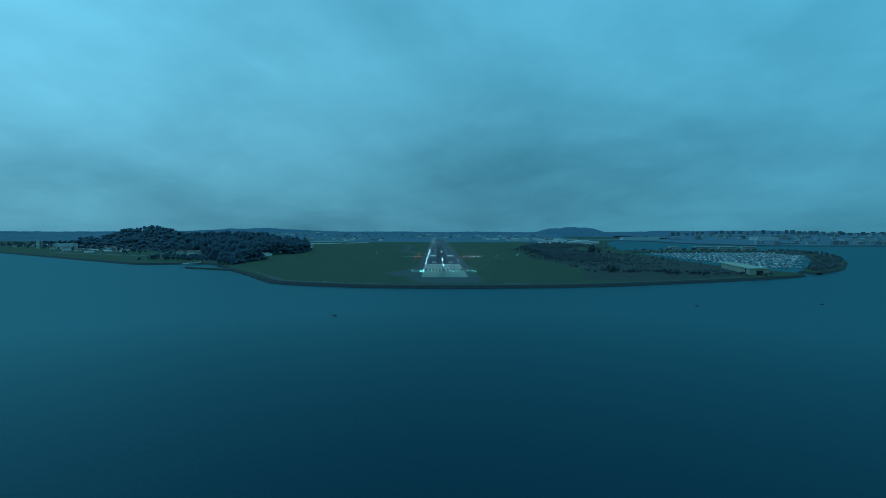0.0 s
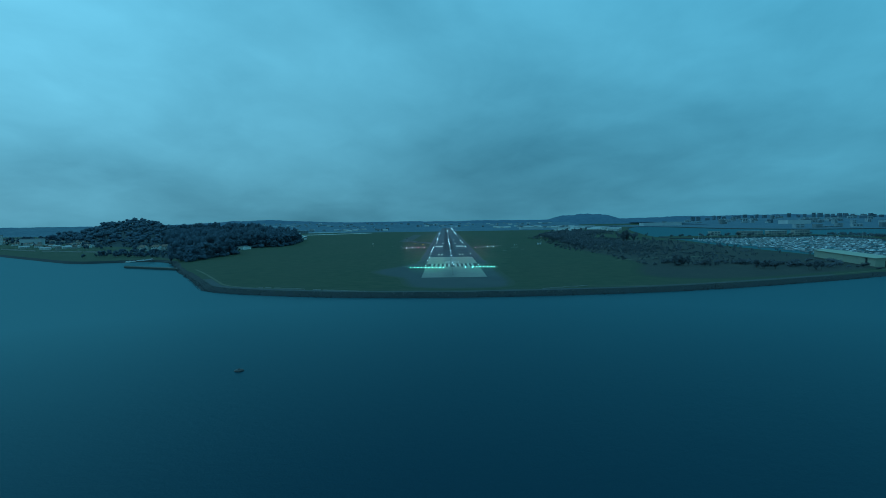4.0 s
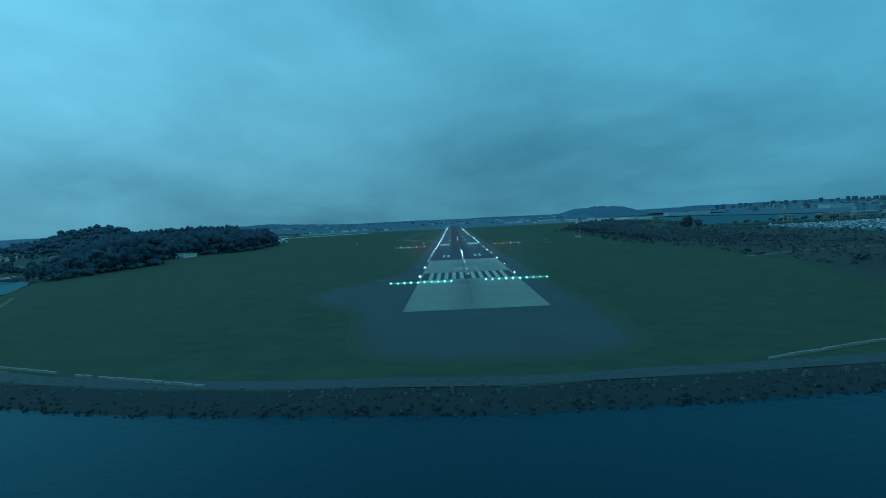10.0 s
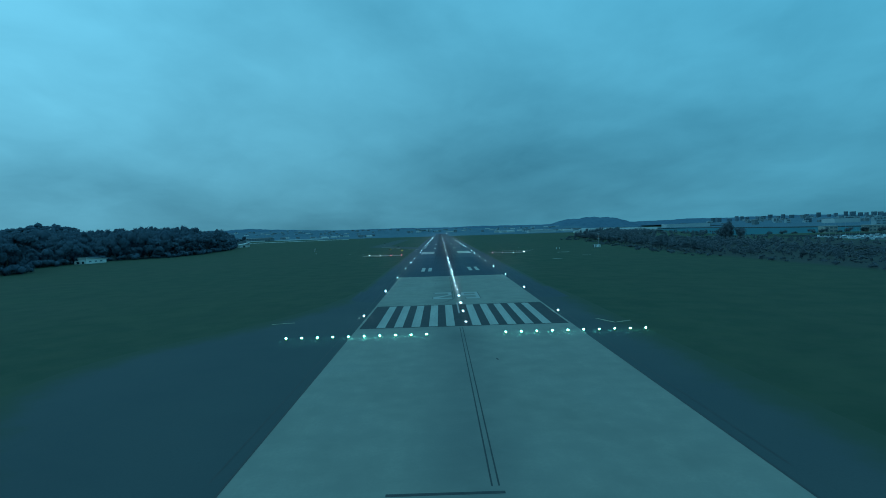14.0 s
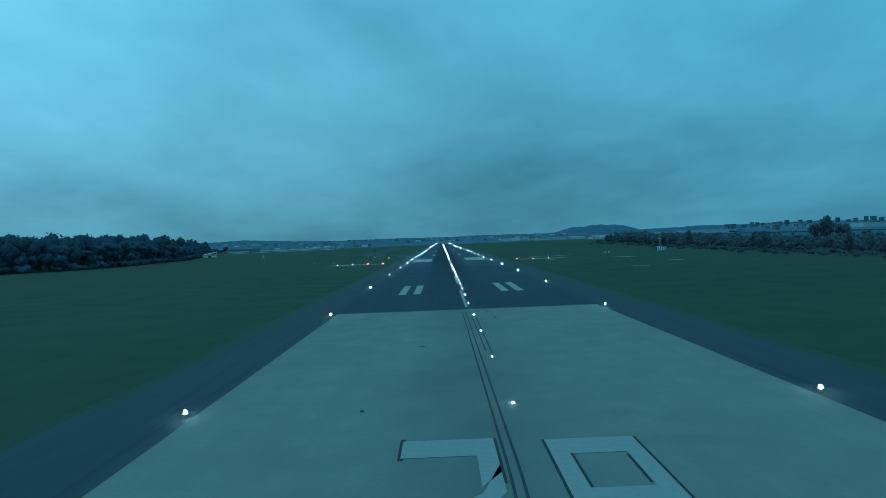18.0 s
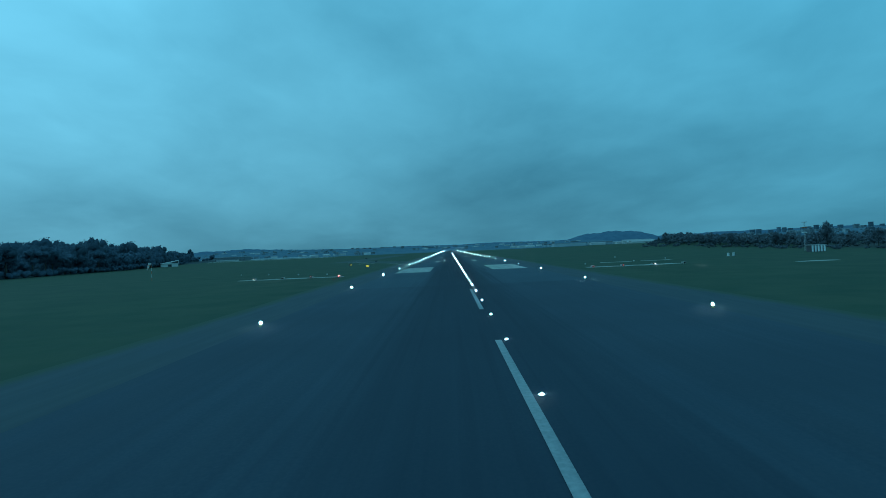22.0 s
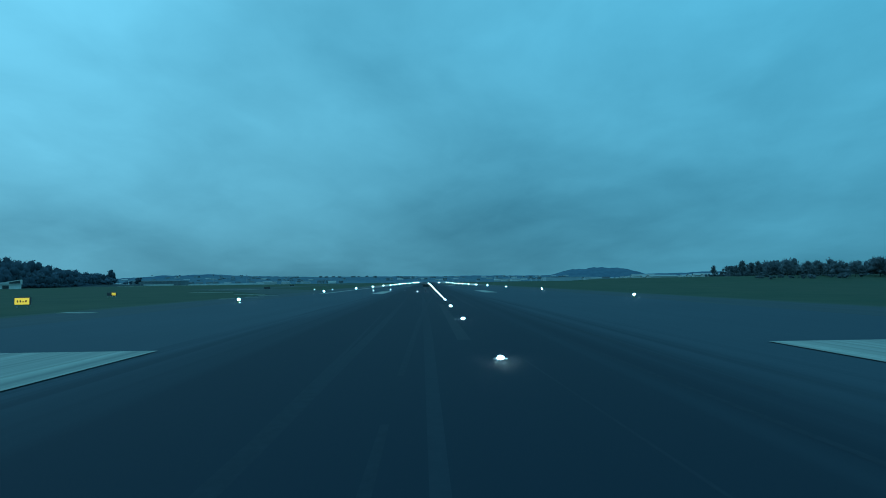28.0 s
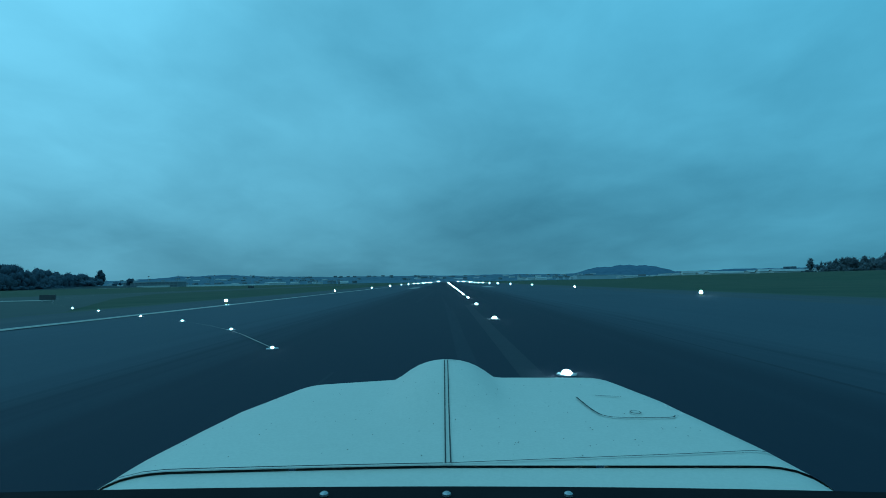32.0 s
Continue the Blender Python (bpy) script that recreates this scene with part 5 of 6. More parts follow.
clumps = [(cx + r.uniform(-w, w), cy + r.uniform(-w, w), 0.0, s * r.uniform(0.75, 1.1)) for cx, cy, w, s, n in ((176, -10, 7, 0.72, 6), (222, -50, 9, 0.62, 7), (250, -62, 6, 0.6, 4), (198, -28, 9, 0.45, 5)) for k in range(n)]
grove(scrub_patterns, clumps, 15)
grove(bush_patterns, [(430 + 19 * k + r.uniform(-3, 3), 598 + r.uniform(-5, 5), 0.0, r.uniform(1.5, 2.1)) for k in range(15)], 14)
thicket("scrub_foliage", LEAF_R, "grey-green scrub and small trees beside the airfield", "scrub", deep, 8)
drop(wood_patterns + under_patterns + scrub_patterns + bush_patterns)


# ---- buildings ----
HALL_WALL = mat("pale_green_sheet_cladding", (0.26, 0.285, 0.225), 0.7, scales=[(0.1, 0.6, (0.24, 0.27, 0.2)), (2.0, 0.4, (0.34, 0.37, 0.29), (8, 8, 0.3))])


def block(name, at, rz, w, d, h, wall, storeys, bays, label, group="", roof=ROOF_GREY):
    t = thing(name, at, rz, label, "building", group)
    part("wall", Shape().box(-w / 2, -d / 2, -3, w / 2, d / 2, h), wall, t)
    part("roof", Shape().box(-w / 2 - 0.4, -d / 2 - 0.4, h, w / 2 + 0.4, d / 2 + 0.4, h + 0.8, 0.2), roof, t)
    for j in range(storeys):
        for k in range(bays):
            x, z = -w / 2 + w * (k + 0.5) / bays, h * (j + 0.3) / storeys
            part("window", Shape().box(x - w / bays * 0.3, -d / 2 - 0.12, z, x + w / bays * 0.3, -d / 2 + 0.05, z + h / storeys * 0.5), PANE if wall is WHITEWASH else FAR_PANE, t)
    return t


def slope_z(fun, x, y, mid, depth):
    """Height of a ridge's near slope."""
    q = (y - mid) / depth
    return fun(x) * lerp_keys([(-1.0, 0.0), (-0.75, 0.30), (-0.4, 0.68), (0.0, 0.92)], q)


def lerp_keys(keys, d):
    for (d0, a), (d1, c) in zip(keys, keys[1:]):
        if d <= d1:
            return a + (c - a) * max(0.0, (d - d0) / (d1 - d0))
    return keys[-1][1]


def house(w, d, h, roof, wall, roof_mat, label, group="", far=False):
    t = thing("house", (0, 0, -80), 0, label, "house", group)
    part("wall", Shape().add([(-w / 2, -d / 2, 0), (w / 2, -d / 2, 0), (w / 2, d / 2, 0), (-w / 2, d / 2, 0), (-w / 2, -d / 2, h), (w / 2, -d / 2, h), (w / 2, d / 2, h), (-w / 2, d / 2, h), (-w / 2, 0, h + roof), (w / 2, 0, h + roof)],
         [(0, 1, 5, 4), (1, 2, 6, 9, 5), (2, 3, 7, 6), (3, 0, 4, 8, 7)]), wall, t)
    o = 0.5
    part("roof", Shape().add([(-w / 2 - o, -d / 2 - o, h - 0.2), (w / 2 + o, -d / 2 - o, h - 0.2), (w / 2 + o, 0, h + roof + 0.25), (-w / 2 - o, 0, h + roof + 0.25), (w / 2 + o, d / 2 + o, h - 0.2), (-w / 2 - o, d / 2 + o, h - 0.2),
                              (-w / 2 - o, -d / 2 - o, h), (w / 2 + o, -d / 2 - o, h), (w / 2 + o, 0, h + roof + 0.5), (-w / 2 - o, 0, h + roof + 0.5), (w / 2 + o, d / 2 + o, h), (-w / 2 - o, d / 2 + o, h)],
         [(3, 2, 1, 0), (5, 4, 2, 3), (6, 7, 8, 9), (9, 8, 10, 11), (0, 1, 7, 6), (4, 5, 11, 10), (1, 2, 8, 7), (2, 4, 10, 8), (3, 0, 6, 9), (5, 3, 9, 11)]), roof_mat, t)
    n = 0 if far else max(2, int(w / 3.5))
    for k in range(n):
        x = -w / 2 + w * (k + 0.5) / n
        for z in ([1.0] if h < 4.5 else [1.0, 3.9]):
            part("window", Shape().box(x - 0.55, -d / 2 - 0.06, z, x + 0.55, -d / 2 + 0.02, z + 1.3), PANE, t)
    if not far:
        part("chimney", Shape().box(w * 0.2, 0.3, h, w * 0.2 + 0.7, 1.0, h + roof + 1.0), wall, t)
    return t


homes = [house(11, 8, 5.6, 2.4, WHITEWASH, ROOF_TILE, "white rendered house with a clay tile roof", "shore houses"), house(16, 9, 6.0, 2.6, WHITEWASH, ROOF_TILE, "long white house with a clay tile roof", "shore houses"), house(22, 10, 4.2, 1.6, WHITEWASH, ROOF_GREY, "low white shed with a grey sheet roof", "shore houses"), house(9, 8, 6.2, 2.2, BEIGE, ROOF_TILE, "beige rendered house with a clay tile roof", "shore houses")]
# Clay red is greyed out here to imitate haze on the far roofs.
FAR_ROOF = mat("haze_dulled_roof", (0.115, 0.125, 0.132), 0.9, scales=[(0.3, 0.6, (0.085, 0.095, 0.105))], spec=0.1, object_random=0.3)
far_homes = [house(14, 11, 7, 2.8, FAR_WALL, FAR_ROOF, "far white house with a haze-dulled roof", "village houses", True), house(26, 14, 6, 2.0, WHITEWASH, ROOF_GREY, "far long white shed with a grey roof", "village houses", True), house(13, 11, 8, 2.6, FAR_WALL, FAR_ROOF, "far beige house with a haze-dulled roof", "village houses", True)]
r = random.Random(21)
for k in range(62):
    f = r.random() if k % 3 else r.choice((0.08, 0.2, 0.42)) + r.uniform(-0.03, 0.03)
    x, y = -615 - 620 * f, 400 + 520 * f + r.uniform(-5, 170)
    copy_thing(homes[r.randrange(4)], pose(x, y, max(0.0, hill_height(x, y) - 0.6), 0, 0, r.uniform(-40, 60)) @ Matrix.Diagonal((0.7, 0.7, 0.66, 1)))
for k in range(3):
    copy_thing(homes[r.choice((0, 2, 3))], pose(-450 + 10 * k + r.uniform(-3, 3), 352 + 10 * k, 0, 0, 0, r.uniform(-40, 30)))
for k in range(46):     # far village beyond the end of the airfield
    copy_thing(far_homes[r.randrange(3)], pose(-250 - 900 * r.random(), 1600 + 600 * r.random(), 0, 0, 0, r.uniform(-40, 40)) @ Matrix.Diagonal((0.8, 0.9, 0.75, 1)))
for k in range(40):     # works and sheds beyond the scrub
    copy_thing(far_homes[r.choice((0, 1, 1, 2))], pose(240 + 380 * r.random(), 1700 + 550 * r.random(), 0, 0, 0, r.uniform(-30, 30)) @ Matrix.Diagonal((1.2, 1.2, 0.9, 1)))
for k in range(22):     # pale works sheds on the flat beyond the scrub
    y = 1120 + 420 * r.random()
    x = 560 + (y - 1220) * 0.31 - 40 - 190 * r.random()
    copy_thing(far_homes[1], pose(x, y, 0, 0, 0, r.uniform(-12, 12)) @ Matrix.Diagonal((r.uniform(0.8, 1.7), 1.0, r.uniform(0.8, 1.25), 1)))
for k in range(85):     # houses of the village slope
    x, y = -1650 + 2250 * r.random(), 2330 + 330 * r.random()
    copy_thing(far_homes[r.randrange(3)], pose(x, y, slope_z(lambda q: 20 + 15 * math.exp(-((q + 900) / 420) ** 2) + 5 * math.exp(-((q + 200) / 300) ** 2), x, y, 2700, 420) - 0.5, 0, 0, r.uniform(-40, 40)) @ Matrix.Diagonal((0.8, 0.9, 0.75, 1)))
for m in homes + far_homes:
    for o in [*m.children_recursive, m]:
        bpy.data.objects.remove(o)

# tower block and flat-roofed hall among the shore houses, long boat hall by the marina
block("tower_block", (-955, 700, 0), 20, 5.5, 5.5, 21, WHITEWASH, 0, 0, "tall narrow white tower block behind the shore")
block("flat_hall", (-880, 690, 0), 10, 40, 16, 12, FAR_WHITE, 0, 0, "white flat-roofed hall behind the shore houses")
hall = thing("boat_hall", (323.5, 0.5, 0), 75.5, "long low pale green boat hall with a dark doorway", "building")
part("wall", Shape().box(-52, -9, 0, 52, 9, 6.0), HALL_WALL, hall)
part("roof", Shape().add([(-53, -10, 6.0), (53, -10, 6.0), (53, 10, 6.0), (-53, 10, 6.0), (-53, -10, 6.25), (53, -10, 6.25), (53, 10, 6.25), (-53, 10, 6.25), (-53, 0, 7.0), (53, 0, 7.0)], [(3, 2, 1, 0), (0, 1, 5, 4), (2, 3, 7, 6), (4, 5, 9, 8), (6, 7, 8, 9), (1, 2, 6, 9, 5), (3, 0, 4, 8, 7)]), HALL_WALL, hall)
part("doorway", Shape().box(-41, 8.9, 0, -38.0, 9.1, 5.6), PANE, hall)
part("doorway", Shape().box(-52.1, -3, 0, -51.9, 3, 4.4), PANE, hall)
for k in range(4):
    part("downpipe", Shape().tube((-26 + 24 * k, 9.1, 0), (-26 + 24 * k, 9.1, 6.0), 0.12, 0.12, 6), METAL, hall)


def car(at, rz, paint, label):
    """A small parked car: body, cabin, panes and wheels."""
    c = thing("parked_car", at, rz, label, "car", "cars parked by the inlet")
    part("body", Shape().box(-2.1, -0.85, 0.35, 2.1, 0.85, 0.95, 0.10), paint, c)
    part("cabin", Shape().box(-1.3, -0.78, 0.95, 0.9, 0.78, 1.5, 0.22), paint, c)
    part("windscreen", Shape().box(0.72, -0.6, 1.0, 0.84, 0.6, 1.4, 0.03), PANE, c)
    for s in (-1, 1):
        part("side_window", Shape().box(-1.0, s * 0.70 - 0.02, 1.02, 0.55, s * 0.70 + 0.02, 1.36), PANE, c)
        for x in (-1.3, 1.3):
            part("wheel", Shape().tube((x, s * 0.70, 0.33), (x, s * 0.90, 0.33), 0.33, 0.33, 10), DARK_METAL, c)
    return c


for k in range(13):
    car((-330 + r.uniform(-1.5, 1.5) + 0.45 * k, 104 + 3.6 * k, 0), 20 + r.uniform(-8, 8), r.choice((WHITE_METAL, WHITE_METAL, HULL, DARK_METAL)), "small pale car parked on the grass by the inlet")

# flat-roofed white club house at the edge of the wood
BRIGHT_WALL = mat("bright_white_render", (0.80, 0.79, 0.75), 0.8, scales=[(0.3, 0.4, (0.70, 0.69, 0.65)), (3.0, 0.3, (0.84, 0.83, 0.79))])
club = thing("white_pavilion", (-301, 350, 0), 82, "low white pavilion with a sloping flat roof and terrace", "pavilion")
part("body", Shape().add([(-11, -4, 0), (11, -4, 0), (11, 4, 0), (-11, 4, 0), (-11, -4, 4.9), (11, -4, 3.3), (11, 4, 3.3), (-11, 4, 4.9)], [(3, 2, 1, 0), (4, 5, 6, 7), (0, 1, 5, 4), (1, 2, 6, 5), (2, 3, 7, 6), (3, 0, 4, 7)]), BRIGHT_WALL, club)
part("roof", Shape().add([(-12.4, -5, 5.0), (12, -5, 3.3), (12, 5, 3.3), (-12.4, 5, 5.0), (-12.4, -5, 5.5), (12, -5, 3.7), (12, 5, 3.7), (-12.4, 5, 5.5)], [(3, 2, 1, 0), (4, 5, 6, 7), (0, 1, 5, 4), (1, 2, 6, 5), (2, 3, 7, 6), (3, 0, 4, 7)]), WHITE_METAL, club)
part("annex", Shape().box(-16, -3.4, 0, -11, 2.5, 2.7), WHITEWASH, club)
part("annex_opening", Shape().box(-16.06, -2.2, 0.2, -15.95, 0.4, 2.1), PANE, club)
part("annex_opening", Shape().box(-14.8, -3.46, 0.3, -12.6, -3.35, 2.1), PANE, club)
for k in range(3):
    part("window", Shape().box(-8.0 + 6.0 * k, -4.06, 1.2, -5.6 + 6.0 * k, -3.98, 2.3), FAR_PANE, club)
part("panel", Shape().add([(-9, -3.6, 5.27), (9, -3.6, 3.95), (9, 3.6, 3.95), (-9, 3.6, 5.27), (-9, -3.6, 5.37), (9, -3.6, 4.05), (9, 3.6, 4.05), (-9, 3.6, 5.37)], [(3, 2, 1, 0), (4, 5, 6, 7), (0, 1, 5, 4), (1, 2, 6, 5), (2, 3, 7, 6), (3, 0, 4, 7)]), DARK_METAL, club)

barn = thing("white_barn", (-334, 786, 0), 33, "white barn with a single-pitch roof by the trees", "barn")
part("body", Shape().box(-9, -5, 0, 9, 5, 3.6), BRIGHT_WALL, barn)
part("roof", Shape().add([(-9.6, -6, 3.6), (9.6, -6, 3.6), (9.6, 6, 3.6), (-9.6, 6, 3.6), (-9.6, -6, 3.9), (9.6, -6, 7.4), (9.6, 6, 7.4), (-9.6, 6, 3.9)], [(3, 2, 1, 0), (4, 5, 6, 7), (0, 1, 5, 4), (1, 2, 6, 5), (2, 3, 7, 6), (3, 0, 4, 7)]), WHITE_METAL, barn)
part("door", Shape().box(-2, -5.08, 0, 2, -4.98, 2.8), DARK_METAL, barn)
# Dark sheet on the gable paints in shade under the roof slope.
part("gable_panel", Shape().add([(2.0, -6.05, 4.2), (9.0, -6.05, 4.2), (9.0, -6.05, 6.8), (2.0, -6.05, 5.2), (2.0, -6.0, 4.2), (9.0, -6.0, 4.2), (9.0, -6.0, 6.8), (2.0, -6.0, 5.2)], [(0, 1, 2, 3), (7, 6, 5, 4), (0, 4, 5, 1), (1, 5, 6, 2), (2, 6, 7, 3), (3, 7, 4, 0)]), DARK_METAL, barn, "dark panel painting in the shade under the roof")
# long white barrier along the far apron
d = Vector((180.0, 180.0))
barrier = thing("apron_barrier", (-560, 1420, 0), math.degrees(math.atan2(d.y, d.x)), "long low white barrier along the far apron", "wall")
for k in range(16):
    q = d.length * k / 16
    part("barrier_panel", Shape().box(q + 0.15, -0.15, 0.1, q + d.length / 16 - 0.15, 0.15, 2.7), WHITE_METAL, barrier)
    part("post", Shape().box(q - 0.12, -0.2, 0.0, q + 0.12, 0.2, 2.9), METAL, barrier)

# sea wall in front of the shore houses, and the jetty
for x0, y0, x1, y1 in ((-760, 468, -640, 388), (-622, 378, -536, 340), (-530, 337, -463, 308), (-456, 305, -436, 297)):
    d = Vector((x1 - x0, y1 - y0))
    w = thing("sea_wall", (x0, y0, 0), math.degrees(math.atan2(d.y, d.x)), "long low white wall above the shore", "wall")
    part("wall", Shape().box(0, -0.3, 0, d.length, 0.3, 1.6), BEIGE, w)
    part("coping", Shape().box(0, -0.4, 1.6, d.length, 0.4, 1.75), WALL_CONC, w)
jetty = thing("stone_jetty", (-309, 73, WATER_Z - 1.5), math.degrees(math.atan2(-33, 66)), "straight pale stone jetty in the water", "jetty")
part("body", Shape().box(0, -2.6, 0, 74, 2.6, 3.0, 0.5), TAXI, jetty)
part("deck", Shape().box(0.8, -2.0, 3.0, 73.5, 2.0, 3.15), WALL_CONC, jetty)
part("parapet", Shape().box(0.8, -2.0, 3.15, 73.5, -1.6, 3.7), WALL_CONC, jetty)
# pale kerb walls along the bank
kr = random.Random(77)
for x0, y0, x1, y1 in ((-80, -131.5, -50, -142.2), (47, -140.5, 74, -131.5), (-116, -117.5, -86, -128.8)):
    d = Vector((x1 - x0, y1 - y0))
    k = thing("bank_kerb", (x0, y0, 0), math.degrees(math.atan2(d.y, d.x)), "low pale concrete kerb on top of the bank", "kerb", "bank kerbs")
    q = 0.0
    while q < d.length - 1.5:
        w = kr.uniform(1.6, 2.6)
        if kr.random() < 0.95:
            part("kerb_stone", Shape().box(q, -0.30 + kr.uniform(-0.06, 0.06), 0, q + w, 0.25 + kr.uniform(-0.06, 0.06), 0.42 + kr.uniform(-0.08, 0.08), 0.06), WALL_CONC, k)
        q += w + kr.uniform(0.03, 0.12)

# flat paved ledge on top of the bank, under the kerbs
LEDGE = mat("dull_ledge_pavement", (0.056, 0.072, 0.080), 0.92, scales=[(0.08, 0.8, (0.042, 0.058, 0.056)), (0.6, 0.6, (0.082, 0.096, 0.10)), (4.0, 0.4, (0.05, 0.062, 0.066))], bump=0.3, bump_scale=20.0, spec=0.15)
rim_line = [q for q in outline if -185 < q[0] < 250 and q[1] < -60]
inner_side, outer_side = [], []
for i, (x, y) in enumerate(rim_line):
    a, c = rim_line[max(i - 1, 0)], rim_line[min(i + 1, len(rim_line) - 1)]
    d = Vector((c[0] - a[0], c[1] - a[1])).normalized()
    w = 12.3 + kr.uniform(-0.5, 0.5)
    inner_side.append((x - d.y * w, y + d.x * w))
    outer_side.append((x - d.y * 7.4, y + d.x * 7.4))
sheet("pavement_bank_ledge", outer_side + inner_side[::-1], 0.019, LEDGE, "dull paved ledge along the top of the stone bank", "pavement")
PALE_STONE = mat("pale_rubble", (0.085, 0.096, 0.098), 0.95, scales=[(0.8, 0.7, (0.08, 0.088, 0.085)), (6.0, 0.4, (0.14, 0.15, 0.145))], bump=0.5, bump_scale=6.0, spec=0.15)
rubble = Shape()
for i in range(len(rim_line) - 1):
    (x0, y0), (x1, y1) = rim_line[i], rim_line[i + 1]
    d = Vector((x1 - x0, y1 - y0))
    thick = noise.noise((x0 * 0.03, y0 * 0.03, 2.0)) + 0.45
    for k in range(int(d.length * max(0.0, thick) * 2.4)):
        g, w, h = kr.random(), 5.2 + abs(kr.gauss(0, 1.2)), kr.uniform(0.15, 0.42)
        cx, cy = x0 + d.x * g - d.y / d.length * w, y0 + d.y * g + d.x / d.length * w
        z = min(0.0, -3.5 * (7.0 - w) / 8.6)
        rubble.box(cx - h, cy - h * 0.8, z - 0.3, cx + h, cy + h * 0.8, z + h * 0.75, h * 0.3)
tagged(new("bank_rubble", rubble.mesh("bank_rubble", PALE_STONE)), "pale rubble and broken concrete on the upper bank", "stones", "", "stuff")

# ---- stones of the bank ----
rs = np.random.RandomState(8)
V, F = [], []
line = [p for p in outline if -420 < p[0] < 420 and p[1] < 200]
seg = [(a, c) for a, c in zip(line, line[1:])]
for a, c in seg:
    d = np.array(c) - np.array(a)
    ln = np.linalg.norm(d)
    if ln == 0:
        continue
    d /= ln
    nrm = np.array([-d[1], d[0]])
    for k in range(int(ln * (5.0 if -190 < a[0] < 230 else 1.8))):
        f, g = rs.uniform(0, ln), rs.uniform(0, 1) ** 1.3
        q = np.array(a) + d * f + nrm * (8.6 * g - 0.8)
        z = WATER_Z - 0.35 + (0.25 - WATER_Z) * g
        s = rs.uniform(0.25, 0.62) * (1.0 if -190 < a[0] < 230 else 1.4) * np.array([1, rs.uniform(0.7, 1.1), rs.uniform(0.6, 0.9)])
        ang = rs.uniform(0, 6.28)
        R = np.array([[math.cos(ang), -math.sin(ang), 0], [math.sin(ang), math.cos(ang), 0], [0, 0, 1]])
        base = np.array([(-1, -1, -1), (1, -1, -1), (1, 1, -1), (-1, 1, -1), (-0.7, -0.7, 0.7), (0.7, -0.6, 0.9), (0.6, 0.7, 0.7), (-0.7, 0.6, 0.9)]) + rs.uniform(-0.22, 0.22, (8, 3))
        P = (base * s * 0.5) @ R.T + np.array([q[0], q[1], z])
        i = len(V)
        V += [tuple(p) for p in P]
        F += [tuple(i + j for j in q4) for q4 in ((3, 2, 1, 0), (4, 5, 6, 7), (0, 1, 5, 4), (1, 2, 6, 5), (2, 3, 7, 6), (3, 0, 4, 7))]
tagged(new("shore_stones", mesh("shore_stones", V, F, ROCK)), "loose dark boulders heaped along the waterline", "stones", "", "stuff")


# ---- marina ----
def boat(length, cabin, rig, label):
    t = thing("boat", (0, 0, -80), 0, label, "boat", "boats in the marina")
    L, w = length / 2, length * 0.16
    vs, fs, n = [], [], 7
    for k in range(n):
        f = k / (n - 1)
        b = w * (0.85 + 0.15 * math.sin(math.pi * min(1, f * 1.2))) * (1 - max(0, (f - 0.45) / 0.55) ** 2.2) + 0.03
        y, s = -L + 2 * L * f, 0.25 * f * f
        vs += [(-b, y, 1.0 + s), (-b * 0.7, y, 0.1), (0, y, -0.3), (b * 0.7, y, 0.1), (b, y, 1.0 + s)]
    for k in range(n - 1):
        for j in range(4):
            fs.append((k * 5 + j, k * 5 + j + 1, k * 5 + 5 + j + 1, k * 5 + 5 + j))
        fs.append((k * 5 + 4, k * 5, k * 5 + 5, k * 5 + 9))
    fs.append((0, 1, 2, 3, 4))
    part("hull", Shape().add(vs, fs), HULL, t)
    part("cabin", Shape().box(-w * 0.65, -L * 0.45, 1.0, w * 0.65, L * 0.35, 1.0 + cabin, 0.22), HULL, t)
    part("cover", Shape().box(-w * 0.7, -L * 0.9, 1.0, w * 0.7, -L * 0.45, 1.45, 0.15), DECK, t)
    part("windscreen", Shape().box(-w * 0.6, L * 0.18, 1.1 + cabin * 0.3, w * 0.6, L * 0.37, 0.9 + cabin, 0.12), PANE, t)
    if rig:
        part("mast", Shape().tube((0, 0.3, 1.0), (0, 0.3, length * 1.25), 0.09, 0.05, 5), METAL, t)
        part("boom", Shape().tube((0, 0.2, 2.3), (0, -L * 0.8, 2.2), 0.10, 0.10, 5), DECK, t)
    return t


fleet = [boat(9, 0.8, True, "white sailing boat moored in the marina"), boat(11, 1.5, False, "white motor boat moored in the marina"), boat(7, 0.9, False, "small white motor boat moored in the marina"), boat(12, 0.9, True, "larger white sailing yacht moored in the marina")]
r = random.Random(31)
for row in range(9):
    y = 95 + row * 50
    x0 = 378 + row * 5
    x1 = min(672, 450 + row * 36)
    p = thing("pontoon", (0, 0, 0), 0, "long grey floating pontoon", "pontoon", "marina pontoons")
    part("deck", Shape().box(x0, y - 1.2, WATER_Z - 0.1, x1, y + 1.2, WATER_Z + 0.5), PONTOON, p)
    for k in range(int((x1 - x0) / 20)):
        part("pile", Shape().tube((x0 + 10 + 20 * k, y, WATER_Z - 1), (x0 + 10 + 20 * k, y, WATER_Z + 3.2), 0.2, 0.2, 6), METAL, p)
    x = x0 + 4
    while x < x1 - 3:
        for s in (-1, 1):
            if r.random() < 0.86:
                copy_thing(fleet[r.randrange(4)], pose(x, y + s * r.uniform(7.0, 8.6), WATER_Z, 0, 0, 0 if s < 0 else 180) @ Matrix.Diagonal((r.uniform(0.9, 1.2), r.uniform(0.85, 1.2), r.uniform(0.9, 1.2), 1)))
        x += r.uniform(6.8, 8.4)
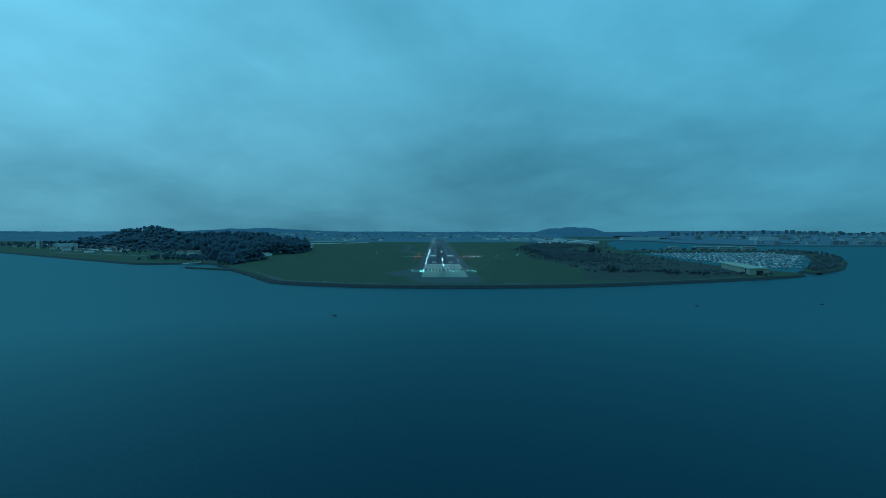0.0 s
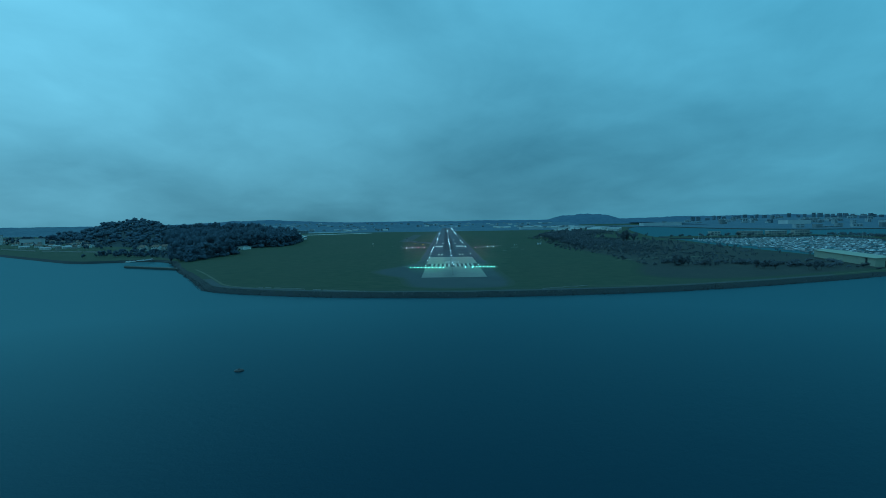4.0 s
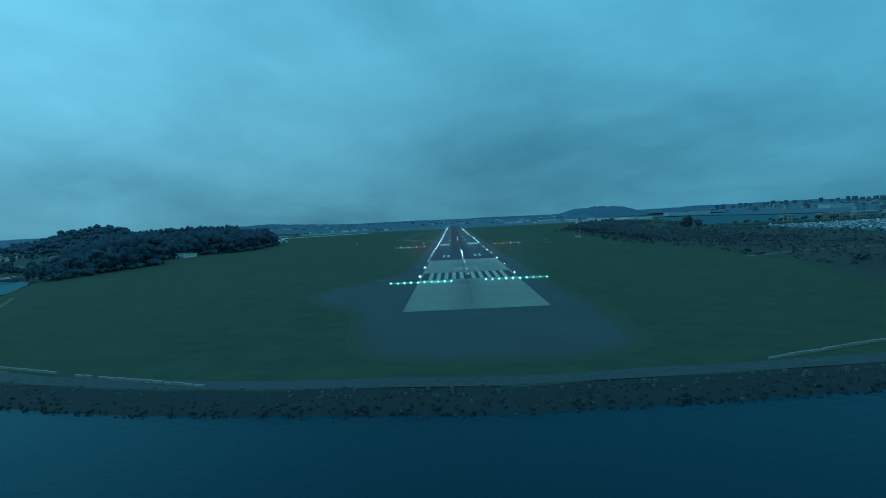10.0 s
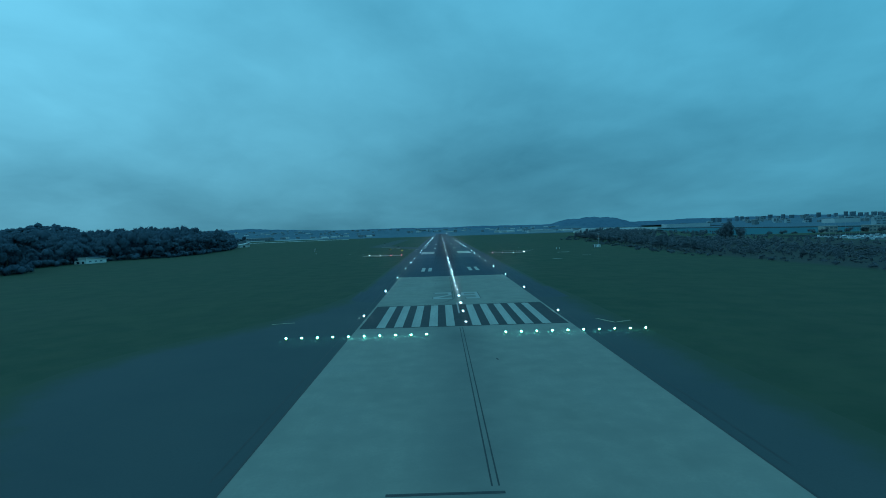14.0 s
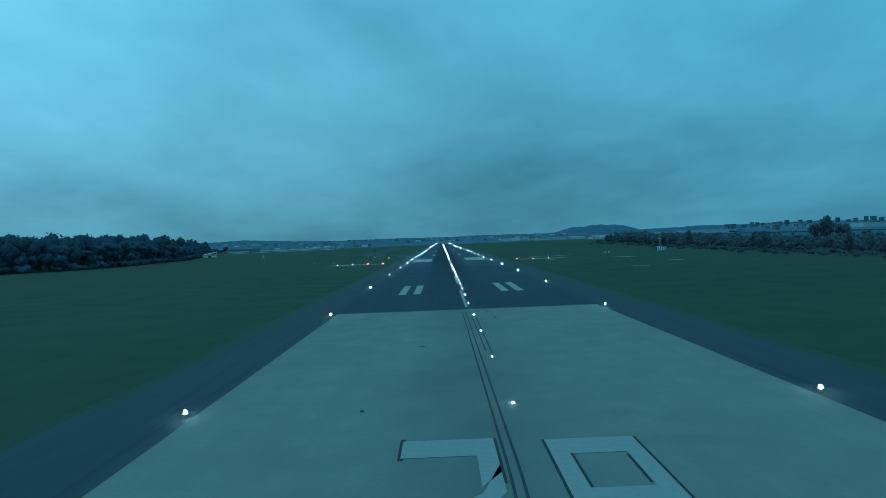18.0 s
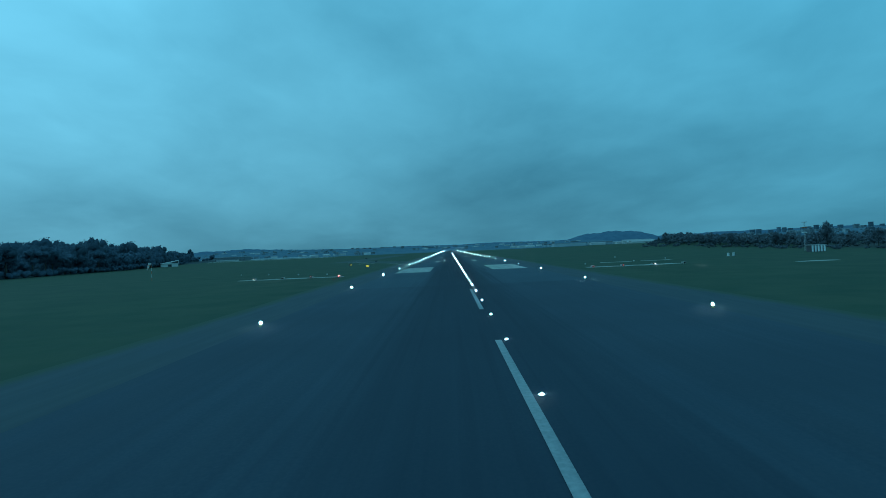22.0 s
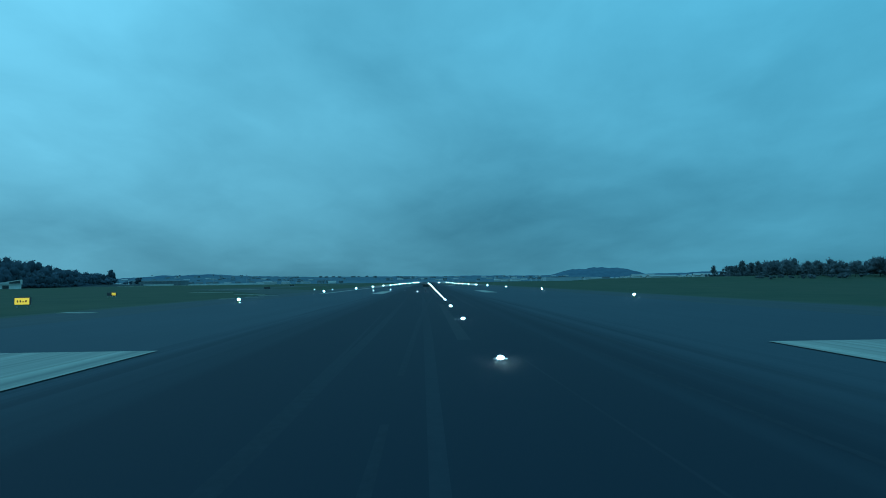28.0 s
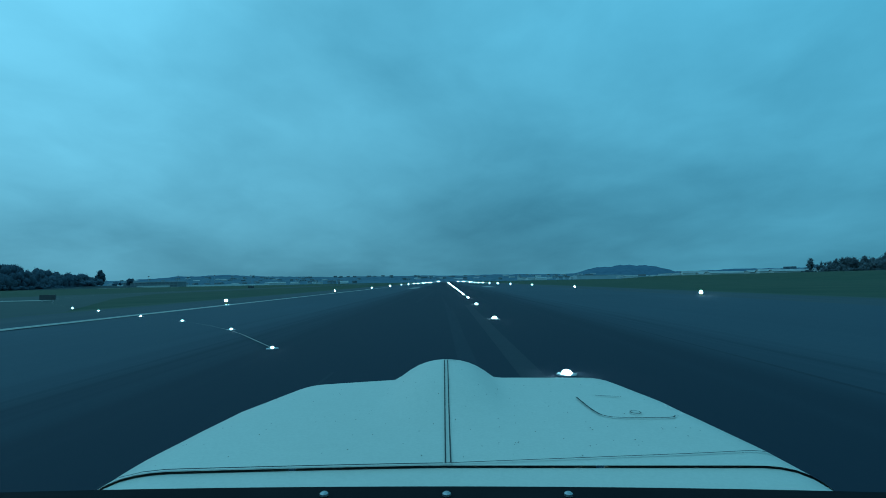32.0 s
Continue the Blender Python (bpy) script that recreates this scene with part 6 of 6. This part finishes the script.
for m in fleet:
    for o in [*m.children_recursive, m]:
        bpy.data.objects.remove(o)


for k, (x, y, w) in enumerate(((585, 604, 44), (640, 612, 36), (690, 616, 30), (520, 612, 18))):
    block("marina_building", (x, y, 0), 3, w, 12, 8.5, BEIGE, 2, max(3, w // 5), "two-storey beige marina building with dark openings", "marina buildings")
block("works_hall", (470, 1500, 0), 10, 80, 24, 8, FAR_WHITE, 0, 0, "long white works hall beyond the scrub", "works halls")
block("works_hall", (330, 1650, 0), 6, 90, 26, 8, FAR_WHITE, 0, 0, "long white works hall beyond the scrub", "works halls")
block("works_hall", (560, 1750, 0), 10, 90, 26, 9, FAR_WHITE, 0, 0, "long white works hall beyond the scrub", "works halls")
block("terminal_building", (-560, 1480, 0), -12, 120, 24, 9, FAR_WALL, 2, 14, "low pale airport terminal far across the apron", "")
for x, y in ((-600, 1530), (-545, 1540), (-480, 1560), (-420, 1600)):
    m = thing("floodlight_mast", (x, y, 0), 0, "tall slim apron floodlight mast", "mast", "apron masts")
    part("pole", Shape().tube((0, 0, 0), (0, 0, 21), 0.35, 0.18, 8), METAL, m)
    part("crosshead", Shape().box(-1.6, -0.4, 21, 1.6, 0.4, 22.2, 0.1), DARK_METAL, m)

# Navy silhouette tone put into the colour, so crest blocks show against the sky.
DARK_FACADE = mat("skyline_navy_facade", (0.105, 0.15, 0.185), 0.95, scales=[(0.05, 0.6, (0.085, 0.12, 0.15))], spec=0.05, object_random=0.25)


# ---- mooring buoys off the runway end ----
BUOY = mat("dark_buoy_plastic", (0.02, 0.022, 0.025), 0.6, scales=[(2.0, 0.5, (0.035, 0.035, 0.035))])
for x, y in ((150, -249.5), (231, -243), (-62, -285)):
    b = thing("mooring_buoy", (x, y, WATER_Z), 0, "dark round mooring buoy floating in the bay", "buoy", "mooring buoys")
    part("float", Shape().lathe([(0.4, -0.5), (1.2, -0.2), (1.35, 0.1), (1.1, 0.35), (0.4, 0.5)], 14), BUOY, b, smooth=True)
    part("ring", Shape().lathe([(0.22, 0.45), (0.24, 0.62), (0.12, 0.70)], 8), BUOY, b)

# ---- far hills, town and city, in colours with distance haze mixed in ----
def ridge(name, x0, x1, y, depth, fun, material, label, step=16):
    n = int((x1 - x0) / step) + 1
    vs, fs = [], []
    for j, (dy, f) in enumerate(((-depth, 0.0), (-depth * 0.75, 0.35), (-depth * 0.4, 0.75), (0, 1.0), (depth * 0.4, 0.8), (depth, 0.0))):
        for i in range(n):
            x = x0 + i * step
            wob = 0.10 * noise.noise((x * 0.006, j * 1.7, y * 0.01)) + 0.06 * noise.noise((x * 0.03, j * 0.9, 3.3)) + 0.07 * noise.noise((x * 0.055, j * 0.9, 7.3))
            vs.append((x, y + dy, max(-1.0, fun(x) * max(0.0, f + (wob if 0 < f else 0))) - (0.5 if f == 0 else 0)))
    for j in range(5):
        for i in range(n - 1):
            fs.append((j * n + i, j * n + i + 1, (j + 1) * n + i + 1, (j + 1) * n + i))
    return tagged(new(name, mesh(name, vs, fs, material, True)), label, "hill", "", "structure")


def bump(x, c, w, h):
    return h * math.exp(-((x - c) / w) ** 2)


def city(x):
    return 9 + 17 * min(1, max(0, (x - 1350) / 500)) - 9 * min(1, max(0, (x - 2300) / 600))


def village(x):
    return 20 + bump(x, -900, 420, 15) + bump(x, -200, 300, 5)


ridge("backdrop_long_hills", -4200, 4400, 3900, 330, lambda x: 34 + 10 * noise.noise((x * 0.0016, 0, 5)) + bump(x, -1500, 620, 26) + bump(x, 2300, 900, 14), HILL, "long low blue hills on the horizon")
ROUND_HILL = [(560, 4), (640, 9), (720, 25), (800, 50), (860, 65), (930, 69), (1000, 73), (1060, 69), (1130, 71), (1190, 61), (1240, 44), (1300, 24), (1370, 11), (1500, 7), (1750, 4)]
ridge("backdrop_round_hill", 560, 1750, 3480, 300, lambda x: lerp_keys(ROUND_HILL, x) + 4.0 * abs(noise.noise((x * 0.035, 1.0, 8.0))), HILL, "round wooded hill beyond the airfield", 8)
ridge("backdrop_village_slope", -1700, 700, 2700, 420, village, HAZED_GROUND, "low village slope beyond the airfield")
ridge("backdrop_city_slope", 1250, 4400, 2850, 800, city, HAZED_GROUND, "built-up city slope across the estuary")
ridge("backdrop_far_shore_left", -4300, -1250, 2000, 420, lambda x: 30 + 10 * noise.noise((x * 0.003, 2, 1)), HAZED_GROUND, "low wooded far shore with houses")
r = random.Random(41)
flats = [block("apartment_block", (0, 0, -90), 0, w, 14, h, FAR_WALL, s, b, "pale city apartment block on the slope", "city apartment blocks") for w, h, s, b in ((30, 24, 2, 2), (22, 34, 2, 1), (46, 18, 1, 3), (26, 28, 1, 2))]


flats.append(block("apartment_block", (0, 0, -90), 0, 26, 14, 28, DARK_FACADE, 0, 0, "city apartment block on the crest, coloured as a navy silhouette", "city apartment blocks"))
for k in range(56):     # skyline row on the crest
    x = 1500 + 41 * k + r.uniform(-8, 8)
    if r.random() < 0.92:
        copy_thing(flats[4], pose(x, 2830 + r.uniform(-30, 10), city(x) * 0.86 - 1.0, 0, 0, r.uniform(-15, 15)) @ Matrix.Diagonal((r.uniform(0.45, 0.95), 1, r.uniform(0.55, 1.10) * (1.35 if k in (22, 23, 41) else 1.0), 1)))
for k in range(60):     # lower streets
    f = r.random()
    x = 1150 + 2300 * r.random()
    y = 2050 + 700 * f
    copy_thing(flats[r.randrange(4)], pose(x, y, max(0.0, slope_z(city, x, y, 2850, 800)) - 6.0, 0, 0, r.uniform(-25, 25)) @ Matrix.Diagonal((r.uniform(0.7, 1.2), 1, r.uniform(0.4, 0.8), 1)))
for k in range(90):     # crowded streets between the crest and the water
    x = 1500 + 1500 * r.random()
    y = 1250 + 1500 * r.random()
    if 0.45 < x / (y + 450) < 0.95:
        copy_thing(flats[r.choice((0, 1, 2, 3, 4))], pose(x, y, max(0.0, slope_z(city, x, y, 2850, 800)) - 2.0, 0, 0, r.uniform(-25, 25)) @ Matrix.Diagonal((r.uniform(0.6, 1.1), 1, r.uniform(0.35, 0.8), 1)))
for k in range(36):     # waterfront
    x = 1060 + 44 * k + r.uniform(-14, 14)
    copy_thing(flats[r.randrange(4)], pose(x, 1090 + 90 * r.random() + (x - 1060) * 0.08, 0, 0, 0, r.uniform(-10, 10)) @ Matrix.Diagonal((r.uniform(0.6, 1.1), 1, r.uniform(0.25, 0.6), 1)))
for k in range(30):     # village far ahead
    x, yv = -1500 + 2100 * r.random(), 2400 + 220 * r.random()
    copy_thing(flats[r.randrange(4)], pose(x, yv, slope_z(village, x, yv, 2700, 420) - 0.5, 0, 0, r.uniform(-30, 30)) @ Matrix.Diagonal((r.uniform(0.3, 0.6), 1, r.uniform(0.2, 0.36), 1)))
for m in flats:
    for o in [*m.children_recursive, m]:
        bpy.data.objects.remove(o)
block("port_shed", (1000, 2060, 0), 8, 190, 40, 13, FAR_WHITE, 0, 0, "long white port shed across the estuary", "port sheds")
block("stadium", (1560, 1960, 0), 6, 110, 60, 17, FAR_WHITE, 0, 0, "large pale stadium across the estuary", "")
block("port_shed", (1640, 1500, 0), 4, 130, 40, 14, FAR_WALL, 0, 0, "long pale waterfront shed", "port sheds")

# ---- nose of the light aircraft that carried the camera, placed and shaped to fit its last view ----
COWL_PAINT = mat("white_cowl_paint", (0.60, 0.545, 0.47), 0.42, scales=[(3.0, 0.35, (0.54, 0.49, 0.42)), (30.0, 0.35, (0.63, 0.575, 0.50)), (160.0, 0.3, (0.47, 0.43, 0.37))], bump=0.04, bump_scale=40.0)
GLARE = mat("black_glareshield", (0.012, 0.012, 0.014), 0.7, scales=[(8.0, 0.5, (0.02, 0.02, 0.022))], bump=0.2, bump_scale=200.0, spec=0.03)
# Firewall grey is matched to the asphalt, to blend in from behind.
FIREWALL = mat("asphalt_grey_firewall", (0.05, 0.07, 0.085), 0.8, scales=[(4.0, 0.5, (0.04, 0.055, 0.07))], spec=0.2)
RUBBER = mat("tyre_rubber", (0.02, 0.02, 0.02), 0.85, scales=[(10.0, 0.5, (0.035, 0.035, 0.035))])
SPECK = mat("insect_speck", (0.05, 0.045, 0.04), 0.8, scales=[(50.0, 0.5, (0.09, 0.08, 0.07))])


def lerp(keys, d):
    for (d0, a), (d1, c) in zip(keys, keys[1:]):
        if d <= d1:
            f = max(0.0, (d - d0) / (d1 - d0))
            return a + (c - a) * f
    return keys[-1][1]


def cowl_width(d, x=-1.0):
    """Half the cowl's width d ahead of the eye, on the side of x; wider on the right to fit the camera's view."""
    return lerp([(0.70, 0.613), (0.83, 0.610), (0.95, 0.605), (1.13, 0.580), (1.28, 0.555), (1.38, 0.522), (1.46, 0.496), (1.52, 0.471), (1.56, 0.450)], d) * (1.045 if x > 0 else 1.0)


def cowl_drop(x, d):
    """How far the cowl's skin lies under the eye at x across and d ahead, fitted to the camera's view."""
    s = min(1.0, abs(x) / cowl_width(d, x))
    base = 0.341 + 0.022 * (d - 0.83) / 0.67
    f = max(0.0, min(1.0, (d - 0.95) / 0.5))
    if x < 0:
        shoulder = 0.030 * s ** 1.2 * (0.5 + 0.5 * f) + 0.045 * max(0.0, (s - 0.7) / 0.3) ** 2 + 0.030 * (1 - f) * max(0.0, (s - 0.8) / 0.2) ** 2
    else:
        shoulder = (0.060 - 0.030 * max(0.0, min(1.0, (d - 1.2) / 0.3))) * max(0.0, (s - 0.75) / 0.25) ** 3
    q = abs(x - 0.008) / 0.137
    hump = 0.052 * f * f * (3 - 2 * f) * (1 - q ** 2.4) ** 1.1 if q < 1 else 0.0
    lip = 0.10 * max(0.0, (d - 1.50) / 0.06) ** 2
    return base + shoulder - hump + lip


# in this thing x is across, y ahead and z up from the camera's last place
nose = new("aircraft_nose")
nose.empty_display_size = 0.2
nose.matrix_basis = pose(-1.60, 465.04, 1.85, 3.45, 1.03, 0.32)
tagged(nose, "white light-aircraft engine cowling with dark seams, on a nose wheel", "aircraft")
skin = Shape()
nd, nx = 34, 49
ds = [0.835 + (1.56 - 0.835) * i / (nd - 1) for i in range(nd)]
for d in ds:
    for j in range(nx):
        a = -1 + 2 * j / (nx - 1)
        s = math.copysign(1 - (1 - abs(a)) ** 1.15, a)
        skin.v.append((s * cowl_width(d, s), d, -cowl_drop(s * cowl_width(d, s), d)))
skin.f += [(i * nx + j, i * nx + j + 1, (i + 1) * nx + j + 1, (i + 1) * nx + j) for i in range(nd - 1) for j in range(nx - 1)]
part("upper_cowl", skin, COWL_PAINT, nose, smooth=True)
rear = Shape()
for d in (0.752, 0.79, 0.8345):
    for j in range(nx):
        s = -1 + 2 * j / (nx - 1)
        rear.v.append((s * cowl_width(d, s), d, -cowl_drop(s * cowl_width(0.83, s), 0.83) - 0.004))
rear.f += [(i * nx + j, i * nx + j + 1, (i + 1) * nx + j + 1, (i + 1) * nx + j) for i in range(2) for j in range(nx - 1)]
part("rear_deck", rear, COWL_PAINT, nose, smooth=True)
for side in (-1, 1):
    wall = Shape()
    for d in [0.752] + ds:
        x = side * cowl_width(d, side)
        z = -cowl_drop(x, max(d, 0.83))
        wall.v += [(x, d, z), (x * 1.01, d, z - 0.14), (x * 0.92, d, z - 0.34), (x * 0.4, d, z - 0.46)]
    wall.f += [(i * 4 + j, i * 4 + j + 1, i * 4 + 5 + j, i * 4 + 4 + j) if side < 0 else (i * 4 + 4 + j, i * 4 + 5 + j, i * 4 + j + 1, i * 4 + j) for i in range(nd) for j in range(3)]
    part("side_cowl", wall, COWL_PAINT, nose, smooth=True)
front = Shape()
for j in range(nx):
    s = -1 + 2 * j / (nx - 1)
    x = s * cowl_width(1.56, s)
    front.v += [(x, 1.56, -cowl_drop(x, 1.56)), (x * 0.9, 1.59, -0.93)]
front.f += [(2 * j, 2 * j + 1, 2 * j + 3, 2 * j + 2) for j in range(nx - 1)]
part("nose_bowl", front, COWL_PAINT, nose, smooth=True)


# Plate added to close the open back of the nose.
part("firewall", Shape().box(-0.60, 0.760, -0.93, 0.625, 0.772, -0.46), FIREWALL, nose, "dull grey firewall plate")


def on_skin(x, d, up=0.003):
    return (x, d, -cowl_drop(x, d) + up)


def ribbon(name, line, w, material, up=0.003, label=""):
    """A narrow strip that follows the skin."""
    sh = Shape()
    for i, (x, d) in enumerate(line):
        a, c = line[max(i - 1, 0)], line[min(i + 1, len(line) - 1)]
        t = Vector((c[0] - a[0], c[1] - a[1])).normalized()
        sh.v += [on_skin(x - t.y * w, d + t.x * w, up), on_skin(x + t.y * w, d - t.x * w, up)]
    sh.f += [(2 * i, 2 * i + 1, 2 * i + 3, 2 * i + 2) for i in range(len(line) - 1)]
    return part(name, sh, material, nose, label)


for x in (0.004, 0.0125):
    ribbon("hinge_line", [(x, 0.84 + 0.63 * k / 20) for k in range(21)], 0.0012, SEAL, label="dark hinge line along the cowl")
ribbon("hinge_end", [(0.004, 1.468), (0.035, 1.468)], 0.002, SEAL)
ribbon("rear_seam", [(-0.585 + 0.585 * k / 16, 0.838) for k in range(17)], 0.0018, SEAL, label="dark seam across the cowl")
ribbon("rear_seam", smooth_line([(0.0, 0.838), (0.29, 0.868), (0.48, 0.888), (0.55, 0.905), (0.60, 0.940), (0.622, 0.975)]), 0.0012, SEAL, label="dark seam across the cowl")
ribbon("oil_door_gap", smooth_line([(0.3175, 1.262), (0.323, 1.139), (0.339, 1.093), (0.40, 1.090), (0.4715, 1.089), (0.485, 1.105)]), 0.0018, SEAL, label="dark gap round the oil door")
ribbon("oil_door_gap", [(0.3665, 1.278), (0.395, 1.272), (0.42, 1.267)], 0.0014, SEAL)
ribbon("oil_door_latch", [(0.411 + 0.011 * math.cos(k * 0.63), 1.131 + 0.012 * math.sin(k * 0.63)) for k in range(11)], 0.0012, SEAL, label="small round latch")
sp = random.Random(5)
specks = Shape()
for k in range(150):
    d = sp.uniform(0.86, 1.42)
    x = sp.uniform(-0.85, 0.85) * cowl_width(d)
    q = sp.uniform(0.0006, 0.0015)
    specks.add([on_skin(x + q * math.cos(a * 1.26), d + q * 1.6 * math.sin(a * 1.26), 0.002) for a in range(5)], [(0, 1, 2, 3, 4)])
part("insect_specks", specks, SPECK, nose, "small dark insect specks")
# lip of the glareshield under the windscreen, with three screws
shield = Shape()
for j in range(nx):
    s = -1 + 2 * j / (nx - 1)
    z = -0.336 - 0.010 * s * s
    shield.v += [(s * 0.68, 0.750, z), (s * 0.68, 0.70, z - 0.004), (s * 0.68, 0.62, z - 0.02), (s * 0.68, 0.62, z - 0.09)]
shield.f += [(4 * j + k, 4 * j + k + 1, 4 * j + 5 + k, 4 * j + 4 + k) for j in range(nx - 1) for k in range(3)]
part("glareshield", shield, GLARE, nose, "black glareshield edge")
for x in (-0.163, 0.005, 0.172):
    part("screw", Shape().lathe([(0.006, 0), (0.006, 0.003), (0.003, 0.005)], 8, (x, 0.726, -0.3375)), METAL, nose)
# nose leg and wheel, unseen, added to hold the nose up
part("nose_leg", Shape().tube((0, 1.10, -0.80), (0, 1.16, -1.55), 0.035, 0.03, 10), METAL, nose)
for s in (-1, 1):
    part("fork_arm", Shape().tube((s * 0.085, 1.16, -1.51), (s * 0.085, 1.18, -1.715), 0.014, 0.014, 6), METAL, nose)
part("fork_bridge", Shape().box(-0.10, 1.13, -1.56, 0.10, 1.19, -1.51), METAL, nose)
tyre = part("nose_tyre", Shape().add([(w, 1.18 + q * math.cos(k * 0.3927), -1.715 + q * math.sin(k * 0.3927)) for w, q in ((-0.065, 0.09), (-0.06, 0.145), (-0.03, 0.17), (0.03, 0.17), (0.06, 0.145), (0.065, 0.09)) for k in range(16)], [(i * 16 + k, i * 16 + (k + 1) % 16, (i + 1) * 16 + (k + 1) % 16, (i + 1) * 16 + k) for i in range(5) for k in range(16)]), RUBBER, nose)
part("rim", Shape().tube((-0.06, 1.18, -1.715), (0.06, 1.18, -1.715), 0.09, 0.09, 14), METAL, tyre)
